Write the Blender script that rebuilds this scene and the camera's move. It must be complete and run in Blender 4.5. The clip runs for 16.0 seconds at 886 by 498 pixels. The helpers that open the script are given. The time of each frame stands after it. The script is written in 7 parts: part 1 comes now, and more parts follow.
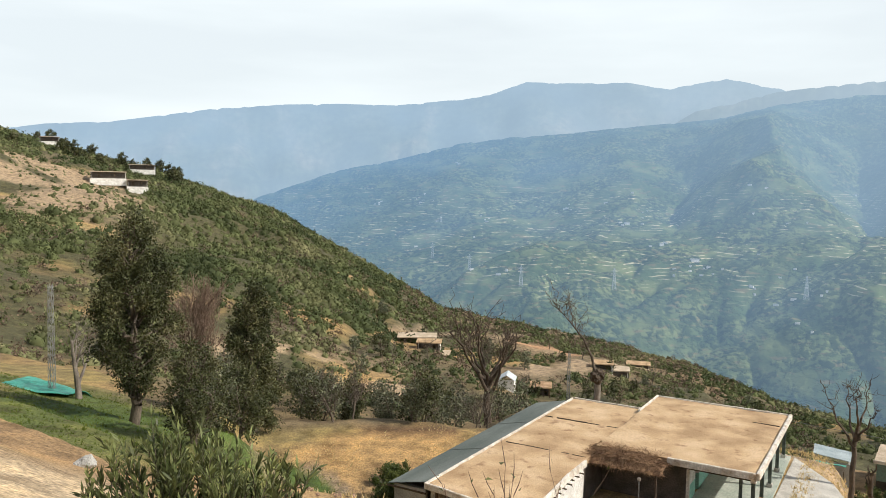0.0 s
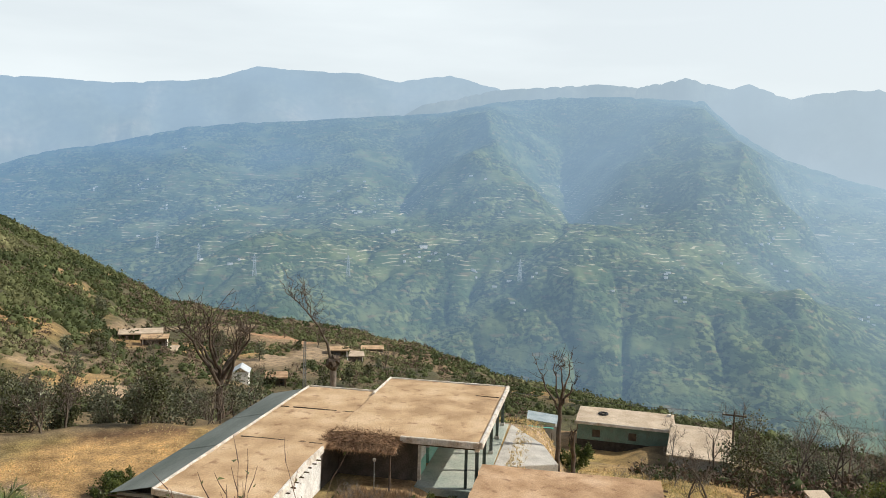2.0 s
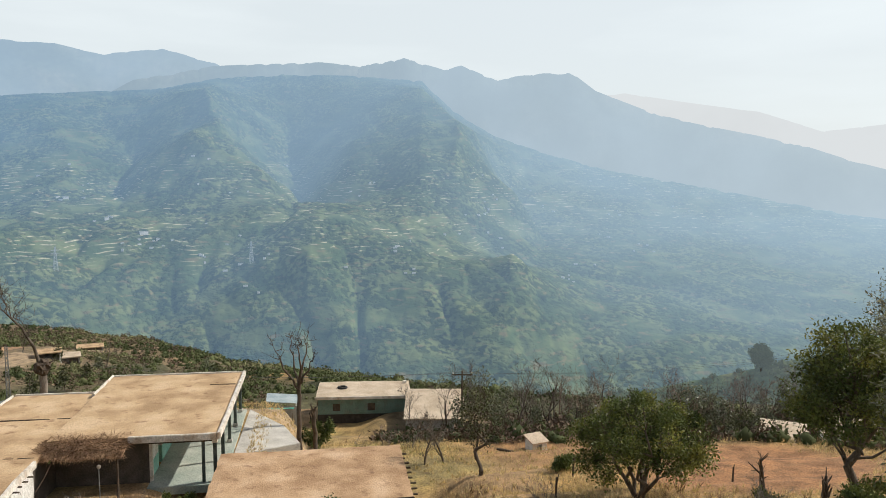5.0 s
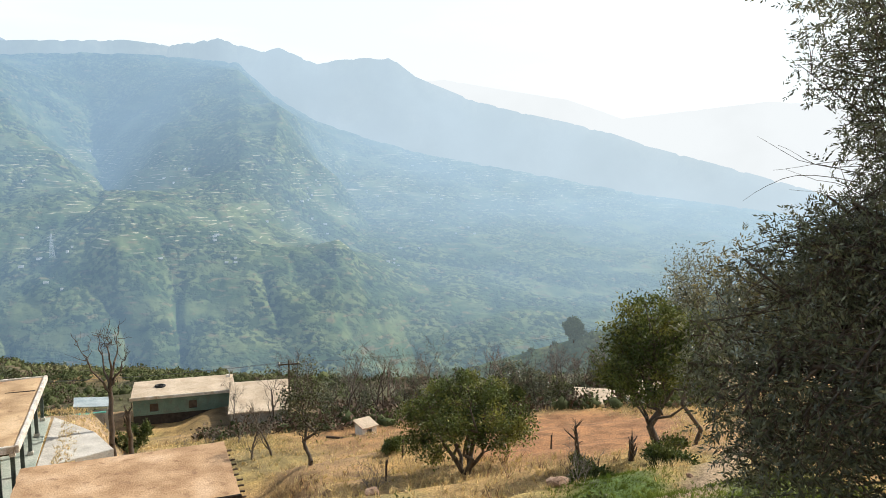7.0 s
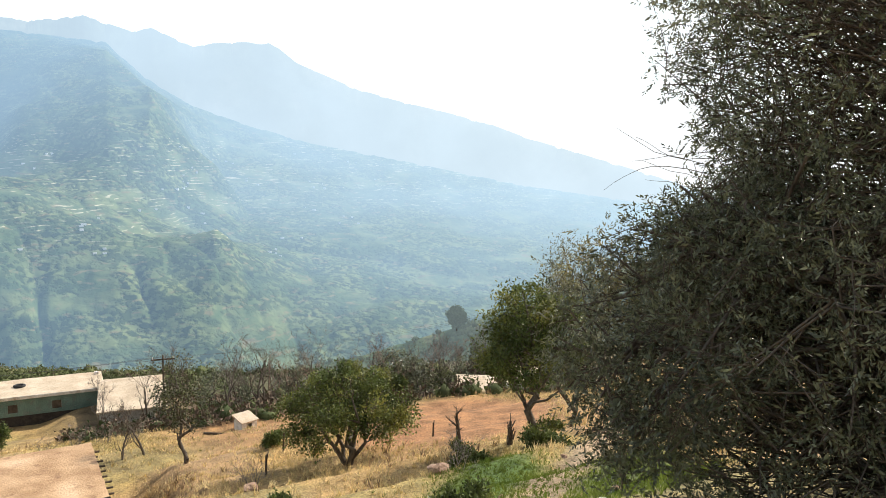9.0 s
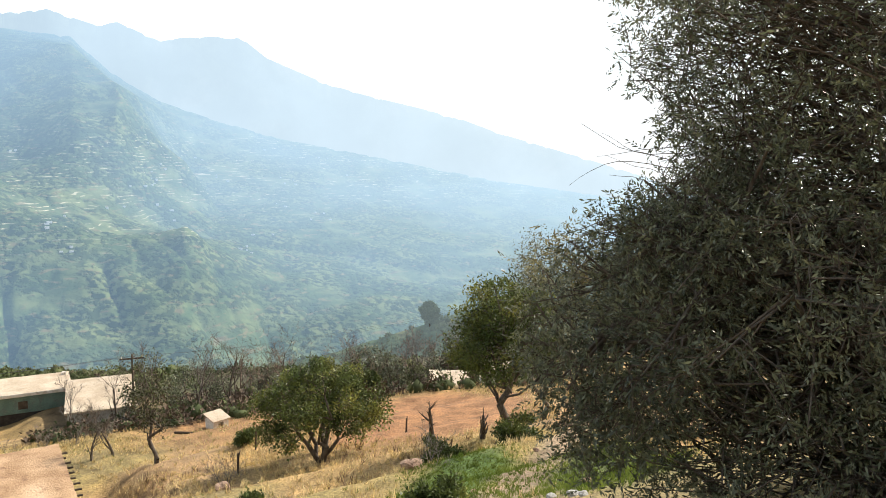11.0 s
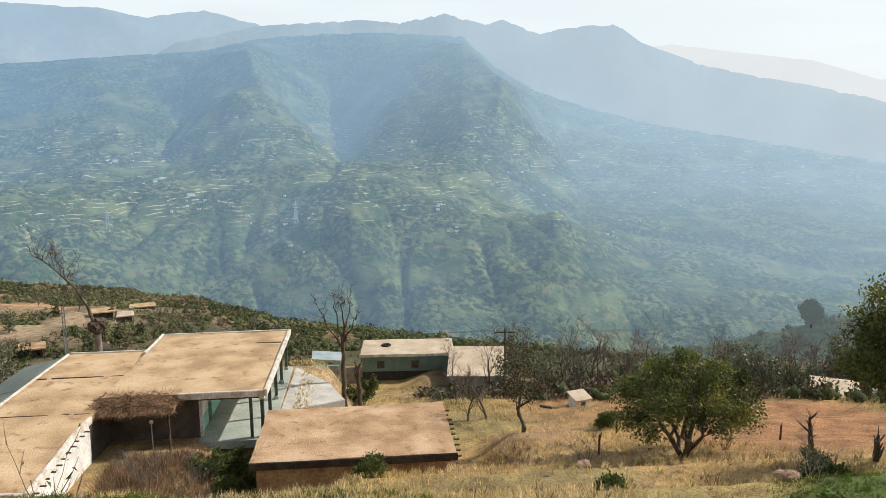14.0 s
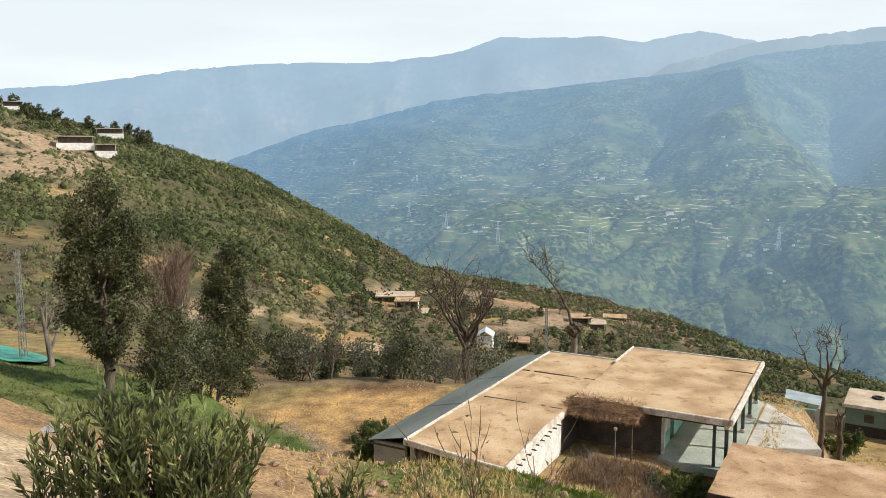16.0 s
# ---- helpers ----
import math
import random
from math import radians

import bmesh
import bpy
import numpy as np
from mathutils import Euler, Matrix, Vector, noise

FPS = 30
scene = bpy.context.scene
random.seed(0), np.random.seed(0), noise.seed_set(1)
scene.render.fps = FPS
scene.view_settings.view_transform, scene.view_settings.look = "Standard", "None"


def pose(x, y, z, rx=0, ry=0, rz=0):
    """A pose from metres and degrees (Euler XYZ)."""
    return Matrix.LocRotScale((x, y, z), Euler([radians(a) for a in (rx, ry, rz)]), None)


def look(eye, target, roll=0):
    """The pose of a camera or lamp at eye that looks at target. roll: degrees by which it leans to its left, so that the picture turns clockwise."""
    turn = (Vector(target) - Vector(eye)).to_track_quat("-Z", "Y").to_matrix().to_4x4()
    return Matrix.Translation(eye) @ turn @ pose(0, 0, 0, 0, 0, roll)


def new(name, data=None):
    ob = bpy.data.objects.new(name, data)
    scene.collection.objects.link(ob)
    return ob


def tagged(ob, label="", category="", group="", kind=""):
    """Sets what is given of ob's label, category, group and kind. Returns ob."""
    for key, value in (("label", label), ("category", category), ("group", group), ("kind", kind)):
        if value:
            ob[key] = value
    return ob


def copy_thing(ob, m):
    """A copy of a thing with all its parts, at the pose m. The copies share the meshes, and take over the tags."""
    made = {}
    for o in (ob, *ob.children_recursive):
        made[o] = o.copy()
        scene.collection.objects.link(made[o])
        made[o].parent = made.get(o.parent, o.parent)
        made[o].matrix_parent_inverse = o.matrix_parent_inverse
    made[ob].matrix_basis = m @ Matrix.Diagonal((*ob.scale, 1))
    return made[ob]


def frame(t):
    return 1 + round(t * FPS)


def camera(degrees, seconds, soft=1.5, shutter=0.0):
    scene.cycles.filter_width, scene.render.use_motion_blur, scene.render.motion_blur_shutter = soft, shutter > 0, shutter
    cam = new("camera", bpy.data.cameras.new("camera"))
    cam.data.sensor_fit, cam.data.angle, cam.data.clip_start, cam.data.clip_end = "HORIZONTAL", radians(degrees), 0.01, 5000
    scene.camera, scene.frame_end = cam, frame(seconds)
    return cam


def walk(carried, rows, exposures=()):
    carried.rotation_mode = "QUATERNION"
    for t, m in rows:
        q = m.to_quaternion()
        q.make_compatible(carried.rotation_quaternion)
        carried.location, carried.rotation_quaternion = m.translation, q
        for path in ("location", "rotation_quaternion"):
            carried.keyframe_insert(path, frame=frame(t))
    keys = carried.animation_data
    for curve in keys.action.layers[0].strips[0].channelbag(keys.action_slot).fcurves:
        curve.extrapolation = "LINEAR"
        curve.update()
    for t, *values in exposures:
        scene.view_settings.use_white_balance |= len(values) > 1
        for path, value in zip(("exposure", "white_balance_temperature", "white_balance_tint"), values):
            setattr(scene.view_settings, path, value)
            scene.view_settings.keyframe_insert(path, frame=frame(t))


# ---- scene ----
cam = camera(60.2, 16.0, soft=0.4)
PATH = [  # seconds, place in metres, turn in degrees
    (0.0, 0.000, 0.000, 17.500, 86.23, -0.96, 0.00),
    (0.5, -0.042, -0.052, 17.517, 86.30, -0.65, -5.37),
    (1.0, -0.048, -0.028, 17.516, 86.23, -0.84, -10.90),
    (1.5, -0.037, -0.029, 17.510, 86.07, -1.26, -15.17),
    (2.0, 0.031, 0.127, 17.476, 85.78, -1.62, -19.72),
    (2.5, 0.084, 0.193, 17.453, 85.43, -1.54, -22.93),
    (3.0, 0.094, 0.227, 17.445, 85.22, -1.40, -27.78),
    (3.5, 0.094, 0.209, 17.462, 85.22, -1.04, -31.61),
    (4.0, 0.034, 0.109, 17.433, 85.03, -0.57, -34.18),
    (6.5, 0.394, 0.337, 17.389, 83.68, -0.09, -49.71),
    (7.0, 0.384, 0.302, 17.391, 83.40, 0.05, -52.93),
    (7.5, 0.396, 0.282, 17.394, 83.20, -0.17, -55.59),
    (8.0, 0.475, 0.272, 17.388, 82.96, -0.60, -58.26),
    (8.5, 0.556, 0.283, 17.377, 82.80, -0.73, -60.03),
    (9.0, 0.486, 0.243, 17.375, 82.70, -0.84, -61.57),
    (9.5, 0.512, 0.232, 17.382, 82.51, -0.68, -63.06),
    (10.0, 0.505, 0.205, 17.380, 82.48, -0.70, -63.85),
    (12.5, 0.496, 0.227, 17.377, 81.12, -0.36, -60.95),
    (13.0, 0.479, 0.274, 17.368, 81.04, 0.36, -52.87),
    (13.5, 0.434, 0.272, 17.385, 81.17, 0.65, -45.88),
    (14.0, 0.423, 0.341, 17.364, 81.37, 0.80, -36.68),
    (14.5, 0.379, 0.399, 17.340, 81.75, 0.98, -27.13),
    (15.0, 0.299, 0.388, 17.349, 82.26, 1.04, -17.99),
    (15.5, 0.200, 0.295, 17.381, 82.70, 0.66, -8.91),
    (16.0, 0.165, 0.312, 17.369, 83.14, 0.22, -1.84),
]
walk(cam, [(t, pose(x, y, z, a, b, c)) for t, x, y, z, a, b, c in PATH],
     exposures=((0.0, -0.16), (1.5, -0.22), (2.5, -0.28), (3.3, -0.38), (4.2, -0.38), (6.3, -0.08), (7.0, 0.02), (8.0, 0.2), (9.5, 0.3), (10.2, 0.3), (12.3, 0.38), (13.2, 0.18), (14.2, -0.2), (15.2, -0.18), (16.0, -0.14)))

# ---- light ----
SUN_BEARING, SUN_HEIGHT = radians(107), radians(41)  # bearing from +y towards +x
world = bpy.data.worlds.new("world")
scene.world = world
world.use_nodes = True
wn, wl = world.node_tree.nodes, world.node_tree.links
wn.clear()
sky = wn.new("ShaderNodeTexSky")
sky.sky_type, sky.sun_disc = "NISHITA", False
sky.sun_elevation, sky.sun_rotation = SUN_HEIGHT, SUN_BEARING
sky.air_density, sky.dust_density, sky.ozone_density, sky.altitude = 1.0, 6.0, 1.0, 900
clouds_at = wn.new("ShaderNodeTexCoord")
stretch = wn.new("ShaderNodeMapping")
stretch.inputs["Scale"].default_value = (1.2, 1.2, 7.0)
clouds = wn.new("ShaderNodeTexNoise")
clouds.inputs["Scale"].default_value, clouds.inputs["Detail"].default_value = 1.6, 6.0
veil = wn.new("ShaderNodeMapRange")
veil.inputs["From Min"].default_value, veil.inputs["From Max"].default_value = 0.42, 0.72
veil.inputs["To Min"].default_value, veil.inputs["To Max"].default_value = 0.80, 0.97
milky = wn.new("ShaderNodeMix")
milky.data_type = "RGBA"
milky.inputs[7].default_value = (11.0, 11.9, 12.2, 1)
air = wn.new("ShaderNodeBackground")
air.inputs["Strength"].default_value = 0.1
world_out = wn.new("ShaderNodeOutputWorld")
wl.new(clouds_at.outputs["Generated"], stretch.inputs["Vector"])
wl.new(stretch.outputs["Vector"], clouds.inputs["Vector"])
wl.new(clouds.outputs["Fac"], veil.inputs["Value"])
high = wn.new("ShaderNodeSeparateXYZ")
wl.new(clouds_at.outputs["Generated"], high.inputs["Vector"])
low_sky = wn.new("ShaderNodeMapRange")
low_sky.interpolation_type = "SMOOTHSTEP"
low_sky.inputs["From Min"].default_value, low_sky.inputs["From Max"].default_value = 0.22, 0.75
low_sky.inputs["To Min"].default_value, low_sky.inputs["To Max"].default_value = 1.0, 0.12
wl.new(high.outputs["Z"], low_sky.inputs["Value"])
haze = wn.new("ShaderNodeMath")
haze.operation = "MULTIPLY"
wl.new(veil.outputs["Result"], haze.inputs[0])
wl.new(low_sky.outputs["Result"], haze.inputs[1])
wl.new(haze.outputs["Value"], milky.inputs[0])
wl.new(sky.outputs["Color"], milky.inputs[6])
wl.new(milky.outputs[2], air.inputs["Color"])
wl.new(air.outputs["Background"], world_out.inputs["Surface"])

sun = new("sun", bpy.data.lights.new("sun", "SUN"))
sun.data.energy, sun.data.angle, sun.data.color = 5.0, radians(0.6), (1.0, 0.93, 0.82)
sun.matrix_world = look((math.sin(SUN_BEARING) * math.cos(SUN_HEIGHT) * 100, math.cos(SUN_BEARING) * math.cos(SUN_HEIGHT) * 100, math.sin(SUN_HEIGHT) * 100), (0, 0, 0))
scene.view_settings.exposure = 0.0


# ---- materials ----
def painted_haze(nodes, links, surface, glow):
    """Far backdrop: haze painted as emission over the surface; it thickens with distance across the valley and towards
    its sunward end, in uneven drifts.
    """
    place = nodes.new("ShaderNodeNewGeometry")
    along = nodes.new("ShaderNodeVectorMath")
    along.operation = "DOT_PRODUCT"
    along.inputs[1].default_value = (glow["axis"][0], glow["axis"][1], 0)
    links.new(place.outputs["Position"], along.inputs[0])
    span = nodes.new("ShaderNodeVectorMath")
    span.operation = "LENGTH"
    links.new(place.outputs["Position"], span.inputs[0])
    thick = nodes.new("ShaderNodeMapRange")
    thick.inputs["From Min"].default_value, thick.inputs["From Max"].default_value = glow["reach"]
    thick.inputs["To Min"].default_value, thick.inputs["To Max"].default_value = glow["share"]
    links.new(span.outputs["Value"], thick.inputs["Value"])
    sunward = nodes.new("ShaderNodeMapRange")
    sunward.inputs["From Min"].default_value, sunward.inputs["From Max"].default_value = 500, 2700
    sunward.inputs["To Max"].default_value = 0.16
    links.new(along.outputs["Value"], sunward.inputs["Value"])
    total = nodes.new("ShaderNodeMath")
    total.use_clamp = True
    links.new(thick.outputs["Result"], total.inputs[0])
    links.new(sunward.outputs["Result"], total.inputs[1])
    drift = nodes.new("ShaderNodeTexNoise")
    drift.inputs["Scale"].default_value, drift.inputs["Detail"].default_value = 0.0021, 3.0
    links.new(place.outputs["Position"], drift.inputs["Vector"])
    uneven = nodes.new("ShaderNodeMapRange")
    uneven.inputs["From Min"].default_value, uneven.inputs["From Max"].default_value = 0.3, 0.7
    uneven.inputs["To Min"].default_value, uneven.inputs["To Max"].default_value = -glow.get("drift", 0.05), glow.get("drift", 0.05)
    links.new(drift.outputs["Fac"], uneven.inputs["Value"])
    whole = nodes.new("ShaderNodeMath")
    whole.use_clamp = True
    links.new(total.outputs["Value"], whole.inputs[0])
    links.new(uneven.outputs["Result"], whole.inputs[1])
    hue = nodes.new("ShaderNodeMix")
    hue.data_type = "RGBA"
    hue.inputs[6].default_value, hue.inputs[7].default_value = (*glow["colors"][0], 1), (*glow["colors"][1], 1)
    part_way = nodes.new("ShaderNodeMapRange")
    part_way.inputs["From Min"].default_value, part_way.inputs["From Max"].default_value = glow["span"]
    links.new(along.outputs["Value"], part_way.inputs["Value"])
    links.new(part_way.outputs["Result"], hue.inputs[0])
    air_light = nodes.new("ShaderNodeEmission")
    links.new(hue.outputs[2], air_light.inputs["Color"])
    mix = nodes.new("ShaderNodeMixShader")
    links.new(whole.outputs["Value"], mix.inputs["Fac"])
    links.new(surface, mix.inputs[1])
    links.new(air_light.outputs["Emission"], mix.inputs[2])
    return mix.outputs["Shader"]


def slope_material(name, glow):
    """Far mountainside: woods as single crowns, grass, pale terrace edges along the contours and small bare fields."""
    m = bpy.data.materials.new(name)
    m.use_nodes = True
    nodes, links = m.node_tree.nodes, m.node_tree.links
    nodes.clear()
    out = nodes.new("ShaderNodeOutputMaterial")
    place = nodes.new("ShaderNodeNewGeometry")

    def noise_at(scale, detail, flat=1.0, shift=0.0):
        size = nodes.new("ShaderNodeMapping")
        size.inputs["Scale"].default_value = (scale, scale, scale * flat)
        size.inputs["Location"].default_value = (shift, shift * 0.7, 0)
        links.new(place.outputs["Position"], size.inputs["Vector"])
        n = nodes.new("ShaderNodeTexNoise")
        n.inputs["Scale"].default_value, n.inputs["Detail"].default_value = 1.0, detail
        links.new(size.outputs["Vector"], n.inputs["Vector"])
        return n.outputs["Fac"]

    def ranged(value, a, b, lo=0.0, hi=1.0):
        r = nodes.new("ShaderNodeMapRange")
        r.interpolation_type = "SMOOTHSTEP"
        for key, v in (("From Min", a), ("From Max", b), ("To Min", lo), ("To Max", hi)):
            r.inputs[key].default_value = v
        links.new(value, r.inputs["Value"])
        return r.outputs["Result"]

    def calc(kind, a, b):
        n = nodes.new("ShaderNodeMath")
        n.operation = kind
        for k, v in enumerate((a, b)):
            if isinstance(v, float):
                n.inputs[k].default_value = v
            else:
                links.new(v, n.inputs[k])
        return n.outputs["Value"]

    def blend(share, a, b):
        n = nodes.new("ShaderNodeMix")
        n.data_type = "RGBA"
        links.new(share, n.inputs[0])
        for k, v in ((6, a), (7, b)):
            if isinstance(v, tuple):
                n.inputs[k].default_value = (*v, 1)
            else:
                links.new(v, n.inputs[k])
        return n.outputs[2]

    split = nodes.new("ShaderNodeSeparateXYZ")
    links.new(place.outputs["Position"], split.inputs["Vector"])
    height = split.outputs["Z"]
    grass = blend(ranged(noise_at(0.011, 6.0, 2.5), 0.36, 0.66), (0.072, 0.112, 0.048), (0.175, 0.21, 0.09))
    grass = blend(ranged(noise_at(0.03, 4.0, 5.0, 9.0), 0.56, 0.68), grass, (0.20, 0.17, 0.085))
    # pale edges of the terraces follow the contours, in patches
    phase = calc("ADD", calc("MULTIPLY", height, 0.135), calc("MULTIPLY", noise_at(0.006, 3.0), 5.0))
    edge = ranged(calc("FRACT", phase, 0.0), 0.70, 0.84)
    farmed = calc("MULTIPLY", ranged(height, -215.0, -120.0), ranged(height, 110.0, 10.0))
    tilled = calc("MULTIPLY", farmed, ranged(noise_at(0.0085, 5.0, 2.0, 31.0), 0.42, 0.54))
    broken = ranged(noise_at(0.030, 4.0, 5.0, 17.0), 0.48, 0.60)
    land = blend(calc("MULTIPLY", calc("MULTIPLY", edge, tilled), broken), grass, (0.58, 0.54, 0.40))
    # tree crowns
    dense = calc("SUBTRACT", ranged(noise_at(0.0075, 6.0, 1.6, 5.0), 0.34, 0.60), calc("MULTIPLY", tilled, 0.35))
    clumps = ranged(noise_at(0.075, 6.0, 1.3, 41.0), 0.40, 0.60)
    crowns = calc("MULTIPLY", clumps, ranged(dense, 0.0, 0.55, 0.15, 0.95))
    tone = blend(ranged(noise_at(0.02, 3.0, 1.0, 3.0), 0.35, 0.65), (0.026, 0.042, 0.020), (0.062, 0.088, 0.034))
    land = blend(crowns, land, tone)
    skin = nodes.new("ShaderNodeBsdfPrincipled")
    skin.inputs["Roughness"].default_value, skin.inputs["Specular IOR Level"].default_value = 1.0, 0.0
    links.new(land, skin.inputs["Base Color"])
    relief = nodes.new("ShaderNodeBump")
    relief.inputs["Strength"].default_value, relief.inputs["Distance"].default_value = 0.6, 6.0
    links.new(crowns, relief.inputs["Height"])
    links.new(relief.outputs["Normal"], skin.inputs["Normal"])
    # haze is mixed into the slope as emission
    links.new(painted_haze(nodes, links, skin.outputs["BSDF"], glow), out.inputs["Surface"])
    return m


def material(name, colors, scale=4.0, detail=5.0, rough=0.85, bump=0.3, spread=(0.35, 0.65), fine=30.0, metal=0.0,
             attribute="", island=0.0, vary_by=0.28, stretch=(1, 1, 1), dirt=None, specular=0.3, through_light=0.0, glow=None):
    """Principled surface: two noises mix the colours, a finer one gives grain and relief."""
    m = bpy.data.materials.new(name)
    m.use_nodes = True
    nodes, links = m.node_tree.nodes, m.node_tree.links
    nodes.clear()
    out = nodes.new("ShaderNodeOutputMaterial")
    skin = nodes.new("ShaderNodeBsdfPrincipled")
    skin.inputs["Roughness"].default_value = rough
    skin.inputs["Metallic"].default_value = metal
    skin.inputs["Specular IOR Level"].default_value = specular
    at = nodes.new("ShaderNodeTexCoord")
    size = nodes.new("ShaderNodeMapping")
    size.inputs["Scale"].default_value = stretch
    links.new(at.outputs["Object"], size.inputs["Vector"])
    broad = nodes.new("ShaderNodeTexNoise")
    broad.inputs["Scale"].default_value, broad.inputs["Detail"].default_value = scale, detail
    grain = nodes.new("ShaderNodeTexNoise")
    grain.inputs["Scale"].default_value, grain.inputs["Detail"].default_value = fine, 3.0
    for n in (broad, grain):
        links.new(size.outputs["Vector"], n.inputs["Vector"])
    ramp = nodes.new("ShaderNodeValToRGB")
    ramp.color_ramp.elements[0].position, ramp.color_ramp.elements[1].position = spread
    ramp.color_ramp.elements[0].color = (*colors[0], 1)
    ramp.color_ramp.elements[1].color = (*colors[-1], 1)
    for k, c in enumerate(colors[1:-1]):
        e = ramp.color_ramp.elements.new(spread[0] + (spread[1] - spread[0]) * (k + 1) / (len(colors) - 1))
        e.color = (*c, 1)
    links.new(broad.outputs["Fac"], ramp.inputs["Fac"])
    color = ramp.outputs["Color"]
    if attribute:
        cover = nodes.new("ShaderNodeAttribute")
        cover.attribute_name = attribute
        tint = nodes.new("ShaderNodeMix")
        tint.data_type, tint.blend_type = "RGBA", "MULTIPLY"
        tint.inputs[0].default_value = 1.0
        links.new(cover.outputs["Color"], tint.inputs[6])
        links.new(color, tint.inputs[7])
        color = tint.outputs[2]
    if dirt:
        spots = nodes.new("ShaderNodeTexNoise")
        spots.inputs["Scale"].default_value, spots.inputs["Detail"].default_value = dirt[1], 6.0
        links.new(size.outputs["Vector"], spots.inputs["Vector"])
        edge = nodes.new("ShaderNodeMapRange")
        edge.inputs["From Min"].default_value, edge.inputs["From Max"].default_value = dirt[2]
        edge.inputs["To Max"].default_value = dirt[3]
        links.new(spots.outputs["Fac"], edge.inputs["Value"])
        soil = nodes.new("ShaderNodeMix")
        soil.data_type = "RGBA"
        links.new(edge.outputs["Result"], soil.inputs[0])
        links.new(color, soil.inputs[6])
        soil.inputs[7].default_value = (*dirt[0], 1)
        color = soil.outputs[2]
    vary = nodes.new("ShaderNodeMapRange")
    vary.inputs["From Min"].default_value, vary.inputs["From Max"].default_value = 0.25, 0.75
    vary.inputs["To Min"].default_value, vary.inputs["To Max"].default_value = 1 - vary_by, 1 + vary_by
    links.new(grain.outputs["Fac"], vary.inputs["Value"])
    value = vary.outputs["Result"]
    if island:
        geo = nodes.new("ShaderNodeNewGeometry")
        each = nodes.new("ShaderNodeMapRange")
        each.inputs["To Min"].default_value, each.inputs["To Max"].default_value = 1 - island, 1 + island
        links.new(geo.outputs["Random Per Island"], each.inputs["Value"])
        both = nodes.new("ShaderNodeMath")
        both.operation = "MULTIPLY"
        links.new(value, both.inputs[0])
        links.new(each.outputs["Result"], both.inputs[1])
        value = both.outputs["Value"]
    shade = nodes.new("ShaderNodeVectorMath")
    shade.operation = "SCALE"
    links.new(color, shade.inputs[0])
    links.new(value, shade.inputs["Scale"])
    links.new(shade.outputs["Vector"], skin.inputs["Base Color"])
    if bump:
        relief = nodes.new("ShaderNodeBump")
        relief.inputs["Strength"].default_value, relief.inputs["Distance"].default_value = bump, 0.5 / fine * 3
        links.new(grain.outputs["Fac"], relief.inputs["Height"])
        links.new(relief.outputs["Normal"], skin.inputs["Normal"])
    surface = skin.outputs["BSDF"]
    if through_light:
        thin = nodes.new("ShaderNodeBsdfTranslucent")
        links.new(shade.outputs["Vector"], thin.inputs["Color"])
        mix = nodes.new("ShaderNodeMixShader")
        mix.inputs["Fac"].default_value = through_light
        links.new(surface, mix.inputs[1])
        links.new(thin.outputs["BSDF"], mix.inputs[2])
        surface = mix.outputs["Shader"]
    if glow:
        # haze painted on as emission
        surface = painted_haze(nodes, links, surface, glow)
    links.new(surface, out.inputs["Surface"])
    return m


GROUND = material("hillside_soil", [(0.55, 0.52, 0.48), (0.95, 0.95, 0.95), (1.35, 1.3, 1.2)], 0.8, 12, 0.95, 0.6, (0.3, 0.7), fine=9.0, attribute="cover", vary_by=0.5, dirt=((0.15, 0.10, 0.055), 1.7, (0.55, 0.68), 0.32))
MUD_ROOF = material("packed_earth_roof", [(0.37, 0.245, 0.135), (0.51, 0.355, 0.205), (0.60, 0.44, 0.275)], 0.45, 10, 0.92, 0.35, fine=11.0, vary_by=0.17, dirt=((0.20, 0.105, 0.055), 1.6, (0.58, 0.71), 0.65))
WHITEWASH = material("whitewashed_plaster", [(0.60, 0.58, 0.54), (0.80, 0.79, 0.76)], 1.6, 6, 0.85, 0.25, fine=14.0, dirt=((0.36, 0.31, 0.26), 2.2, (0.58, 0.75), 0.6))
GREY_PLASTER = material("bare_cement_plaster", [(0.30, 0.29, 0.27), (0.43, 0.42, 0.39)], 1.2, 6, 0.9, 0.3, fine=12.0)
MUD_WALL = material("mud_and_stone_wall", [(0.20, 0.13, 0.08), (0.34, 0.24, 0.15)], 1.4, 6, 0.95, 0.5, fine=7.0)
DARK_METAL = material("weathered_grey_sheet_metal", [(0.15, 0.175, 0.16), (0.24, 0.265, 0.245)], 0.5, 6, 0.8, 0.05, fine=10.0, metal=0.0, vary_by=0.12, stretch=(1, 0.3, 1), specular=0.15)
PALE_METAL = material("galvanised_sheet_metal", [(0.55, 0.58, 0.60), (0.72, 0.75, 0.76)], 0.9, 5, 0.45, 0.1, fine=10.0, metal=0.3)
GREEN_PAINT = material("green_painted_wall", [(0.11, 0.17, 0.14), (0.16, 0.24, 0.20)], 1.2, 5, 0.7, 0.1, fine=10.0, dirt=((0.16, 0.15, 0.13), 2.0, (0.5, 0.7), 0.6))
CONCRETE = material("worn_concrete_floor", [(0.42, 0.40, 0.36), (0.58, 0.56, 0.51)], 0.9, 6, 0.9, 0.2, fine=12.0)
DARK_WOOD = material("dark_weathered_wood", [(0.055, 0.040, 0.030), (0.12, 0.09, 0.065)], 2.0, 6, 0.85, 0.3, fine=25.0)
THATCH = material("dry_brush_thatch", [(0.17, 0.10, 0.06), (0.34, 0.22, 0.13)], 2.0, 6, 0.95, 0.5, fine=16.0, island=0.55)

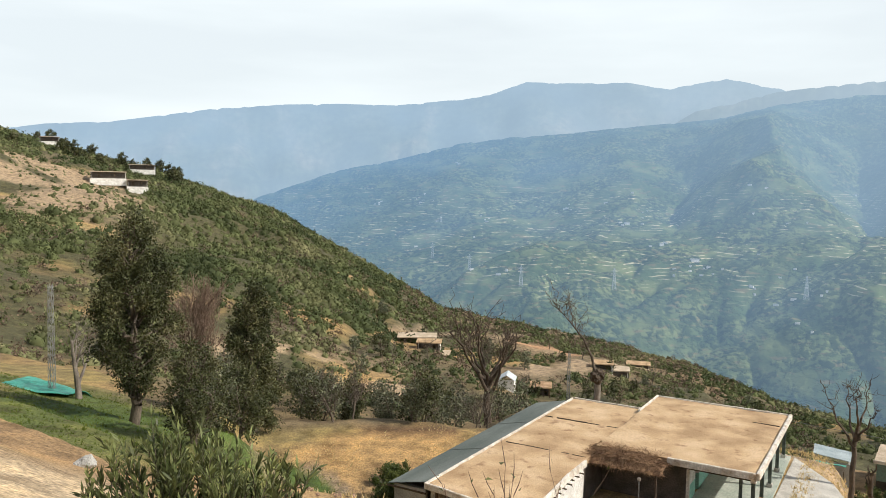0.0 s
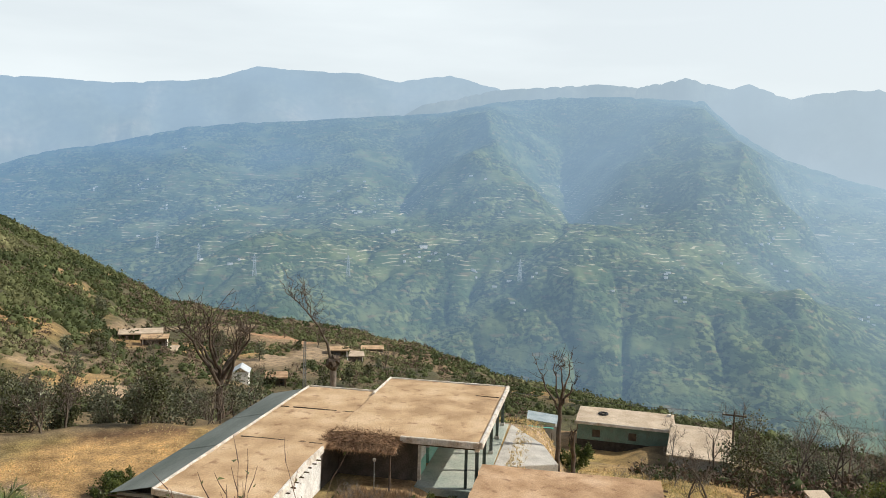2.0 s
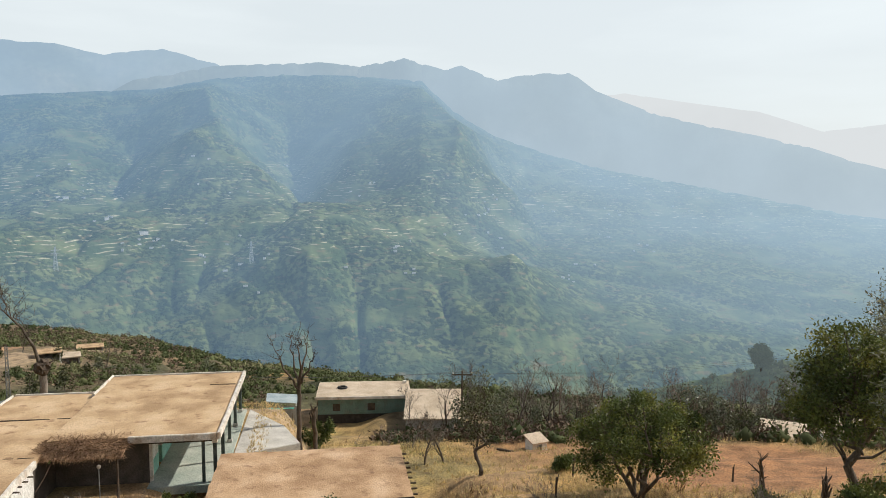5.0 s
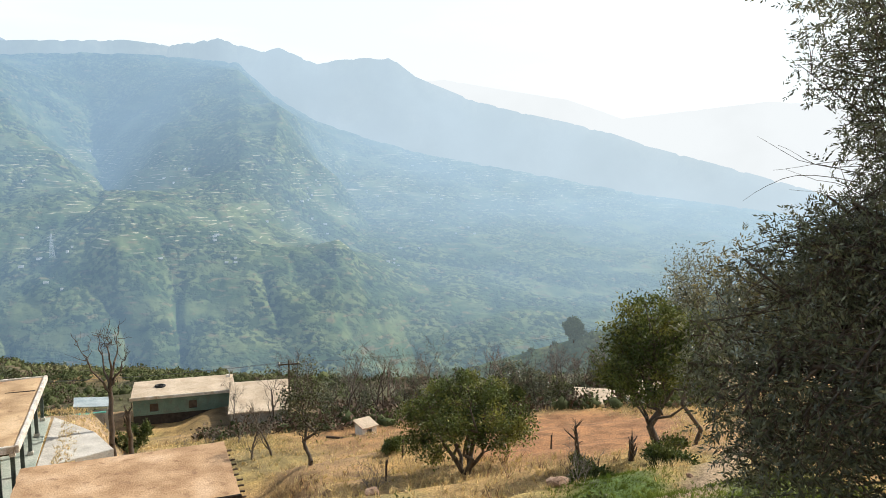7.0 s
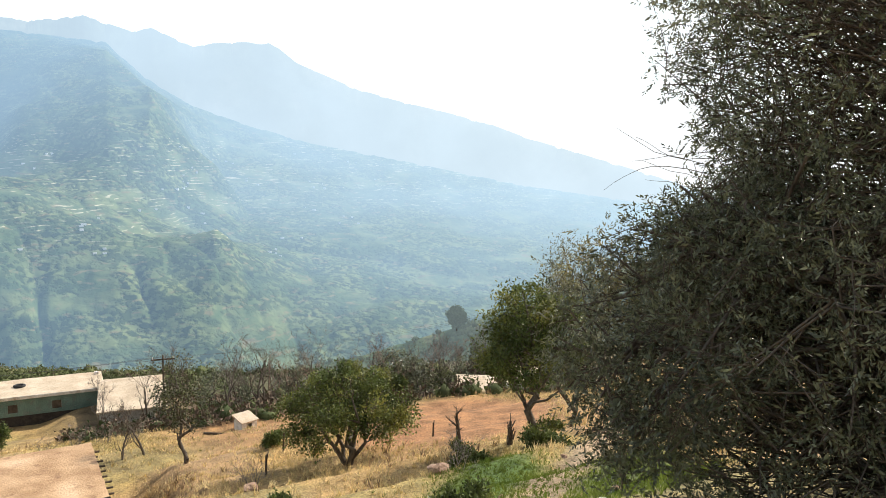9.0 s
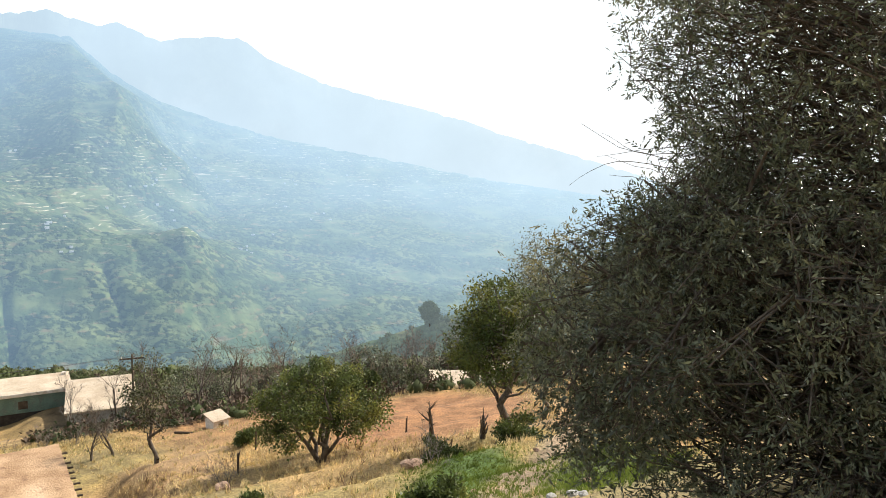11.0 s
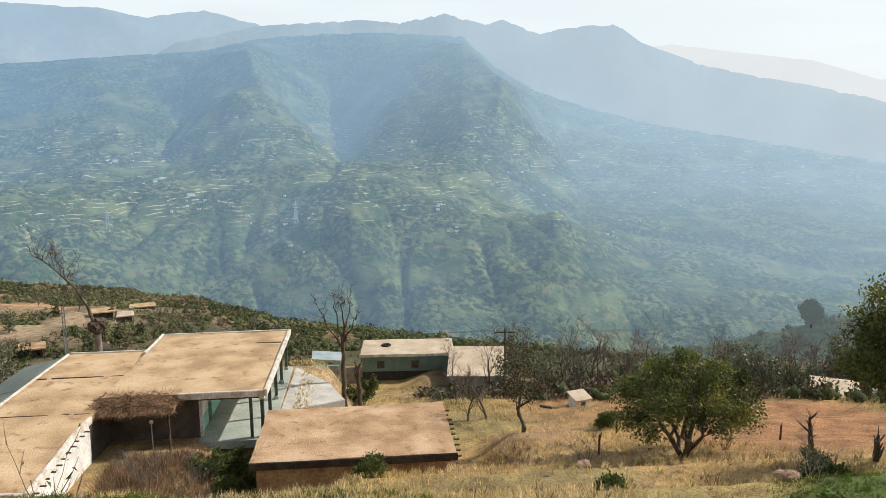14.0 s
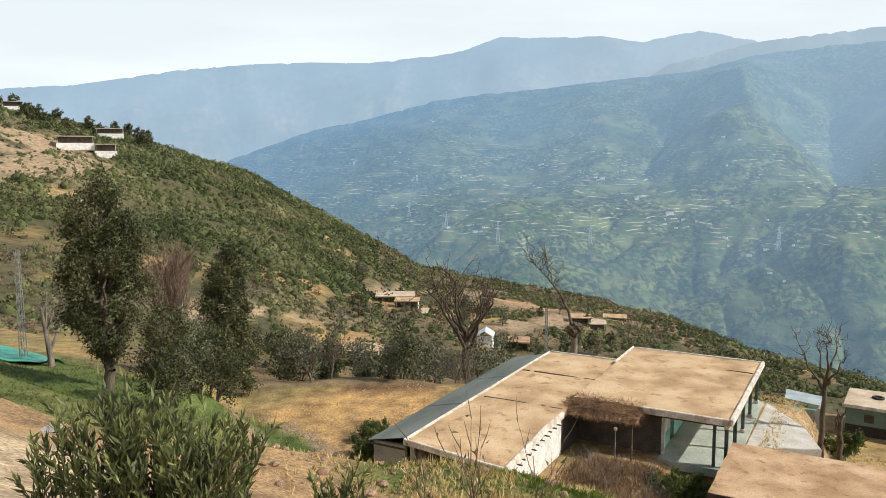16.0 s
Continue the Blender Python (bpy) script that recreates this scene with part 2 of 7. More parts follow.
# ---- the lie of the land ----
EYE_Z = 17.5


def lattice(ix, iy, seed):
    h = np.sin(ix * 127.1 + iy * 311.7 + seed * 74.7) * 43758.5453
    return h - np.floor(h)


def value_noise(x, y, seed=0):
    ix, iy = np.floor(x), np.floor(y)
    fx, fy = x - ix, y - iy
    fx, fy = fx * fx * (3 - 2 * fx), fy * fy * (3 - 2 * fy)
    a = lattice(ix, iy, seed) * (1 - fx) + lattice(ix + 1, iy, seed) * fx
    b = lattice(ix, iy + 1, seed) * (1 - fx) + lattice(ix + 1, iy + 1, seed) * fx
    return a * (1 - fy) + b * fy


def fbm(x, y, octaves=4, seed=0):
    total, amp = 0.0, 0.5
    for k in range(octaves):
        total = total + amp * (value_noise(x, y, seed + k) - 0.5)
        x, y, amp = x * 2.03 + 3.1, y * 2.03 + 7.7, amp * 0.5
    return total


def ridged(x, y, octaves=4, seed=0):
    total, amp = 0.0, 0.5
    for k in range(octaves):
        total = total + amp * (1 - np.abs(2 * value_noise(x, y, seed + k) - 1))
        x, y, amp = x * 2.07 + 1.3, y * 2.07 + 4.9, amp * 0.5
    return total


def billow(x, y, octaves=4, seed=0):
    """Rounded spurs between sharp gullies."""
    total, amp = 0.0, 0.5
    for k in range(octaves):
        total = total + amp * np.sqrt(np.abs(2 * value_noise(x, y, seed + k) - 1) + 0.02)
        x, y, amp = x * 2.07 + 1.3, y * 2.07 + 4.9, amp * 0.5
    return total


def smooth(a, b, t):
    t = np.clip((t - a) / (b - a), 0, 1)
    return t * t * (3 - 2 * t)


# slope below the viewpoint: height along the fall line
FALL_S = (-140, -60, -14, -4, 1.6, 5, 12, 20, 32, 45, 60, 75, 90, 110, 140, 200, 420)
FALL_Z = (70, 30, 16.6, 15.9, 15.8, 14.2, 10.5, 7.2, 2.9, -0.6, -4.4, -8.2, -13.0, -22, -34, -62, -200)
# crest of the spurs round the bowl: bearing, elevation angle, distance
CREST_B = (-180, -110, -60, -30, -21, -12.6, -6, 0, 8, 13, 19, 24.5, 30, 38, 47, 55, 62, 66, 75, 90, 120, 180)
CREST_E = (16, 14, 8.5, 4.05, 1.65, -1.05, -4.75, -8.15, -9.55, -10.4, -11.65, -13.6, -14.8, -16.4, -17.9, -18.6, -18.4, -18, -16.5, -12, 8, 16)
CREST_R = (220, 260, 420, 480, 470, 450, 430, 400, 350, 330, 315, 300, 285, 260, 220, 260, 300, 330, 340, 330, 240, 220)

BU, BV = (0.515, 0.857), (0.857, -0.515)  # axes of the farm houses


def pad(z, x, y, u0, u1, v0, v1, level, soft):
    u, v = x * BU[0] + y * BU[1], x * BV[0] + y * BV[1]
    d = np.maximum(np.maximum(u0 - u, u - u1), np.maximum(v0 - v, v - v1))
    k = 1 - smooth(0, soft, d)
    return z * (1 - k) + level * k


def ground_z(x, y):
    x, y = np.asarray(x, float), np.asarray(y, float)
    r = np.hypot(x, y) + 1e-6
    b = np.degrees(np.arctan2(x, y))
    s = x * 0.545 + y * 0.839
    base = np.interp(s, FALL_S, FALL_Z)
    # small terraces cut into the slope
    step = 2.2
    tt = base / step + 0.35 * fbm(x / 17, y / 17, 2, 5)
    base = base + 0.55 * step * (np.floor(tt) + smooth(0.55, 1.0, tt - np.floor(tt)) - tt + 0.2) * smooth(14, 26, r)
    base = base + 0.5 * fbm(x / 7, y / 7, 4, 2) * smooth(2, 14, r)
    base = base - 0.7 * np.exp(-((x + 5.5) ** 2 + (y - 10) ** 2) / 30)
    base = base - 1.2 * np.exp(-((x + 1.5) ** 2 / 60 + (y - 27) ** 2 / 45))
    base = base + np.exp(-((r - 20) / 2.4) ** 2) * np.interp(b, (-17, -11, -7, -2, 3, 8, 14, 18, 22, 29, 36), (0, 0.9, 0.85, 0.8, 1.25, 1.45, 1.2, 0.75, 0.5, 0.4, 0))
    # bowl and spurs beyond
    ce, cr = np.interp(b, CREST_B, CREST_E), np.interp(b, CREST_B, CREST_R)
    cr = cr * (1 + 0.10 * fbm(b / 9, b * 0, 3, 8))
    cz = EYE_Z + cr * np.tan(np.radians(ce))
    r1 = 105.0
    k = np.clip((r - r1) / (cr - r1), 0, 1)
    sn = (x * 0.545 + y * 0.839) * r1 / r
    z1 = np.interp(sn, FALL_S, FALL_Z)
    face = z1 + (cz - z1) * k ** 1.05
    gully = ridged(x / 62 + 0.4 * fbm(x / 40, y / 40, 2, 4), y / 62, 4, 11) - 0.5
    face = face + 15 * (1 - 0.65 * smooth(-11, -2, b) * (1 - smooth(24, 32, b))) * gully * np.sin(np.pi * np.clip(k, 0, 1)) ** 0.7 + 2.2 * fbm(x / 11, y / 11, 3, 7) * k
    ft = face / 4.2 + 0.5 * fbm(x / 30, y / 30, 3, 6)
    face = face + 2.9 * (np.floor(ft) + smooth(0.6, 1.0, ft - np.floor(ft)) - ft + 0.2) * smooth(-11, -2, b) * (1 - smooth(24, 32, b))
    past = np.clip(r - cr, 0, None)
    face = face - 0.55 * past - 30 * smooth(0, 200, past)
    w = smooth(80, r1 + 30, r)
    z = base * (1 - w) + face * w
    z = np.maximum(z, -470 + 8 * fbm(x / 90, y / 90, 3, 3))
    # levelled ground of the houses and fields
    z = pad(z, x, y, 30.5, 58.5, -26.5, -4.5, 0.0, 4.0)
    z = pad(z, x, y, 27.5, 40, -25.5, -11.5, 0.2, 5.5)
    z = pad(z, x, y, 35, 44.5, -7, 5.5, -1.1, 3.0)
    for cx, cy, level, size, soft in ((44.6, 66.8, -8.3, 6.5, 5.0), (47.0, 58.0, -7.0, 4.5, 4.0), (42.9, 40.0, -3.9, 1.6, 1.6), (36.0, 71.0, -8.2, 5.0, 4.0), (63.0, 29.3, -6.3, 5.0, 4.0), (-4.5, 51.5, 0.4, 7.0, 4.0)):
        k = 1 - smooth(size, size + soft, np.hypot(x - cx, y - cy))
        z = z * (1 - k) + level * k
    return z


def blob(x, y, cx, cy, bearing, along, across, soft=0.35):
    """1 inside an uneven oval that lies along a bearing, 0 outside."""
    sb, cb = math.sin(radians(bearing)), math.cos(radians(bearing))
    a, c = ((x - cx) * sb + (y - cy) * cb) / along, ((x - cx) * cb - (y - cy) * sb) / across
    d = np.hypot(a, c) + 0.35 * fbm(x / across * 0.8, y / across * 0.8, 3, 41)
    return 1 - smooth(1 - soft, 1 + soft, d)


def lane(x, y, line, half, soft=0.5):
    """1 on a winding track, 0 beside it."""
    d = np.full(np.shape(x), 1e9)
    for (ax, ay), (bx, by) in zip(line[:-1], line[1:]):
        ux, uy = bx - ax, by - ay
        t = np.clip(((x - ax) * ux + (y - ay) * uy) / (ux * ux + uy * uy), 0, 1)
        d = np.minimum(d, np.hypot(x - ax - t * ux, y - ay - t * uy))
    return 1 - smooth(half * (1 - soft), half * (1 + soft), d + half * 0.8 * fbm(x / half, y / half, 2, 43))

# ---- the land ----
def mesh_object(name, verts, faces, mat, smooth_shade=False):
    me = bpy.data.meshes.new(name)
    me.from_pydata(verts, [], faces)
    me.materials.append(mat)
    if smooth_shade:
        me.polygons.foreach_set("use_smooth", [True] * len(me.polygons))
    me.update()
    return new(name, me)


def grid_faces(rows, cols):
    k = (np.arange(rows - 1)[:, None] * cols + np.arange(cols - 1)[None]).ravel()
    return np.stack([k, k + 1, k + cols + 1, k + cols], 1).tolist()


def land_cover(x, y, z):
    """Base colours of soil, dry grass, crops and scrub, by place."""
    r, b = np.hypot(x, y), np.degrees(np.arctan2(x, y))
    n1, n2 = fbm(x / 6, y / 6, 4, 21), fbm(x / 30, y / 30, 4, 22)
    grass = np.array((0.39, 0.262, 0.112))
    soil = np.array((0.31, 0.20, 0.11))
    weeds = np.array((0.12, 0.17, 0.045))
    crop = np.array((0.075, 0.12, 0.028))
    tilled = np.array((0.32, 0.165, 0.078))
    scrub = np.array((0.085, 0.082, 0.042))
    bare = np.array((0.36, 0.27, 0.175))
    c = grass[None] * np.ones((len(x), 1))

    def lay(col, k):
        k = np.clip(k, 0, 1)[:, None]
        c[:] = c * (1 - k) + col[None] * k
    lay(soil, smooth(-0.02, 0.10, n1) * 0.75)
    lay(weeds, smooth(0.04, 0.14, fbm(x / 9, y / 9, 4, 23)) * 0.35)
    # crops, ploughed plots, threshing ground and tracks
    lay(np.array((0.50, 0.385, 0.25)), blob(x, y, -5.5, 9.5, -20, 6, 3.2))
    lay(crop, blob(x, y, -15.5, 38, -19, 16, 6.5, 0.15) * (0.75 + 0.9 * n1))
    lay(crop, blob(x, y, -24.5, 45, -29, 17, 8, 0.2) * (0.75 + 0.9 * n1))
    lay(crop * 0.9, blob(x, y, -7.2, 33, -12, 10, 2.6, 0.2) * (0.75 + 0.9 * n1))
    lay(np.array((0.44, 0.28, 0.12)), blob(x, y, -4.5, 50.5, 40, 10, 4.5, 0.2))
    lay(crop * 0.9, blob(x, y, -8.6, 44.2, -38, 5.5, 2.3, 0.2))
    lay(np.array((0.17, 0.115, 0.06)), blob(x, y, -2.0, 44.0, -30, 4.5, 1.6, 0.4) * 0.8)
    lay(bare * 0.8, lane(x, y, ((-12.5, 47), (-9.6, 48.2), (-7.2, 46.6), (-5.6, 43.8), (-4.4, 40)), 0.45))
    lay(np.array((0.16, 0.095, 0.05)), lane(x, y, ((-12.5, 55), (-6, 55.8), (1, 55.5)), 0.5))
    lay(bare * 1.15, lane(x, y, ((-13, 56.2), (-6, 57.2), (2, 56.9)), 0.35))
    lay(tilled, blob(x, y, 43, 22, 68, 12, 6.5, 0.2))
    lay(tilled, blob(x, y, 42, 38, 50, 8, 6, 0.4) * 0.7)
    lay(crop * 1.15, blob(x, y, 19, 8.6, 68, 7, 1.7, 0.25))
    lay(crop, blob(x, y, 17.5, 4.3, 72, 6, 1.7, 0.4) * 0.9)
    lay(crop, blob(x, y, 8.5, 19, 45, 7, 2.2, 0.5) * 0.8)
    lay(np.array((0.36, 0.235, 0.125)), blob(x, y, -2.4, 16.5, 80, 3.6, 3.0, 0.4) * 0.8)
    lay(crop, blob(x, y, 2.8, 19.4, 78, 4.6, 1.7, 0.3) * 0.85)
    lay(bare * 0.85, lane(x, y, ((-12, 43), (-9, 42), (-6.5, 37), (-5.3, 34), (-3.4, 27), (-1, 24)), 0.7))
    lay(bare * 0.85, lane(x, y, ((9, 4.2), (15, 6.0), (20, 6.8), (26, 7.9), (33, 9)), 0.75))
    lay(bare, lane(x, y, ((18, 60), (26, 52), (30, 47)), 2.0))
    lay(np.array((0.15, 0.115, 0.062)), smooth(55.5, 58, r) * (1 - smooth(85, 100, r)) * smooth(-26, -20, b) * (1 - smooth(5, 9, b)) * 0.85)
    lay(np.array((0.13, 0.10, 0.06)), smooth(59, 64, r) * (1 - smooth(100, 120, r)) * smooth(33, 37, b) * (1 - smooth(72, 78, b)) * 0.85)
    # far faces: scrub, bare eroded cuts, dirt roads
    far = smooth(78, 110, r)
    lay(scrub, far * smooth(-0.16, 0.0, n2 + 0.05))
    shelf = smooth(-4, 4, b) * (1 - smooth(20, 27, b)) * far
    lay(np.array((0.20, 0.15, 0.09)), shelf * smooth(-0.14, 0.06, fbm(x / 18, y / 18, 4, 25)) * 0.8)
    riser = z / 4.2 + 0.5 * fbm(x / 30, y / 30, 3, 6)
    riser = smooth(0.5, 0.62, riser - np.floor(riser)) * (1 - smooth(0.9, 1.0, riser - np.floor(riser)))
    lay(np.array((0.30, 0.22, 0.135)), shelf * riser * smooth(-0.08, 0.04, fbm(x / 22, y / 22, 3, 28)))
    lay(np.array((0.25, 0.18, 0.105)), shelf * smooth(0.02, 0.09, fbm(x / 26, y / 26, 3, 29)) * 0.7)
    lay(bare, far * blob(x, y, -128, 250, -27, 76, 27, 0.4) * smooth(-0.22, -0.02, fbm(x / 14, y / 14, 4, 26)))
    lay(bare * 1.2, far * blob(x, y, -18, 117, 80, 17, 10, 0.4) * smooth(-0.08, 0.02, fbm(x / 7, y / 7, 3, 61)))
    lay(bare, far * blob(x, y, 4, 108, 80, 14, 5, 0.5) * 0.6 * smooth(-0.06, 0.04, fbm(x / 7, y / 7, 3, 62)))
    lay(bare * 0.8, far * blob(x, y, -6, 135, 80, 22, 8, 0.5) * 0.6 * smooth(-0.06, 0.04, fbm(x / 9, y / 9, 3, 63)))
    lay(np.array((0.42, 0.25, 0.14)), blob(x, y, 33, 232, 75, 13, 10, 0.2) * far)
    lay(bare, lane(x, y, ((-166, 212), (-137, 226), (-118, 246), (-128, 272), (-153, 298)), 4.0))
    lay(bare * 0.9, lane(x, y, ((-12, 190), (-5, 225), (14, 250), (30, 262)), 2.0) * 0.7)
    lay(bare, lane(x, y, ((20, 165), (34, 190), (48, 215), (66, 232)), 4.0))
    return c


def build_ground():
    b = np.concatenate([np.linspace(-180, -44, 60)[:-1], np.linspace(-44, 104, 430), np.linspace(104, 180, 36)[1:]])
    r = np.concatenate([[0.05], np.exp(np.linspace(np.log(0.8), np.log(90), 128))[:-1], np.linspace(90, 300, 125)[:-1], np.linspace(300, 490, 60)[:-1], np.exp(np.linspace(np.log(490), np.log(1100), 16))])
    rr, bb = np.meshgrid(r, np.radians(b), indexing="ij")
    x, y = rr * np.sin(bb), rr * np.cos(bb)
    z = ground_z(x, y)
    verts = np.stack([x.ravel(), y.ravel(), z.ravel()], 1)
    ob = mesh_object("ground", verts.tolist(), [f[::-1] for f in grid_faces(len(r), len(b))], GROUND, True)
    col = land_cover(x.ravel(), y.ravel(), z.ravel())
    layer = ob.data.color_attributes.new("cover", "FLOAT_COLOR", "POINT")
    layer.data.foreach_set("color", np.concatenate([col, np.ones((len(col), 1))], 1).ravel())
    tagged(ob, "dry terraced hillside with grass, soil and scrub", "ground", kind="structure")
    return ob


ground = build_ground()


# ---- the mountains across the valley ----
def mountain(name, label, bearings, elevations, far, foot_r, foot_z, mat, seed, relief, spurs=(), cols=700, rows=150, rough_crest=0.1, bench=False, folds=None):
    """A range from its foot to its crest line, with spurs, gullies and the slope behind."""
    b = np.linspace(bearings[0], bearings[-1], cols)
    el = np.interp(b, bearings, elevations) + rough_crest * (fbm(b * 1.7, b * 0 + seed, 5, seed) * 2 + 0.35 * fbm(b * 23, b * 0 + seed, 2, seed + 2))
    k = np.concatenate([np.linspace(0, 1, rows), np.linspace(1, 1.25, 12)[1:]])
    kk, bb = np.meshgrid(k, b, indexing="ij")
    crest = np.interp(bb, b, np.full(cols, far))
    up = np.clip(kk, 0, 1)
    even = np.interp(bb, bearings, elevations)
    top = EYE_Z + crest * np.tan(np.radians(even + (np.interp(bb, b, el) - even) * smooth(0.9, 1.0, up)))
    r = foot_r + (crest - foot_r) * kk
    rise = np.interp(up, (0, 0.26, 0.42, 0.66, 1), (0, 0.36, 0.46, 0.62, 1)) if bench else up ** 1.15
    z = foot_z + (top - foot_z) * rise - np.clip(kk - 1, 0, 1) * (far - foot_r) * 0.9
    x, y = r * np.sin(np.radians(bb)), r * np.cos(np.radians(bb))
    # ridges and gullies run aslant down the fall line; they fade at the crest, which keeps its line
    arc, down = np.radians(bb) * (foot_r + far) / 2, (1 - up) * (far - foot_r)
    body = np.sin(np.pi * np.clip(up * 0.96 + 0.02, 0, 1)) ** 0.6 * np.clip(7 * (1 - up), 0, 1)
    body = body * (0.5 + 0.5 * smooth(0.2, 0.5, up))
    warp = fbm(arc / 420, down / 420, 4, seed + 3)
    p, q = arc + 0.35 * down + 300 * warp, arc - 0.25 * down + 200 * warp
    if bench:
        low, mid = (1 - smooth(0.28, 0.42, up)) * smooth(0.0, 0.05, up), smooth(0.24, 0.40, up) * (1 - smooth(0.62, 0.78, up))
        slant = 0.75 * np.sin(arc / 420 + 1.3) + 0.35
        ax, dy = arc + slant * (down - 1500) + 260 * fbm(arc / 330, down / 330, 4, seed + 2), down + 260 * fbm(arc / 330, down / 330, 4, seed + 6)
        z = z + 130 * low * (billow(ax / 400, dy / 520, 3, seed) ** 1.6 - 0.3) + 22 * low * (billow(ax / 120, dy / 150, 3, seed + 8) - 0.4)
        z = z + 95 * mid * (billow(ax / 520, dy / 620, 4, seed + 4) - 0.42) + 14 * mid * fbm(arc / 90, down / 90, 3, seed + 9)
        z = z + 30 * smooth(0.6, 0.72, up) * np.clip(5 * (1 - up), 0, 1) * (billow(ax / 190, dy / 330, 4, seed + 7) - 0.4)
        z = z + 5 * np.clip(5 * (1 - up), 0, 1) * fbm(arc / 22, down / 22, 3, seed + 11)
    else:
        z = z + relief * body * (ridged(p / 560, down / 850 + warp, 2, seed) - 0.55)
        z = z + 0.75 * relief * body * fbm(q / 230, down / 340 + warp, 3, seed + 5)
        z = z + 0.07 * relief * np.clip(5 * (1 - up), 0, 1) * (ridged(p / 80, down / 210, 3, seed + 9) - 0.5)
    if folds:  # the great spurs and gullies of the upper face
        high = smooth(0.40, 0.62, up) * np.clip(6 * (1 - up), 0, 1)
        plain = foot_z + (top - foot_z) * rise
        z = np.where(kk > 1, z, z * (1 - 0.5 * high) + plain * 0.5 * high + 1.1 * high * np.interp(bb + 3.0 * (up - 0.75) + 9.0 * fbm(arc / 240, down / 240, 4, seed + 13) * (1 - up) ** 0.5, folds[0], folds[1]))
    for sb, sw, sh, lo, hi in spurs:
        d = (bb - sb - 4.0 * (up - 0.5)) / sw
        z = z + sh * np.clip(1 - np.abs(d), 0, 1) ** 1.2 * smooth(lo, lo + 0.25, up) * (1 - smooth(hi - 0.2, hi, up))
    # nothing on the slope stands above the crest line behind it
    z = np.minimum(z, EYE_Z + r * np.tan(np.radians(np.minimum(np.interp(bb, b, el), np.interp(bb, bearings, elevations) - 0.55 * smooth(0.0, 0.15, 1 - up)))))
    verts = np.stack([x.ravel(), y.ravel(), z.ravel()], 1)
    ob = mesh_object(name, verts.tolist(), [f[::-1] for f in grid_faces(len(k), cols)], mat, True)
    return tagged(ob, label, "mountain", kind="structure"), x, y, z


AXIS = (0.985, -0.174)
# haze hues that the far slopes and ranges emit themselves
HAZE_GLOW = dict(axis=AXIS, span=(-700, 3300), colors=((0.29, 0.50, 0.77), (0.64, 0.84, 0.98)))
SLOPE = slope_material("hazy_wooded_slope", dict(**HAZE_GLOW, reach=(1000, 3100), share=(0.13, 0.70), drift=0.06))
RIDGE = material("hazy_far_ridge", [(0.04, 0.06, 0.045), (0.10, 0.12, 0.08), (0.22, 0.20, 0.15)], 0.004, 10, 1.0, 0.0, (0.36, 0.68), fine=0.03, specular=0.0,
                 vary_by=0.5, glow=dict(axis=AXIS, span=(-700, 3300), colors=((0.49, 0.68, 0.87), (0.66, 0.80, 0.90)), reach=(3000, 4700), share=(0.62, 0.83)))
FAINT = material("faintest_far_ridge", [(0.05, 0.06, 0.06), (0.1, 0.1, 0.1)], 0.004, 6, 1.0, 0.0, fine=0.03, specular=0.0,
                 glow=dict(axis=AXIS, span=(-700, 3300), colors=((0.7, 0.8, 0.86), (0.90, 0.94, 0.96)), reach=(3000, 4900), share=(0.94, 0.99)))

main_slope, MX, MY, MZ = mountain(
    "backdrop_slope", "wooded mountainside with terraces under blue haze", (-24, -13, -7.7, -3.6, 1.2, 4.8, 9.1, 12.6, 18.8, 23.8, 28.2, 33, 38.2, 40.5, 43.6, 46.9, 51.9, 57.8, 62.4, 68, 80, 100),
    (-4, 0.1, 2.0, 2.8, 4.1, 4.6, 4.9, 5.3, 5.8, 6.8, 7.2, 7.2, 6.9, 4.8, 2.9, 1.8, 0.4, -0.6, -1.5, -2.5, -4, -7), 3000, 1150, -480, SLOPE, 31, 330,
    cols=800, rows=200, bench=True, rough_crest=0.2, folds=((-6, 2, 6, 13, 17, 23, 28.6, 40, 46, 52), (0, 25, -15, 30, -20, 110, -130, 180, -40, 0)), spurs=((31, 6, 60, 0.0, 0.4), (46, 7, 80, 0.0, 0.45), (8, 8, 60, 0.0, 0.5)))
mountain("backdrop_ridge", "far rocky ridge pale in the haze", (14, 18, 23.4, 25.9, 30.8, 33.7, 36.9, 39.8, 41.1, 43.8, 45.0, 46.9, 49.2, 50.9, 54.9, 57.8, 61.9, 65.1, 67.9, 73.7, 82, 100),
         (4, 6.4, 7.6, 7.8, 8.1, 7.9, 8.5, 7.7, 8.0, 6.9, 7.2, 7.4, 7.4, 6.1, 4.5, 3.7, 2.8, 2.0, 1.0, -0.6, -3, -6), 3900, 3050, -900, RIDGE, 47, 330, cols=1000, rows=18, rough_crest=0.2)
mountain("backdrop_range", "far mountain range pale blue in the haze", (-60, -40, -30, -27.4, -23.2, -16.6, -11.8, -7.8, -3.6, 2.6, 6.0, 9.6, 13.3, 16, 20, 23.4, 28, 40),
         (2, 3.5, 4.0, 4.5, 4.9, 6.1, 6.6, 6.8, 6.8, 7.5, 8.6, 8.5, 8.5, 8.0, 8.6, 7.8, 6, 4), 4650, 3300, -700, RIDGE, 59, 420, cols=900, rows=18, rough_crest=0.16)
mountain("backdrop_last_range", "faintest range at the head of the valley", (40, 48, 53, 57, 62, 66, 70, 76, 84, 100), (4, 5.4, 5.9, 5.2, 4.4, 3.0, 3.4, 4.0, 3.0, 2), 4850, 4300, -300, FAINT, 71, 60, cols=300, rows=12)


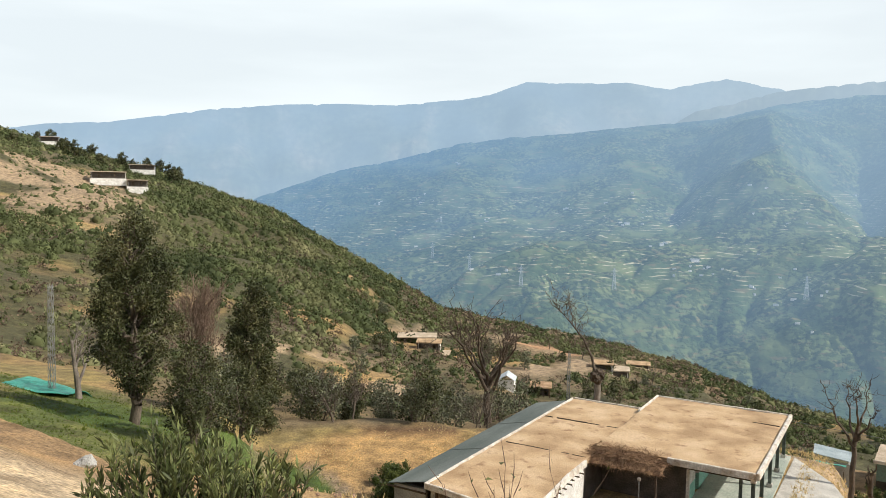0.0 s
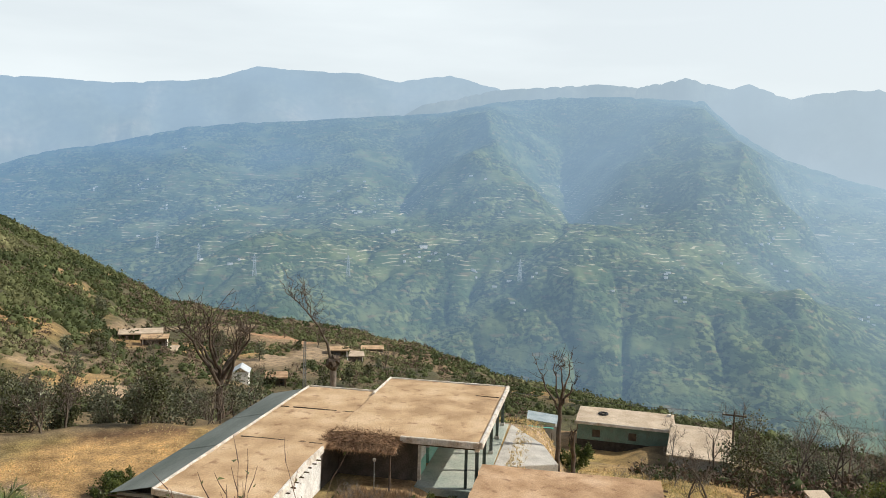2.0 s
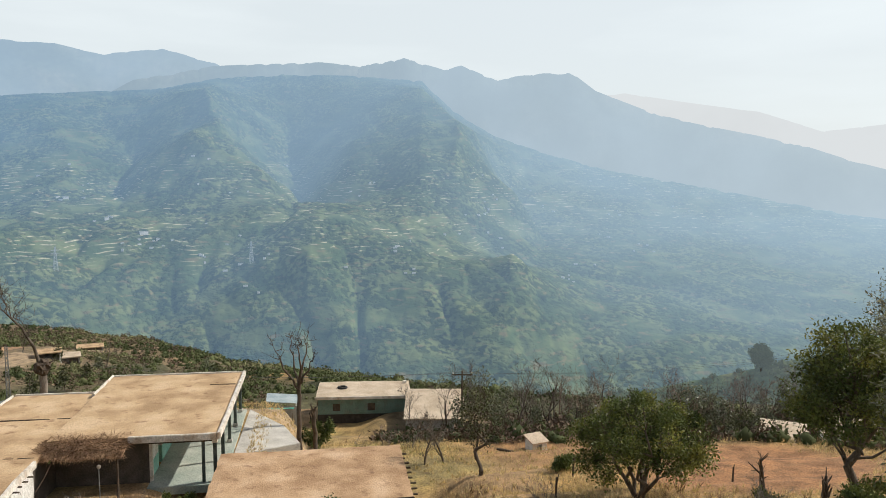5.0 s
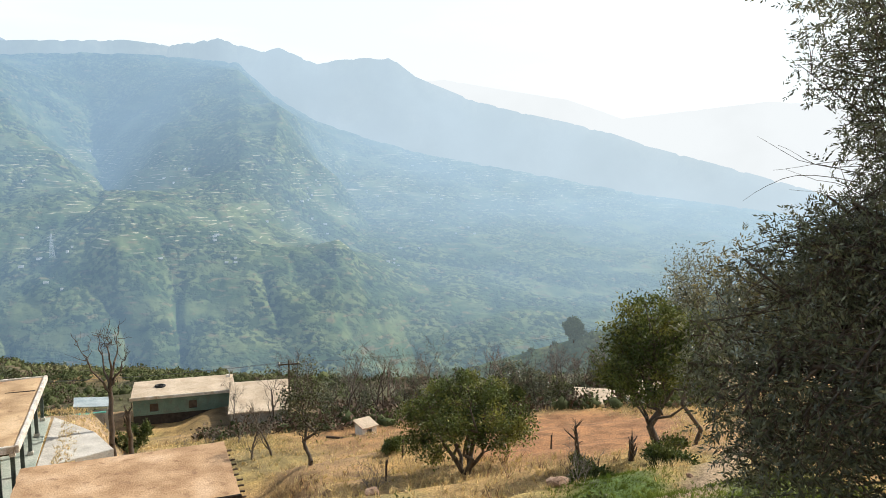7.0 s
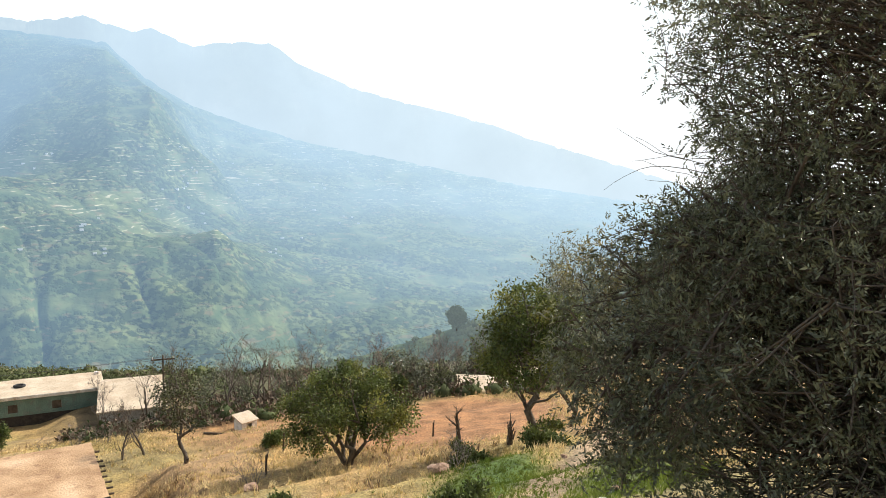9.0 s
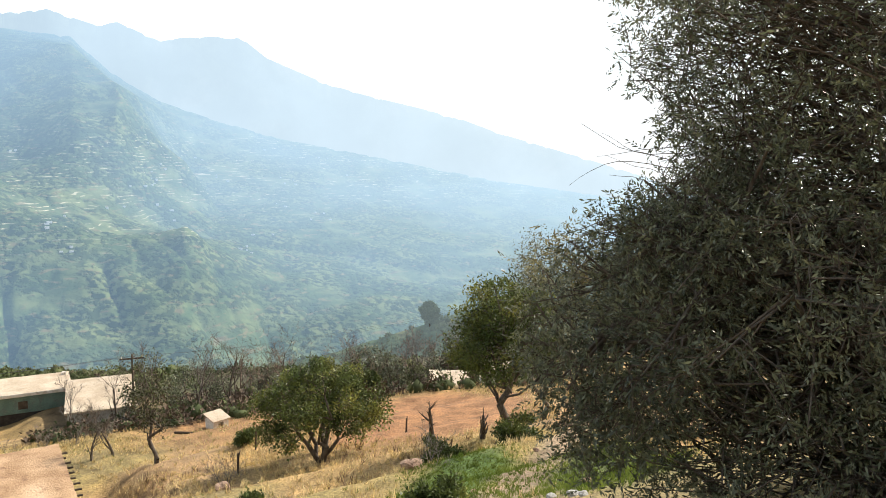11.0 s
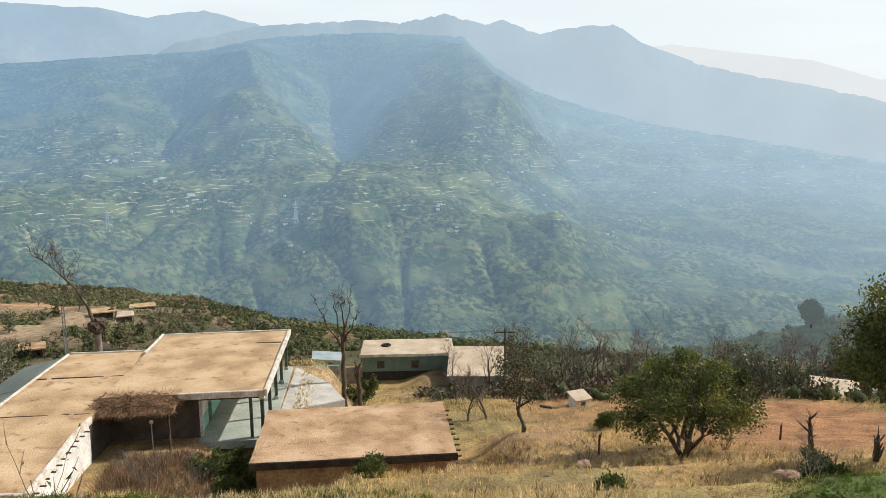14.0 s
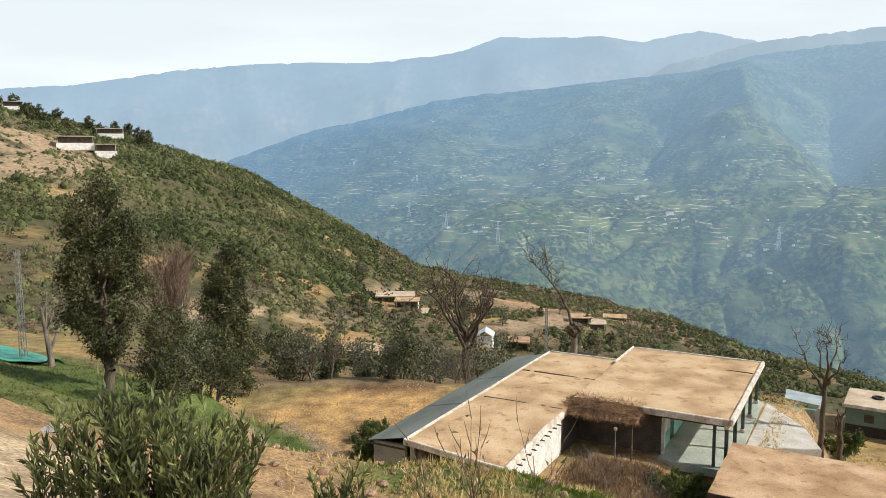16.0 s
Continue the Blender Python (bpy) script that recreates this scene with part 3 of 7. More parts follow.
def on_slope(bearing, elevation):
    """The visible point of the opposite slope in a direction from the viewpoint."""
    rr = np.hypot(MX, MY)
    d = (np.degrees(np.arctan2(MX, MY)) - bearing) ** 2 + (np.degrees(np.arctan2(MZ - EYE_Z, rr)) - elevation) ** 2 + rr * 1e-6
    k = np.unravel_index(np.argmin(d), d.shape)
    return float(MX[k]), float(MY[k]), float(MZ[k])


# the spur that comes down from the sunward side; its haze is emission in the material
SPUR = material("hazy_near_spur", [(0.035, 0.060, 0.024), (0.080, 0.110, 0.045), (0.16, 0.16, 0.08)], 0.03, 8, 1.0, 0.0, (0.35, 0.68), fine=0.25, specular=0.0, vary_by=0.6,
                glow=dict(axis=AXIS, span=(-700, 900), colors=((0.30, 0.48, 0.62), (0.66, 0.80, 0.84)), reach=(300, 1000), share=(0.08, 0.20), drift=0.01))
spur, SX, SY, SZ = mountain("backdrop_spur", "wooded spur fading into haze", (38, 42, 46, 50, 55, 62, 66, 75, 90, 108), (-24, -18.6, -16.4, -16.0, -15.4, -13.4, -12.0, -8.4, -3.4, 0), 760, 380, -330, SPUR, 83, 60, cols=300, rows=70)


# ---- building blocks ----
def part(name, bm, mat, parent=None, label="", smooth_shade=False):
    me = bpy.data.meshes.new(name)
    bm.to_mesh(me)
    bm.free()
    me.materials.append(mat)
    if smooth_shade:
        me.polygons.foreach_set("use_smooth", [True] * len(me.polygons))
    ob = new(name, me)
    if parent:
        ob.parent = parent
    if label:
        ob["label"] = label
    return ob


def thing(name, m, label, category, group=""):
    ob = new(name)
    ob.empty_display_size = 0.3
    ob.matrix_world = m
    return tagged(ob, label, category, group)


def box(x0, x1, y0, y1, z0, z1, bevel=0.0, rough=0.0, cuts=0, seed=1):
    bm = bmesh.new()
    bmesh.ops.create_cube(bm, size=1)
    for v in bm.verts:
        v.co = Vector((x0 + (v.co.x + 0.5) * (x1 - x0), y0 + (v.co.y + 0.5) * (y1 - y0), z0 + (v.co.z + 0.5) * (z1 - z0)))
    if cuts:
        bmesh.ops.subdivide_edges(bm, edges=bm.edges, cuts=cuts, use_grid_fill=True)
    if bevel:
        sharp = [e for e in bm.edges if e.calc_face_angle(0) > 1]
        bmesh.ops.bevel(bm, geom=sharp, offset=bevel, segments=2, affect="EDGES")
    if rough:
        for v in bm.verts:
            v.co += Vector(noise.noise_vector(v.co * 0.9 + Vector((seed, 0, 0)))) * rough
    return bm


def farm_pose(u, v, z):
    return Matrix(((BV[0], BU[0], 0, u * BU[0] + v * BV[0]), (BV[1], BU[1], 0, u * BU[1] + v * BV[1]), (0, 0, 1, z), (0, 0, 0, 1)))




# ---- plants ----
def frames_for(axis):
    """Two unit vectors square to each axis."""
    ref = np.where(np.abs(axis[:, 2:3]) > 0.9, np.array([[1.0, 0, 0]]), np.array([[0, 0, 1.0]]))
    a = np.cross(axis, ref)
    a /= np.linalg.norm(a, axis=1, keepdims=True) + 1e-9
    return a, np.cross(axis, a)


def tubes(segments, sides=5):
    """Tapered limbs: rows of start, end, start radius, end radius."""
    s = np.asarray(segments, float)
    p, q, r0, r1 = s[:, :3], s[:, 3:6], s[:, 6], s[:, 7]
    axis = q - p
    axis /= np.linalg.norm(axis, axis=1, keepdims=True) + 1e-9
    a, b = frames_for(axis)
    ang = np.arange(sides) * 2 * np.pi / sides
    ring = a[:, None] * np.cos(ang)[None, :, None] + b[:, None] * np.sin(ang)[None, :, None]
    verts = np.concatenate([p[:, None] + ring * r0[:, None, None], q[:, None] + ring * r1[:, None, None]], 1).reshape(-1, 3)
    base = (np.arange(len(s)) * 2 * sides)[:, None]
    k = np.arange(sides)[None]
    n = (k + 1) % sides
    faces = np.stack([base + k, base + n, base + n + sides, base + k + sides], 2).reshape(-1, 4)
    return verts, faces


def leaves(at, way, length, width, rng, slim=False):
    """Pointed leaves from a stalk point along a way."""
    at, way = np.asarray(at, float), np.asarray(way, float)
    way = way / (np.linalg.norm(way, axis=1, keepdims=True) + 1e-9)
    a, b = frames_for(way)
    turn = rng.uniform(0, 2 * np.pi, len(at))[:, None]
    side = a * np.cos(turn) + b * np.sin(turn)
    length, width = np.broadcast_to(length, len(at))[:, None], np.broadcast_to(width, len(at))[:, None]
    if slim:
        mid = at + way * length * 0.45
        verts = np.stack([at, mid + side * width / 2, at + way * length, mid - side * width / 2], 1).reshape(-1, 3)
        return verts, np.arange(len(at) * 4).reshape(-1, 4)
    verts = np.stack([at - side * width * 0.6, at + side * width * 0.6 + way * length * 0.3, at + way * length], 1).reshape(-1, 3)
    faces = np.arange(len(at) * 3).reshape(-1, 3)
    return verts, faces


def fast_mesh(name, verts, faces, mat, smooth_shade=False):
    verts, faces = np.asarray(verts, np.float32), np.asarray(faces, np.int32)
    me = bpy.data.meshes.new(name)
    me.vertices.add(len(verts))
    me.vertices.foreach_set("co", verts.ravel())
    me.loops.add(faces.size)
    me.loops.foreach_set("vertex_index", faces.ravel())
    me.polygons.add(len(faces))
    me.polygons.foreach_set("loop_start", np.arange(0, faces.size, faces.shape[1], dtype=np.int32))
    me.polygons.foreach_set("loop_total", np.full(len(faces), faces.shape[1], np.int32))
    me.materials.append(mat)
    me.update(calc_edges=True)
    if smooth_shade:
        me.polygons.foreach_set("use_smooth", [True] * len(faces))
    return me


def unit(rng):
    v = rng.normal(size=3)
    return v / np.linalg.norm(v)


def grow(rng, height, trunk_r, levels, kids, spread, lean=(0, 0), start=0.35, length=0.55, droop=0.0, wobble=0.12, stems=1, rise=0.25, twig=0.004, inside=None):
    """Branching skeleton: limb segments and the twigs that can carry leaves."""
    segments, twigs = [], []

    def limb(p, way, size, radius, level):
        steps = 5 if level == 0 else 4 if level == 1 else 3 if level < levels else 2
        spots = []
        for k in range(steps):
            way = way + unit(rng) * wobble + np.array((0, 0, (rise if level else 0.05) - droop * (level > 1))) * 0.3
            way = way / np.linalg.norm(way)
            q = p + way * size / steps
            if inside and (level or k > 1) and not inside(q):
                break
            ra, rb = radius * (1 - 0.72 * k / steps), radius * (1 - 0.72 * (k + 1) / steps)
            segments.append((*p, *q, ra, rb))
            spots.append((p.copy(), q.copy(), way.copy(), rb, (k + 1) / steps))
            p = q
        if not spots:
            return
        if level >= levels:
            twigs.append((spots[0][0], p, way))
            return
        count = kids[min(level, len(kids) - 1)]
        for c in range(count):
            f = start + (1 - start) * (c + rng.uniform(0.2, 0.9)) / count if level == 0 else 0.25 + 0.75 * (c + rng.uniform(0, 1)) / count
            a, b, w, rb, _ = spots[min(int(f * steps), len(spots) - 1)]
            base = a + (b - a) * rng.uniform(0.2, 1)
            side = unit(rng)
            side = side - w * side.dot(w)
            side /= np.linalg.norm(side) + 1e-9
            ang = spread * rng.uniform(0.7, 1.25)
            out = w * math.cos(ang) + side * math.sin(ang)
            limb(base, out, size * length * rng.uniform(0.75, 1.2) * (1.15 - 0.45 * f if level == 0 else 1), max(rb * 0.72, twig), level + 1)

    for s in range(stems):
        turn = s * 2 * math.pi / stems + rng.uniform(0, 1)
        out = 0.0 if stems == 1 else rng.uniform(0.3, 0.6)
        way = np.array((lean[0] + out * math.cos(turn), lean[1] + out * math.sin(turn), 1.0))
        limb(np.array((0.0, 0.0, -0.25)), way / np.linalg.norm(way), height * rng.uniform(0.55, 0.65), trunk_r * (1 if stems == 1 else rng.uniform(0.6, 0.9)), 0)
    return np.array(segments), twigs


def crown(rng, twigs, per_twig, length, width, scatter, upward=0.3):
    a = np.array([t[0] for t in twigs])
    b = np.array([t[1] for t in twigs])
    w = np.array([t[2] for t in twigs])
    pick = np.repeat(np.arange(len(twigs)), per_twig)
    f = rng.uniform(0.05, 1.08, len(pick))[:, None]
    at = a[pick] + (b[pick] - a[pick]) * f + rng.normal(size=(len(pick), 3)) * scatter
    way = w[pick] * 0.6 + rng.normal(size=(len(pick), 3)) * 0.75 + np.array((0, 0, upward))
    size = rng.uniform(0.65, 1.25, len(pick))
    return leaves(at, way, length * size, width * size, rng)


BARK = material("grey_brown_bark", [(0.075, 0.058, 0.045), (0.17, 0.14, 0.11)], 3.0, 6, 0.95, 0.7, fine=22.0, stretch=(1, 1, 0.35))
PALE_BARK = material("pale_weathered_bark", [(0.12, 0.10, 0.085), (0.27, 0.235, 0.20)], 3.0, 6, 0.95, 0.6, fine=22.0, stretch=(1, 1, 0.35))
OAK_LEAF = material("dark_evergreen_leaf", [(0.038, 0.046, 0.019), (0.078, 0.086, 0.036), (0.14, 0.132, 0.062)], 0.6, 4, 0.55, 0.0, fine=3.0, island=0.55, specular=0.25, through_light=0.16)
OLIVE_LEAF = material("grey_olive_leaf", [(0.092, 0.106, 0.058), (0.195, 0.205, 0.12)], 0.8, 4, 0.36, 0.0, fine=3.0, island=0.6, specular=0.5, through_light=0.32, dirt=((0.27, 0.20, 0.05), 0.55, (0.60, 0.68), 0.6))
GREEN_LEAF = material("yellow_green_leaf", [(0.055, 0.080, 0.024), (0.115, 0.14, 0.040), (0.27, 0.265, 0.065)], 0.55, 4, 0.45, 0.0, (0.36, 0.68), fine=3.0, island=0.5, specular=0.2, through_light=0.22)
LANCE_LEAF = material("grey_green_lance_leaf", [(0.070, 0.092, 0.034), (0.21, 0.235, 0.088)], 2.5, 4, 0.5, 0.0, fine=6.0, island=0.6, specular=0.35, through_light=0.22)
SCRUB_LEAF = material("hillside_scrub_leaf", [(0.060, 0.077, 0.034), (0.112, 0.130, 0.055), (0.195, 0.192, 0.097)], 0.03, 6, 0.8, 0.0, (0.36, 0.66), fine=0.4, island=0.35, specular=0.1, through_light=0.2)
DRY_SCRUB = material("leafless_brown_scrub", [(0.12, 0.09, 0.067), (0.21, 0.155, 0.112)], 0.05, 6, 0.9, 0.0, fine=0.4, island=0.35, specular=0.1)
SHRUB_LEAF = material("dusty_shrub_leaf", [(0.065, 0.075, 0.04), (0.17, 0.17, 0.10)], 1.5, 4, 0.45, 0.0, fine=5.0, island=0.55, specular=0.4, through_light=0.22)
AIRY_LEAF = material("pale_grey_green_leaf", [(0.14, 0.15, 0.09), (0.26, 0.26, 0.16)], 1.2, 4, 0.5, 0.0, fine=5.0, island=0.5, specular=0.3, through_light=0.35)
STRAW = material("dry_straw_grass", [(0.58, 0.44, 0.20), (0.76, 0.61, 0.35)], 0.5, 5, 0.9, 0.0, fine=2.0, island=0.3, specular=0.1, through_light=0.2)
FRESH = material("fresh_green_blades", [(0.088, 0.128, 0.022), (0.18, 0.215, 0.042)], 0.8, 5, 0.8, 0.0, fine=2.0, island=0.3, specular=0.15, through_light=0.45)


WEED = material("withered_weed", [(0.19, 0.125, 0.075), (0.34, 0.235, 0.14)], 0.5, 5, 0.9, 0.0, fine=2.0, island=0.4, specular=0.1, through_light=0.15)


def tree(name, x, y, label, seed, height, trunk_r, levels=3, kids=(7, 5, 4), spread=0.85, leaf=None, per_twig=40, leaf_size=(0.16, 0.08), scatter=0.12,
         bark=None, z=None, category="tree", group="", sides=6, **shape):
    rng = np.random.default_rng(seed)
    seg, twigs = grow(rng, height, trunk_r, levels, kids, spread, **shape)
    top = max(seg[:, 2].max(), seg[:, 5].max())
    seg[:, :8] *= height / top
    twigs = [(a * height / top, b * height / top, w) for a, b, w in twigs]
    zz = float(ground_z(x, y)) if z is None else z
    ob = thing(name, Matrix.Translation((x, y, zz)), label, category, group)
    thick = seg[:, 6] > 0.035
    v1, f1 = tubes(seg[thick], sides)
    v2, f2 = tubes(seg[~thick], 3) if (~thick).any() else (np.zeros((0, 3)), np.zeros((0, 4), int))
    trunk = new("trunk", fast_mesh("trunk", np.concatenate([v1, v2]), np.concatenate([f1, f2 + len(v1)]), bark or BARK, True))
    trunk.parent = ob
    if leaf:
        v, f = crown(rng, twigs, per_twig, leaf_size[0], leaf_size[1], scatter)
        c = new("crown", fast_mesh("crown", v, f, leaf))
        c.parent = ob
    return ob


def bough(rng, p, q, r0, r1, steps=4, bend=0.12):
    """Rows for tubes() along a slightly crooked limb."""
    p, q = np.asarray(p, float), np.asarray(q, float)
    size = np.linalg.norm(q - p)
    pts = [p + (q - p) * k / steps + (rng.normal(size=3) * bend * size * math.sin(math.pi * k / steps) if 0 < k < steps else 0) for k in range(steps + 1)]
    return [(*a, *b, r0 + (r1 - r0) * k / steps, r0 + (r1 - r0) * (k + 1) / steps) for k, (a, b) in enumerate(zip(pts[:-1], pts[1:]))]


def lobed_tree(name, x, y, label, seed, height, profile, leaf, trunk_r=0.2, stems=1, splay=0.0, lean=(0, 0), lobes=22, sprigs_each=60, sprig=11, leaf_size=(0.13, 0.05), clump=0.16,
               bark=None, z=None, category="tree", group="", fill=0.5, bare=0.0, fork=0.35, spread=1.0):
    """A trunk or several stems, crooked limbs and a crown of uneven lobes; profile: share of the height and crown radius there."""
    rng = np.random.default_rng(seed)
    zz = float(ground_z(x, y)) if z is None else z
    ob = thing(name, Matrix.Translation((x, y, zz)), label, category, group)
    hs, rs = zip(*profile)
    rows, paths = [], []
    for k in range(stems):
        turn = 2 * math.pi * (k + rng.uniform(0, 0.5)) / stems
        out = splay * rng.uniform(0.6, 1.2) if stems > 1 else 0
        foot = np.array((0.25 * trunk_r * math.cos(turn) * (stems > 1), 0.25 * trunk_r * math.sin(turn) * (stems > 1), -0.3))
        head = np.array((lean[0] * height + out * math.cos(turn), lean[1] * height + out * math.sin(turn), height * rng.uniform(0.72, 0.85)))
        r = trunk_r * (1 if stems == 1 else rng.uniform(0.6, 1))
        made = bough(rng, foot, head, r, r * 0.2, 7, 0.05)
        rows += made
        paths += [(np.array(m[:3]), m[6]) for m in made[1:]]
    spots = np.array([p for p, _ in paths])
    at, way = [], []
    for k in range(lobes):
        h = hs[0] + (hs[-1] - hs[0]) * (k + rng.uniform(0.1, 0.9)) / lobes
        wide = float(np.interp(h, hs, rs))
        turn = k * 2.4 + rng.uniform(-0.5, 0.5)
        off = wide * rng.uniform(0.3, 0.85)
        c = np.array((off * math.cos(turn) + lean[0] * h * height, off * math.sin(turn) + lean[1] * h * height, h * height))
        size = np.array((1, 1, 0.8)) * wide * rng.uniform(0.2, 0.42) * spread
        low = np.where(spots[:, 2] < c[2] - 0.15 * height * fork)[0]
        low = low if len(low) else np.array([0])
        near = low[np.argmin(np.linalg.norm(spots[low] - c, axis=1))]
        rows += bough(rng, spots[near], c, max(0.02, paths[near][1] * 0.45), 0.018, 5, 0.07)
        n = max(6, int(1.5 * sprigs_each * rng.uniform(0.6, 1.3) * (size[0] ** 1.6)))
        d = rng.normal(size=(n, 3))
        d /= np.linalg.norm(d, axis=1, keepdims=True)
        ball = c + d * size * (rng.uniform(0, 1, n) ** fill)[:, None] * (0.85 + 0.3 * np.sin(d[:, :1] * 6 + k) * np.cos(d[:, 1:2] * 6 - k))
        for m in range(0, n, 4):
            rows += bough(rng, c + (ball[m] - c) * 0.1, ball[m], 0.016, 0.006, 2, 0.1)
        keep = rng.uniform(0, 1, n) >= bare
        at.append(ball[keep])
        way.append(d[keep])
    at, way = np.concatenate(at), np.concatenate(way)
    seg = np.array(rows)
    thick = seg[:, 6] > 0.03
    v1, f1 = tubes(seg[thick], 7)
    v2, f2 = tubes(seg[~thick], 3)
    t = new("trunk", fast_mesh("trunk", np.concatenate([v1, v2]), np.concatenate([f1, f2 + len(v1)]), bark or BARK, True))
    t.parent = ob
    pick = np.repeat(np.arange(len(at)), sprig)
    stalk = at[pick] + rng.normal(size=(len(pick), 3)) * clump
    aim = way[pick] * 0.5 + rng.normal(size=(len(pick), 3)) * 0.7 + np.array((0, 0, 0.15))
    scale = rng.uniform(0.6, 1.3, len(pick))
    v, f = leaves(stalk, aim, leaf_size[0] * scale, leaf_size[1] * scale, rng, True)
    c = new("crown", fast_mesh("crown", v, f, leaf))
    c.parent = ob
    return ob


def lopped_tree(x, y, label, seed, trunk_h, r, branches, reach, spread, lean=0.0, twigs=6, bark=None):
    """A plain trunk cut back at its head, from which a few long branches rise into fine twigs."""
    rng = np.random.default_rng(seed)
    ob = thing("lopped_tree", Matrix.Translation((x, y, float(ground_z(x, y)))), label, "tree")
    head = np.array((lean * trunk_h, 0, trunk_h))
    rows = bough(rng, (0, 0, -0.3), head, r, r * 0.72, 7, 0.025)
    for k in range(branches):
        turn = 2 * math.pi * (k + rng.uniform(0, 0.6)) / branches
        a = head - np.array((0, 0, trunk_h * rng.uniform(0, 0.28)))
        size = reach * rng.uniform(0.6, 1.1)
        b = a + np.array((math.cos(turn) * spread, math.sin(turn) * spread, 1.0)) * size
        knee = (a + b) / 2 + np.array((math.cos(turn), math.sin(turn), -0.3)) * 0.06 * size
        rows += bough(rng, a, knee, r * 0.5, r * 0.28, 4, 0.06) + bough(rng, knee, b, r * 0.28, r * 0.08, 4, 0.08)
        for m in range(twigs):
            f = rng.uniform(0.15, 1.0)
            c = knee + (b - knee) * f
            d = c + (rng.normal(size=3) * 0.35 + np.array((0, 0, 0.5))) * size * 0.42
            rows += bough(rng, c, d, r * 0.12, r * 0.045, 3, 0.1)
            for n in range(3):
                e = c + (d - c) * rng.uniform(0.3, 1.0)
                rows += bough(rng, e, e + (rng.normal(size=3) * 0.4 + np.array((0, 0, 0.4))) * size * 0.18, r * 0.06, r * 0.035, 2, 0.1)
    t = new("trunk", fast_mesh("trunk", *tubes(rows, 7), bark or DARK_WOOD, True))
    t.parent = ob


def curved_tree():
    """A pale lopped trunk with a dark knob, from which one long stem bends away to a spray of twigs."""
    rng = np.random.default_rng(45)
    x, y = 16.6, 80.0
    zz = float(ground_z(x, y))
    knob = -1.0 - zz
    ob = thing("lopped_tree", Matrix.Translation((x, y, zz)), "lopped tree with one curved bare stem", "tree")
    t = new("trunk", fast_mesh("trunk", *tubes(bough(rng, (0, 0, -0.4), (0.15, 0, knob), 0.42, 0.33, 5, 0.01), 9), PALE_BARK, True))
    t.parent = ob
    bm = bmesh.new()
    bmesh.ops.create_icosphere(bm, subdivisions=3, radius=0.72)
    for v in bm.verts:
        v.co = v.co * (1 + 0.55 * noise.noise(v.co * 2.6)) + Vector((0.15, 0, knob))
    part("knob", bm, DARK_WOOD, ob, "dark knotted head of the trunk")
    rows = []
    for k in range(9):
        turn = rng.uniform(0, 6.28)
        rows += bough(rng, (0.15, 0, knob), (0.15 + math.cos(turn) * 1.0, math.sin(turn) * 1.0, knob + rng.uniform(-0.5, 0.9)), 0.12, 0.03, 3, 0.1)
    line = [np.array((0.1, 0, knob)), np.array((-0.55, 0, knob + 2.0)), np.array((-1.5, 0, knob + 4.0)), np.array((-2.9, 0, knob + 5.7)), np.array((-4.4, 0, knob + 7.2))]
    tips = []
    for k, (p, q) in enumerate(zip(line[:-1], line[1:])):
        rows += bough(rng, p, q, 0.19 - 0.04 * k, 0.15 - 0.04 * k, 3, 0.03)
        for m in range((0, 2, 6, 8)[k]):
            a = p + (q - p) * rng.uniform(0.2, 1.0)
            b = a + np.array((rng.uniform(-1.5, 1.5), rng.uniform(-1.2, 1.2), rng.uniform(1.2, 3.4))) * rng.uniform(0.6, 1.0)
            rows += bough(rng, a, b, 0.04, 0.016, 4, 0.12)
            tips.append((a, b))
    for a, b in tips:
        for m in range(7):
            c = a + (b - a) * rng.uniform(0.3, 1.0)
            rows += bough(rng, c, c + rng.normal(size=3) * 0.6 + np.array((0, 0, 0.6)), 0.017, 0.01, 3, 0.12)
    t = new("stem", fast_mesh("stem", *tubes(rows, 6), BARK, True))
    t.parent = ob


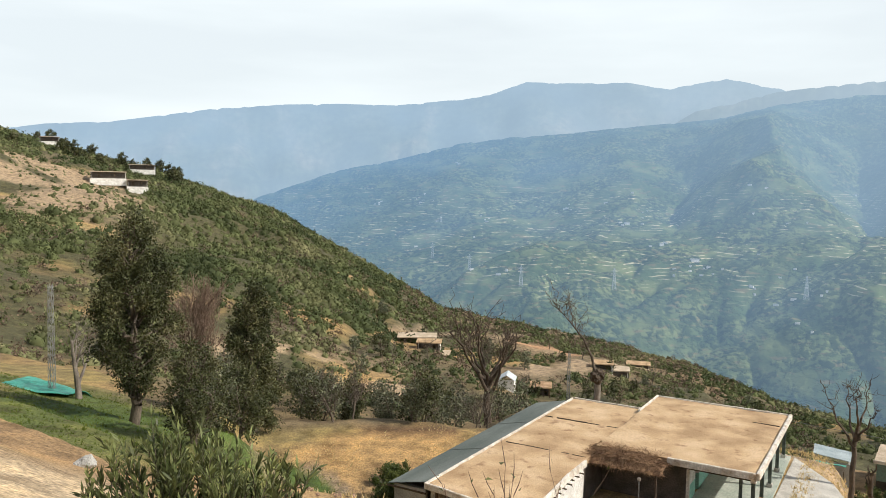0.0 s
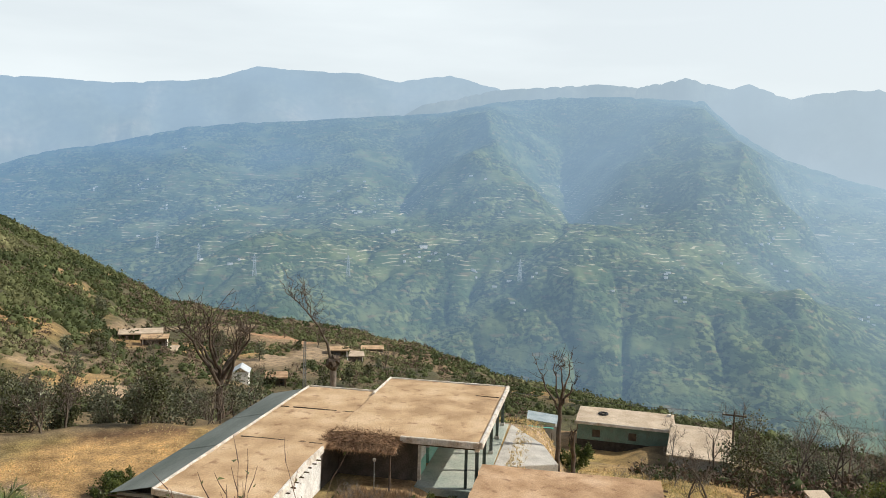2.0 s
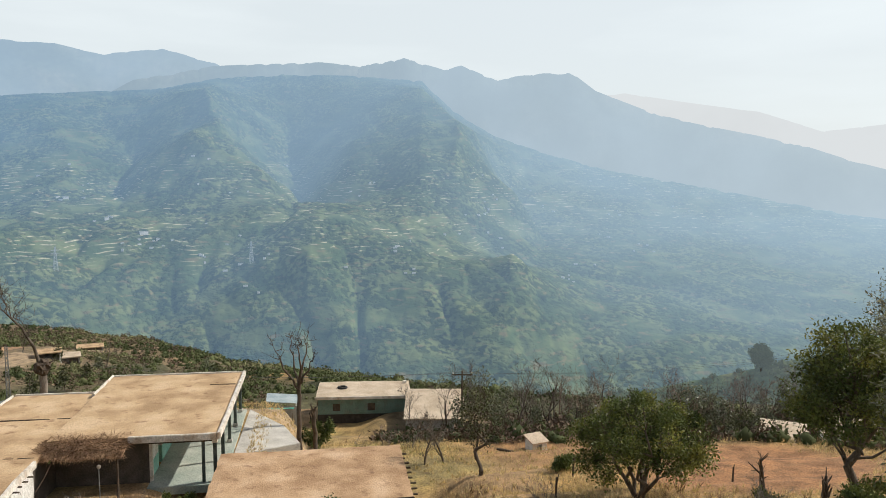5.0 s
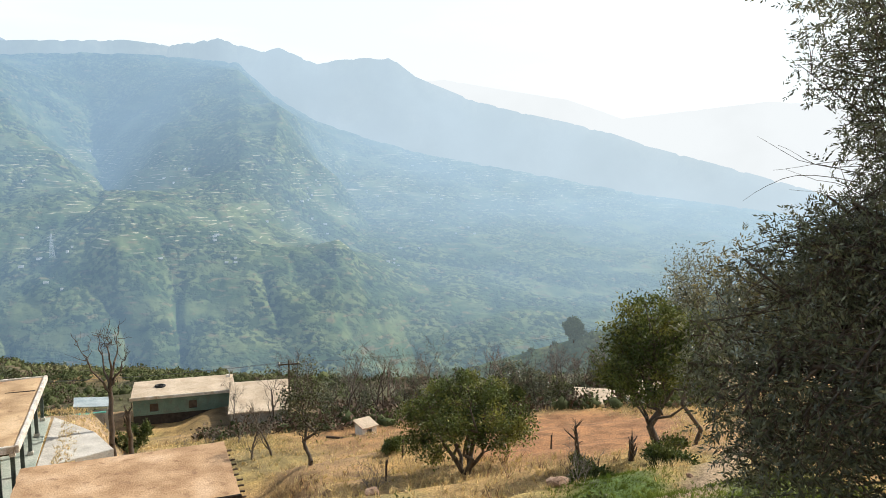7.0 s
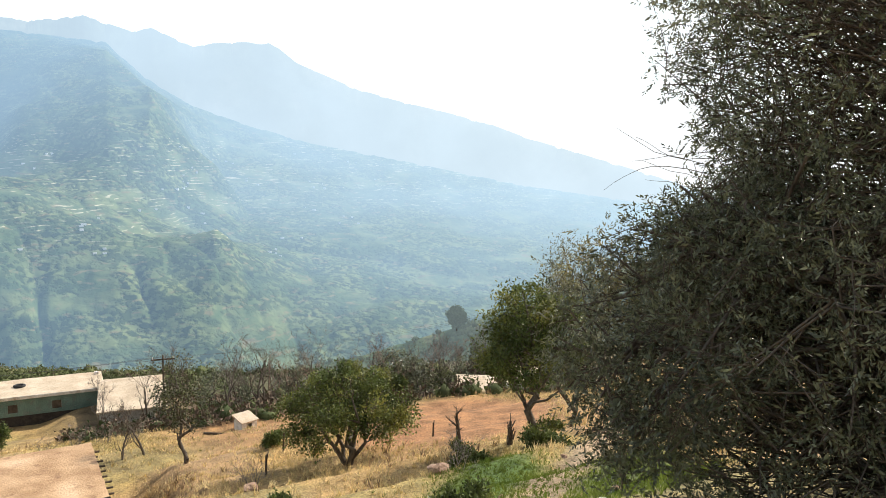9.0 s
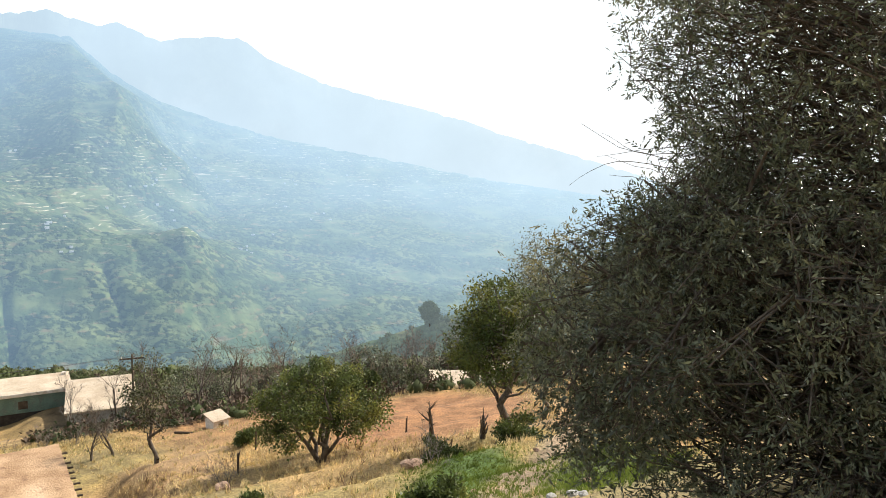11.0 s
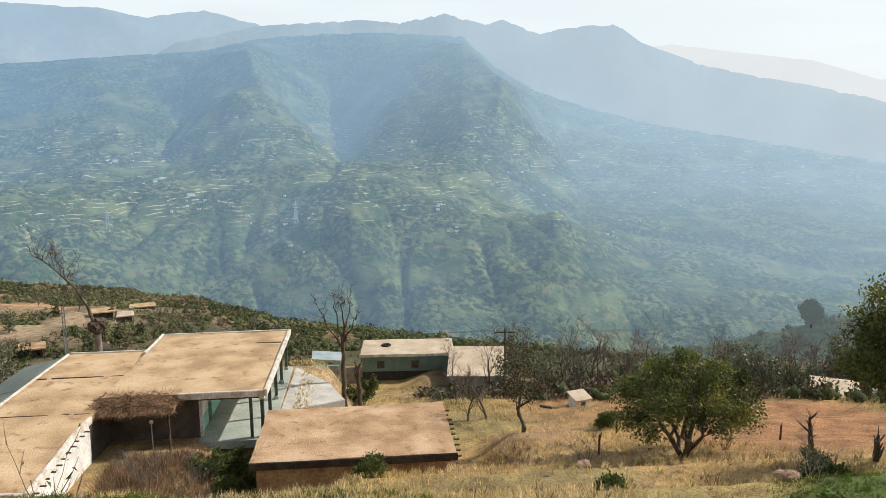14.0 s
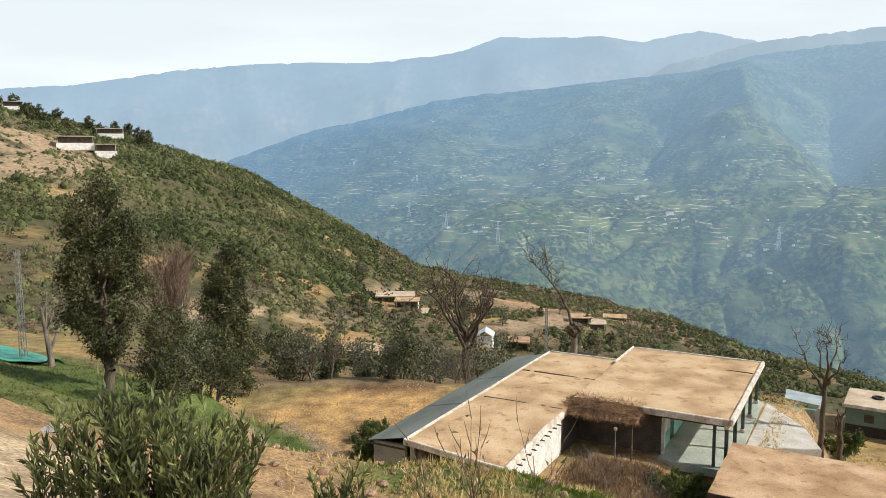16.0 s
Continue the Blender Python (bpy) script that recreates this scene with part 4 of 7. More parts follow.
def stand_of_trees():
    # evergreens round the green field
    lobed_tree("evergreen_tree", -14.6, 35.9, "tall dark evergreen oak beside the green field", 11, 10.3, ((0.14, 1.1), (0.3, 1.9), (0.5, 2.25), (0.7, 1.9), (0.86, 1.25), (0.97, 0.4)), OAK_LEAF, 0.27, lobes=56, sprigs_each=110, sprig=10, leaf_size=(0.15, 0.075), clump=0.17, lean=(0.0, 0.0))
    lobed_tree("evergreen_tree", -13.2, 53.5, "narrow dark evergreen oak at the field corner", 13, 11.0, ((0.05, 1.5), (0.25, 2.1), (0.5, 2.35), (0.72, 1.9), (0.88, 1.2), (0.98, 0.4)), OAK_LEAF, 0.27, lobes=56, sprigs_each=90, sprig=9, leaf_size=(0.2, 0.1), clump=0.2)
    lobed_tree("evergreen_tree", -10.6, 32.4, "low bushy evergreen oak with split trunk", 14, 4.6, ((0.1, 0.9), (0.35, 1.7), (0.65, 1.6), (0.95, 0.6)), OAK_LEAF, 0.14, stems=3, splay=0.7, lobes=34, sprigs_each=100, sprig=9, leaf_size=(0.13, 0.065), clump=0.15, bare=0.25)
    lobed_tree("evergreen_tree", -19.8, 30.0, "dark evergreen oak at the edge of the crop", 15, 7.0, ((0.15, 1.3), (0.4, 2.2), (0.7, 1.9), (0.97, 0.5)), OAK_LEAF, 0.22, lobes=26, sprigs_each=60, sprig=8, leaf_size=(0.16, 0.08), clump=0.18)
    lobed_tree("evergreen_tree", -13.4, 43.0, "low olive-green thicket under the evergreen oaks", 18, 5.0, ((0.08, 1.2), (0.4, 1.9), (0.7, 1.5), (0.95, 0.5)), OLIVE_LEAF, 0.12, stems=4, splay=0.9, lobes=20, sprigs_each=60, sprig=8, leaf_size=(0.15, 0.07), clump=0.2, bare=0.35)
    lobed_tree("evergreen_tree", -12.6, 46.5, "olive-green thicket behind the low evergreen oak", 19, 5.4, ((0.06, 1.5), (0.4, 2.3), (0.7, 1.9), (0.95, 0.6)), OAK_LEAF, 0.12, stems=4, splay=1.0, lobes=28, sprigs_each=80, sprig=8, leaf_size=(0.17, 0.08), clump=0.2, bare=0.2)
    tree("bare_tree", -15.3, 47.5, "leafless reddish tree with fine fanned twigs", 16, 9.9, 0.22, levels=4, kids=(9, 7, 6, 4), spread=0.42, start=0.3, length=0.62, rise=0.4, bark=RED_TWIG, twig=0.02)
    tree("bare_tree", -22.3, 46.6, "small leafless tree with pale trunk", 17, 5.5, 0.16, levels=3, kids=(5, 5, 4), spread=0.8, bark=PALE_BARK, start=0.3)
    # the dry field
    lobed_tree("evergreen_tree", 28.6, 20.3, "broad round evergreen tree with many stems in dry grass", 21, 4.75, ((0.30, 3.2), (0.48, 3.4), (0.66, 3.0), (0.86, 2.1), (0.97, 0.9)), GREEN_LEAF, 0.15, stems=7, splay=2.2, lobes=34, spread=0.85, sprigs_each=78, sprig=10, leaf_size=(0.15, 0.07), clump=0.15)
    lobed_tree("evergreen_tree", 30.0, 11.5, "leaning evergreen tree with forked trunk beside the track", 22, 7.0, ((0.40, 1.8), (0.54, 2.8), (0.72, 2.7), (0.88, 1.8), (0.98, 0.6)), GREEN_LEAF, 0.2, lean=(-0.02, 0.05), lobes=32, sprigs_each=75, sprig=10, leaf_size=(0.15, 0.07), clump=0.17, fork=1.0)
    lobed_tree("slender_tree", 37.6, 12.7, "slender grey-leaved tree behind the track", 23, 10.4, ((0.35, 1.6), (0.6, 2.2), (0.8, 1.9), (0.97, 0.7)), AIRY_LEAF, 0.12, lobes=34, sprigs_each=60, sprig=10, leaf_size=(0.15, 0.05), clump=0.28)
    for k, (tx, ty, size) in enumerate(((57.0, 28.4, 4.6), (60.6, 25.6, 5.4), (55.5, 31.5, 4.0), (52.5, 33.6, 3.8), (50.2, 35.6, 3.6), (64.5, 23.5, 6.0), (61.0, 33.0, 4.2))):
        lobed_tree("scrub_tree", tx, ty, "olive-green bushy tree past the ploughed plot", 300 + k, size, ((0.15, 0.25 * size), (0.45, 0.36 * size), (0.7, 0.3 * size), (0.96, 0.1 * size)), (OAK_LEAF, GREEN_LEAF, SHRUB_LEAF)[k % 3], 0.12, stems=2, splay=0.5,
                   lobes=16, sprigs_each=60, sprig=6, leaf_size=(0.22, 0.1), clump=0.2, bare=0.15, group="scrub trees")
    lobed_tree("thin_tree", 29.2, 31.6, "half-bare grey tree standing in dry grass", 24, 6.3, ((0.3, 0.9), (0.55, 1.7), (0.8, 1.4), (0.98, 0.5)), OAK_LEAF, 0.13, stems=2, splay=0.5, lobes=26, sprigs_each=70, sprig=4, leaf_size=(0.15, 0.06), clump=0.18)
    for k, (x, y, h, s) in enumerate(((30.6, 38.6, 2.9, 31), (31.8, 38.0, 3.6, 32), (48.0, 47.1, 7.2, 33), (50.8, 46.0, 7.6, 34), (56.2, 44.6, 7.4, 35), (45.5, 50.5, 7.0, 36), (53.5, 47.5, 6.0, 37), (44.0, 52.5, 6.4, 38), (60.0, 40.0, 6.5, 39), (64.0, 37.0, 6.0, 40), (58.5, 30.0, 5.2, 41))):
        tree("bare_tree", x, y, "small leafless tree in dry grass" if k < 2 else "leafless grey tree on the field edge", s, h, 0.035 + 0.012 * h, levels=4, kids=(6, 4, 3, 3), spread=0.75, start=0.25, length=0.58, rise=0.45, wobble=0.22, twig=0.009, group="leafless trees")
    # lopped trees near the farm
    lopped_tree(26.0, 46.8, "tall lopped tree with few bare branches", 47, 5.6, 0.19, 5, 3.3, 0.55)
    lopped_tree(27.6, 47.4, "short lopped trunk with stubs beside a taller one", 43, 4.0, 0.19, 5, 0.9, 0.4, lean=-0.05, twigs=1)
    lopped_tree(5.2, 82.0, "thick lopped tree with long bare upper branches", 44, 5.4, 0.46, 9, 7.6, 0.55, twigs=9)
    curved_tree()
    tree("pollard_tree", 33.2, 16.8, "small pollarded tree with knobbly stubs before the ploughed plot", 46, 2.3, 0.12, bark=DARK_WOOD, levels=2, kids=(8, 3), spread=0.85, start=0.5, length=0.4, wobble=0.06, group="pollards")
    tree("pollard_tree", 29.6, 12.6, "forked dark stump beside the leaning tree", 48, 1.2, 0.12, bark=DARK_WOOD, levels=1, kids=(4,), spread=0.6, start=0.3, length=0.5, stems=2, group="pollards")
    # scrub behind the threshing ground
    rng = random.Random(5)
    for k in range(78):
        b, r = radians(rng.uniform(-17, 7)), 57 + 42 * rng.random() ** 1.4
        x, y = r * math.sin(b), r * math.cos(b)
        if rng.random() < 0.6:
            size = rng.uniform(2.8, 4.9)
            lobed_tree("scrub_tree", x, y, "bushy olive-green tree at the foot of the slope", 60 + k, size, ((0.12, 0.22 * size), (0.4, 0.36 * size), (0.7, 0.3 * size), (0.96, 0.1 * size)), rng.choice((OLIVE_LEAF, OAK_LEAF, SHRUB_LEAF)), 0.1, stems=rng.choice((1, 2, 3)), splay=0.4,
                       lobes=14, sprigs_each=60, sprig=6, leaf_size=(0.24, 0.12), clump=0.2, bare=rng.choice((0, 0.2, 0.5)), group="scrub trees")
        else:
            tree("bare_tree", x, y, "leafless brown tree at the foot of the slope", 60 + k, rng.uniform(3.2, 5.5), 0.08, levels=4, kids=(6, 4, 3, 3), spread=0.7, start=0.15, rise=0.4, wobble=0.2, twig=0.012, group="leafless trees", sides=5)


def edge_brush():
    rng = random.Random(15)
    for k in range(20):
        b, r = radians(rng.uniform(-29.5, -19)), rng.uniform(400, 465)
        size = rng.uniform(4.5, 8)
        lobed_tree("crest_tree", r * math.sin(b), r * math.cos(b), "dark round-crowned tree on the crest of the hill", 260 + k, size, ((0.1, 0.25 * size), (0.45, 0.42 * size), (0.75, 0.36 * size), (0.97, 0.12 * size)), OAK_LEAF, 0.25,
                   lobes=12, sprigs_each=14, sprig=6, leaf_size=(0.8, 0.45), clump=0.35, group="crest trees")
    for k in range(66):
        b, r = radians(rng.uniform(35, 70)), rng.uniform(66, 92)
        x, y = r * math.sin(b), r * math.cos(b)
        if math.hypot(x - 47, y - 58) < 6 or math.hypot(x - 45, y - 67) < 7 or math.hypot(x - 63, y - 29) < 6:
            continue
        if rng.random() < 0.42:
            size = rng.uniform(2.6, 4.6)
            lobed_tree("scrub_tree", x, y, "olive-green bushy tree beyond the field edge", 160 + k, size, ((0.12, 0.22 * size), (0.4, 0.36 * size), (0.7, 0.3 * size), (0.96, 0.1 * size)), OLIVE_LEAF, 0.1, stems=2, splay=0.4,
                       lobes=12, sprigs_each=60, sprig=6, leaf_size=(0.24, 0.12), clump=0.2, bare=0.2, group="scrub trees")
        else:
            tree("bare_tree", x, y, "leafless brown tree beyond the field edge", 160 + k, rng.uniform(3.5, 6.5), 0.08, levels=4, kids=(6, 4, 3, 3), spread=0.7, start=0.12, rise=0.4, wobble=0.2, twig=0.012, group="leafless trees", sides=5, bark=rng.choice((None, RED_TWIG, PALE_BARK)))
    for k in range(30):
        b, r = radians(rng.uniform(-9, 23)), rng.uniform(98, 215)
        size = rng.uniform(2.6, 5.0)
        lobed_tree("spur_tree", r * math.sin(b), r * math.cos(b), "small dark olive tree on the terraced spur", 330 + k, size, ((0.1, 0.25 * size), (0.45, 0.40 * size), (0.75, 0.32 * size), (0.97, 0.12 * size)), rng.choice((OAK_LEAF, OLIVE_LEAF)), 0.12,
                   lobes=9, sprigs_each=26, sprig=6, leaf_size=(0.42, 0.22), clump=0.24, group="spur trees")
    for k in range(14):
        b, r = radians(rng.uniform(-4, 20)), rng.uniform(110, 240)
        tree("bare_tree", r * math.sin(b), r * math.cos(b), "leafless tree on the terraced spur", 220 + k, rng.uniform(4, 7), 0.12, levels=4, kids=(6, 4, 3, 2), spread=0.7, start=0.15, rise=0.4, wobble=0.2, twig=0.022, group="leafless trees", sides=5)


RED_TWIG = material("reddish_twigs", [(0.15, 0.10, 0.075), (0.25, 0.175, 0.135)], 3.0, 6, 0.95, 0.4, fine=22.0)
stand_of_trees()
edge_brush()


def big_near_tree():
    """The dense tree beside the viewpoint: trunk, limbs, hanging twigs and narrow leaves."""
    rng = np.random.default_rng(77)
    x, y = 6.8, -0.7
    ob = thing("broad_tree", Matrix.Translation((x, y, float(ground_z(x, y)))), "large dense tree with narrow grey-green leaves and hanging twigs", "tree")
    def reach(h):
        return np.interp(h, (0, 0.35, 0.95, 1.3, 1.65, 2.1, 2.55, 3.0, 3.4, 8), (2.6, 2.9, 3.1, 3.0, 2.75, 2.15, 2.05, 2.5, 2.75, 2.8))

    def envelope(q):
        return math.hypot(q[0], q[1]) < float(reach(q[2])) and math.hypot(q[0] + x - 0.3, q[1] + y - 0.2) > 3.1 and q[2] > 0.1
    seg, twigs = grow(rng, 10.0, 0.075, 4, (16, 7, 5, 4), 1.1, start=0.03, length=0.42, droop=0.5, rise=0.2, wobble=0.16, stems=3, inside=envelope)
    twigs = [t for t in twigs if rng.uniform() < (0.8 if t[1][2] < 2.0 else 0.45)]
    # leafy clumps on thin boughs fill the crown out to its uneven edge
    n = 2050
    h, turn = 4.6 * rng.uniform(0, 1, n) ** 1.05, rng.uniform(0, 2 * np.pi, n)
    rho = reach(h) * rng.uniform(0.35, 1.0, n) ** 0.25 * (0.9 + 0.12 * np.sin(h * 5 + turn * 4))
    mid = np.stack([rho * np.cos(turn), rho * np.sin(turn), h], 1)
    far = np.hypot(mid[:, 0] + x - 0.3, mid[:, 1] + y - 0.2) > 3.2
    clumps, boughs = mid[far], []
    for c in clumps:
        foot = np.array((c[0] * 0.35, c[1] * 0.35, max(0.1, c[2] - rng.uniform(-0.2, 0.7))))
        boughs += bough(rng, foot, c, 0.011, 0.004, 4, 0.1)
        for k in range(3):
            tip = c + rng.normal(size=3) * np.array((0.17, 0.17, 0.13))
            twigs.append((c, tip, (tip - c) / np.linalg.norm(tip - c)))
    seg = np.concatenate([seg, np.array(boughs)])
    # bare twigs that reach out of the crown
    base, bare = float(ground_z(x, y)), []
    for k in range(7):
        p = np.array((5.7 + rng.uniform(-0.2, 0.4) - x, 1.15 + rng.uniform(-0.2, 0.1) - y, 17.25 + rng.uniform(-0.12, 0.16) - base))
        way = np.array((rng.uniform(-0.35, 0.05), 1.0, rng.uniform(-0.3, 0.25)))
        for j in range(7):
            way = way / np.linalg.norm(way) + rng.normal(size=3) * 0.16
            q = p + way * rng.uniform(0.07, 0.12)
            bare.append((*p, *q, 0.0032 - 0.0003 * j, 0.0029 - 0.0003 * j))
            p = q
    seg = np.concatenate([seg, np.array(bare)])
    thick = seg[:, 6] > 0.03
    v1, f1 = tubes(seg[thick], 8)
    t = new("trunk", fast_mesh("trunk", v1, f1, BARK, True))
    t.parent = ob
    v2, f2 = tubes(seg[~thick], 3)
    t = new("brushwood", fast_mesh("brushwood", v2, f2, BARK))
    t.parent = ob
    # short leafy sprigs set along the twigs, leaves in two ranks
    a, b, w = (np.array([t[k] for t in twigs]) for k in range(3))
    pick = np.repeat(np.arange(len(twigs)), max(2, int(42000 / max(1, len(twigs)))))
    foot = a[pick] + (b[pick] - a[pick]) * rng.uniform(0.0, 1.15, len(pick))[:, None] + rng.normal(size=(len(pick), 3)) * 0.05
    inner = np.hypot(foot[:, 0], foot[:, 1]) < reach(foot[:, 2]) + 0.26
    foot, pick = foot[inner], pick[inner]
    out = w[pick] * 0.5 + rng.normal(size=(len(pick), 3)) * 0.62 + np.array((0, 0, -0.05))
    out /= np.linalg.norm(out, axis=1, keepdims=True)
    side, _ = frames_for(out)
    turn = rng.uniform(0, 2 * np.pi, len(pick))[:, None]
    side = side * np.cos(turn) + np.cross(out, side) * np.sin(turn)
    long = rng.uniform(0.06, 0.16, len(pick))[:, None]
    at, way = [], []
    for k in range(8):
        at.append(foot + out * long * (0.15 + 0.85 * k / 7))
        way.append(out * (0.75 if k < 7 else 1.0) + (side * (0.62 if k % 2 else -0.62) if k < 7 else 0) + rng.normal(size=out.shape) * 0.16)
    at, way = np.concatenate(at), np.concatenate(way)
    size = rng.uniform(0.7, 1.25, len(at))
    v, f = leaves(at, way, 0.041 * size, 0.0128 * size, rng, True)
    c = new("crown", fast_mesh("crown", v, f, OLIVE_LEAF))
    c.parent = ob
    for sx, sy, hgt, seed in ((7.2, 0.6, 1.9, 6), (6.4, -0.3, 1.8, 7)):
        lobed_tree("shrub", sx, sy, "dense leafy shrub under the large tree", seed, hgt, ((0.1, 0.7), (0.4, 1.0), (0.7, 0.9), (0.95, 0.4)), OLIVE_LEAF, 0.03, stems=4, splay=0.4, lobes=22, sprigs_each=190, sprig=14, leaf_size=(0.06, 0.02), clump=0.08, category="shrub", group="shrubs")
    lobed_tree("broad_tree", 9.3, -1.0, "dense dark-leaved tree close behind the large tree", 78, 5.4, ((0.05, 1.7), (0.3, 2.4), (0.6, 2.3), (0.9, 1.6)), OAK_LEAF, 0.16, stems=3, splay=0.8, lobes=34, sprigs_each=36, sprig=11, leaf_size=(0.10, 0.038), clump=0.14)


big_near_tree()


def bush_template(rng, quads, fine=1.0, dome=True):
    """A leafy clump of unit size: an uneven dome set with tufts."""
    d = rng.normal(size=(quads, 3))
    d /= np.linalg.norm(d, axis=1, keepdims=True)
    d[:, 2] = np.abs(d[:, 2])
    lobes = rng.uniform(0, 6, 2)

    def lump(w):
        return 0.75 + 0.35 * np.sin(w[:, 0] * 5 + lobes[0]) * np.cos(w[:, 1] * 5 + lobes[1])
    at = d * (lump(d) + rng.uniform(-0.12, 0.12, quads))[:, None] * np.array((0.62, 0.62, 0.72)) * rng.uniform(0.7, 1.0, quads)[:, None] ** 0.5
    v, f = leaves(at, d + rng.normal(size=d.shape) * 0.8, fine * rng.uniform(0.2, 0.4, quads), fine * rng.uniform(0.2, 0.36, quads), rng)
    if not dome:
        return v, f
    bm = bmesh.new()
    bmesh.ops.create_icosphere(bm, subdivisions=1, radius=1.0)
    co = np.array([p.co[:] for p in bm.verts])
    faces = np.array([[p.index for p in q.verts] for q in bm.faces])
    bm.free()
    faces = faces[co[faces][:, :, 2].mean(1) > -0.5]
    co = co * (0.92 * lump(co) * rng.uniform(0.85, 1.1, len(co)))[:, None] * np.array((0.62, 0.62, 0.72))
    return np.concatenate([co, v]), np.concatenate([faces, f + len(co)])


def scatter(name, label, category, templates, x, y, size, mat, rng, tall=1.0, z=None):
    """Many plants joined into one object."""
    z = ground_z(x, y) if z is None else z
    vs, fs, n = [], [], 0
    kind = rng.integers(0, len(templates), len(x))
    turn = rng.uniform(0, 2 * np.pi, len(x))
    for k, (tv, tf) in enumerate(templates):
        w = np.where(kind == k)[0]
        if not len(w):
            continue
        c, s = np.cos(turn[w])[:, None], np.sin(turn[w])[:, None]
        sc = size[w][:, None]
        stretch = tall * rng.uniform(0.75, 1.3, len(w))[:, None]
        vx = (tv[None, :, 0] * c - tv[None, :, 1] * s) * sc + x[w][:, None]
        vy = (tv[None, :, 0] * s + tv[None, :, 1] * c) * sc + y[w][:, None]
        vz = tv[None, :, 2] * sc * stretch + z[w][:, None] - 0.06 * sc
        vs.append(np.stack([vx, vy, vz], 2).reshape(-1, 3))
        fs.append((tf[None] + (np.arange(len(w)) * len(tv))[:, None, None] + n).reshape(-1, tf.shape[1]))
        n += len(w) * len(tv)
    ob = new(name, fast_mesh(name, np.concatenate(vs), np.concatenate(fs), mat))
    return tagged(ob, label, category, kind="stuff")


def hillside_scrub():
    rng = np.random.default_rng(3)
    small = [bush_template(rng, 20, 0.8) for _ in range(6)]
    full = [bush_template(rng, 46, 0.55) for _ in range(6)]
    thin = [bush_template(rng, 44, 0.55, False) for _ in range(6)]
    n = 47000
    b = rng.uniform(-34, 62, n)
    r = np.sqrt(rng.uniform(92 ** 2, 500 ** 2, n))
    x, y = r * np.sin(np.radians(b)), r * np.cos(np.radians(b))
    wood = np.where(b < 2, 0.95, np.where(b < 20, 0.95, 0.9))
    wood = np.where(r < 150, 0.9, wood)
    wood = wood * (1 - 0.97 * blob(x, y, -128, 250, -27, 78, 28, 0.3)) * (1 - 0.9 * blob(x, y, -18, 117, 80, 17, 10, 0.4)) * (1 - blob(x, y, 31, 224, 75, 20, 19, 0.2))
    for line, half in ((((-166, 212), (-137, 226), (-118, 246), (-128, 272), (-153, 298)), 5.5), (((20, 165), (34, 190), (48, 215), (66, 232)), 8.0), (((-12, 190), (-5, 225), (14, 250), (30, 262)), 6.0)):
        wood = wood * (1 - lane(x, y, line, half))
    for hx, hy, hr in ((-3.7, 170, 8), (12, 132, 6), (19.5, 140, 5), (45, 192, 9), (62, 238, 9), (-112, 255, 22), (-121, 275, 22)):
        wood = wood * (1 - np.exp(-((x - hx) ** 2 + (y - hy) ** 2) / hr ** 2))
    wood = wood * (0.5 + 1.0 * smooth(-0.1, 0.1, fbm(x / 25, y / 25, 3, 33)))
    keep = (rng.uniform(0, 1, n) < np.clip(wood, 0, 1)) & (r < np.interp(b, CREST_B, CREST_R) * 1.06)
    x, y, r, b = x[keep], y[keep], r[keep], b[keep]
    size = rng.uniform(1.1, 2.0, len(x)) ** 1.75 * np.where(b < 0, 1.12, np.where(b < 22, 0.72, 0.95)) * np.where(r < 160, 0.7, 1.0)
    dry = rng.uniform(0, 1, len(x)) < np.where((b > -3) & (b < 22) | (r < 150), 0.45, 0.06)
    near = r < 215
    scatter("hillside_scrub", "dense green scrub and low trees on the hillside", "bushes", small, x[~dry & ~near], y[~dry & ~near], size[~dry & ~near], SCRUB_LEAF, rng)
    scatter("terrace_scrub", "green scrub between the hillside terraces", "bushes", full, x[~dry & near], y[~dry & near], size[~dry & near], SCRUB_LEAF, rng)
    scatter("leafless_scrub", "leafless brown scrub on the hillside", "bushes", thin, x[dry], y[dry], size[dry] * 0.85, DRY_SCRUB, rng)
    n = 15000
    b, r = rng.uniform(-13, 27, n), np.sqrt(rng.uniform(93 ** 2, 335 ** 2, n))
    x, y = r * np.sin(np.radians(b)), r * np.cos(np.radians(b))
    clear = 0.9 * blob(x, y, -18, 117, 80, 17, 10, 0.4) + blob(x, y, 31, 224, 75, 20, 19, 0.2) + lane(x, y, ((20, 165), (34, 190), (48, 215), (66, 232)), 6.0) + lane(x, y, ((-12, 190), (-5, 225), (14, 250), (30, 262)), 4.0)
    for hx, hy, hr in ((-3.7, 170, 6), (12, 132, 5), (19.5, 140, 4), (45, 192, 7), (62, 238, 7)):
        clear = clear + np.exp(-((x - hx) ** 2 + (y - hy) ** 2) / hr ** 2)
    keep = rng.uniform(0, 1, n) < np.clip(1 - clear, 0, 1) * smooth(-0.12, 0.08, fbm(x / 16, y / 16, 3, 35))
    x, y, r = x[keep], y[keep], r[keep]
    size, dry = rng.uniform(0.7, 1.6, len(x)) ** 1.6, rng.uniform(0, 1, len(x)) < 0.3
    scatter("spur_scrub", "dark green low scrub dotted over the terraced spur", "bushes", small, x[~dry], y[~dry], size[~dry], SCRUB_LEAF, rng)
    scatter("spur_brush", "leafless brown brush dotted over the terraced spur", "bushes", thin, x[dry], y[dry], size[dry] * 1.1, DRY_SCRUB, rng)
    n = 1700
    b, r = rng.uniform(35, 73, n), np.sqrt(rng.uniform(60 ** 2, 98 ** 2, n))
    x, y = r * np.sin(np.radians(b)), r * np.cos(np.radians(b))
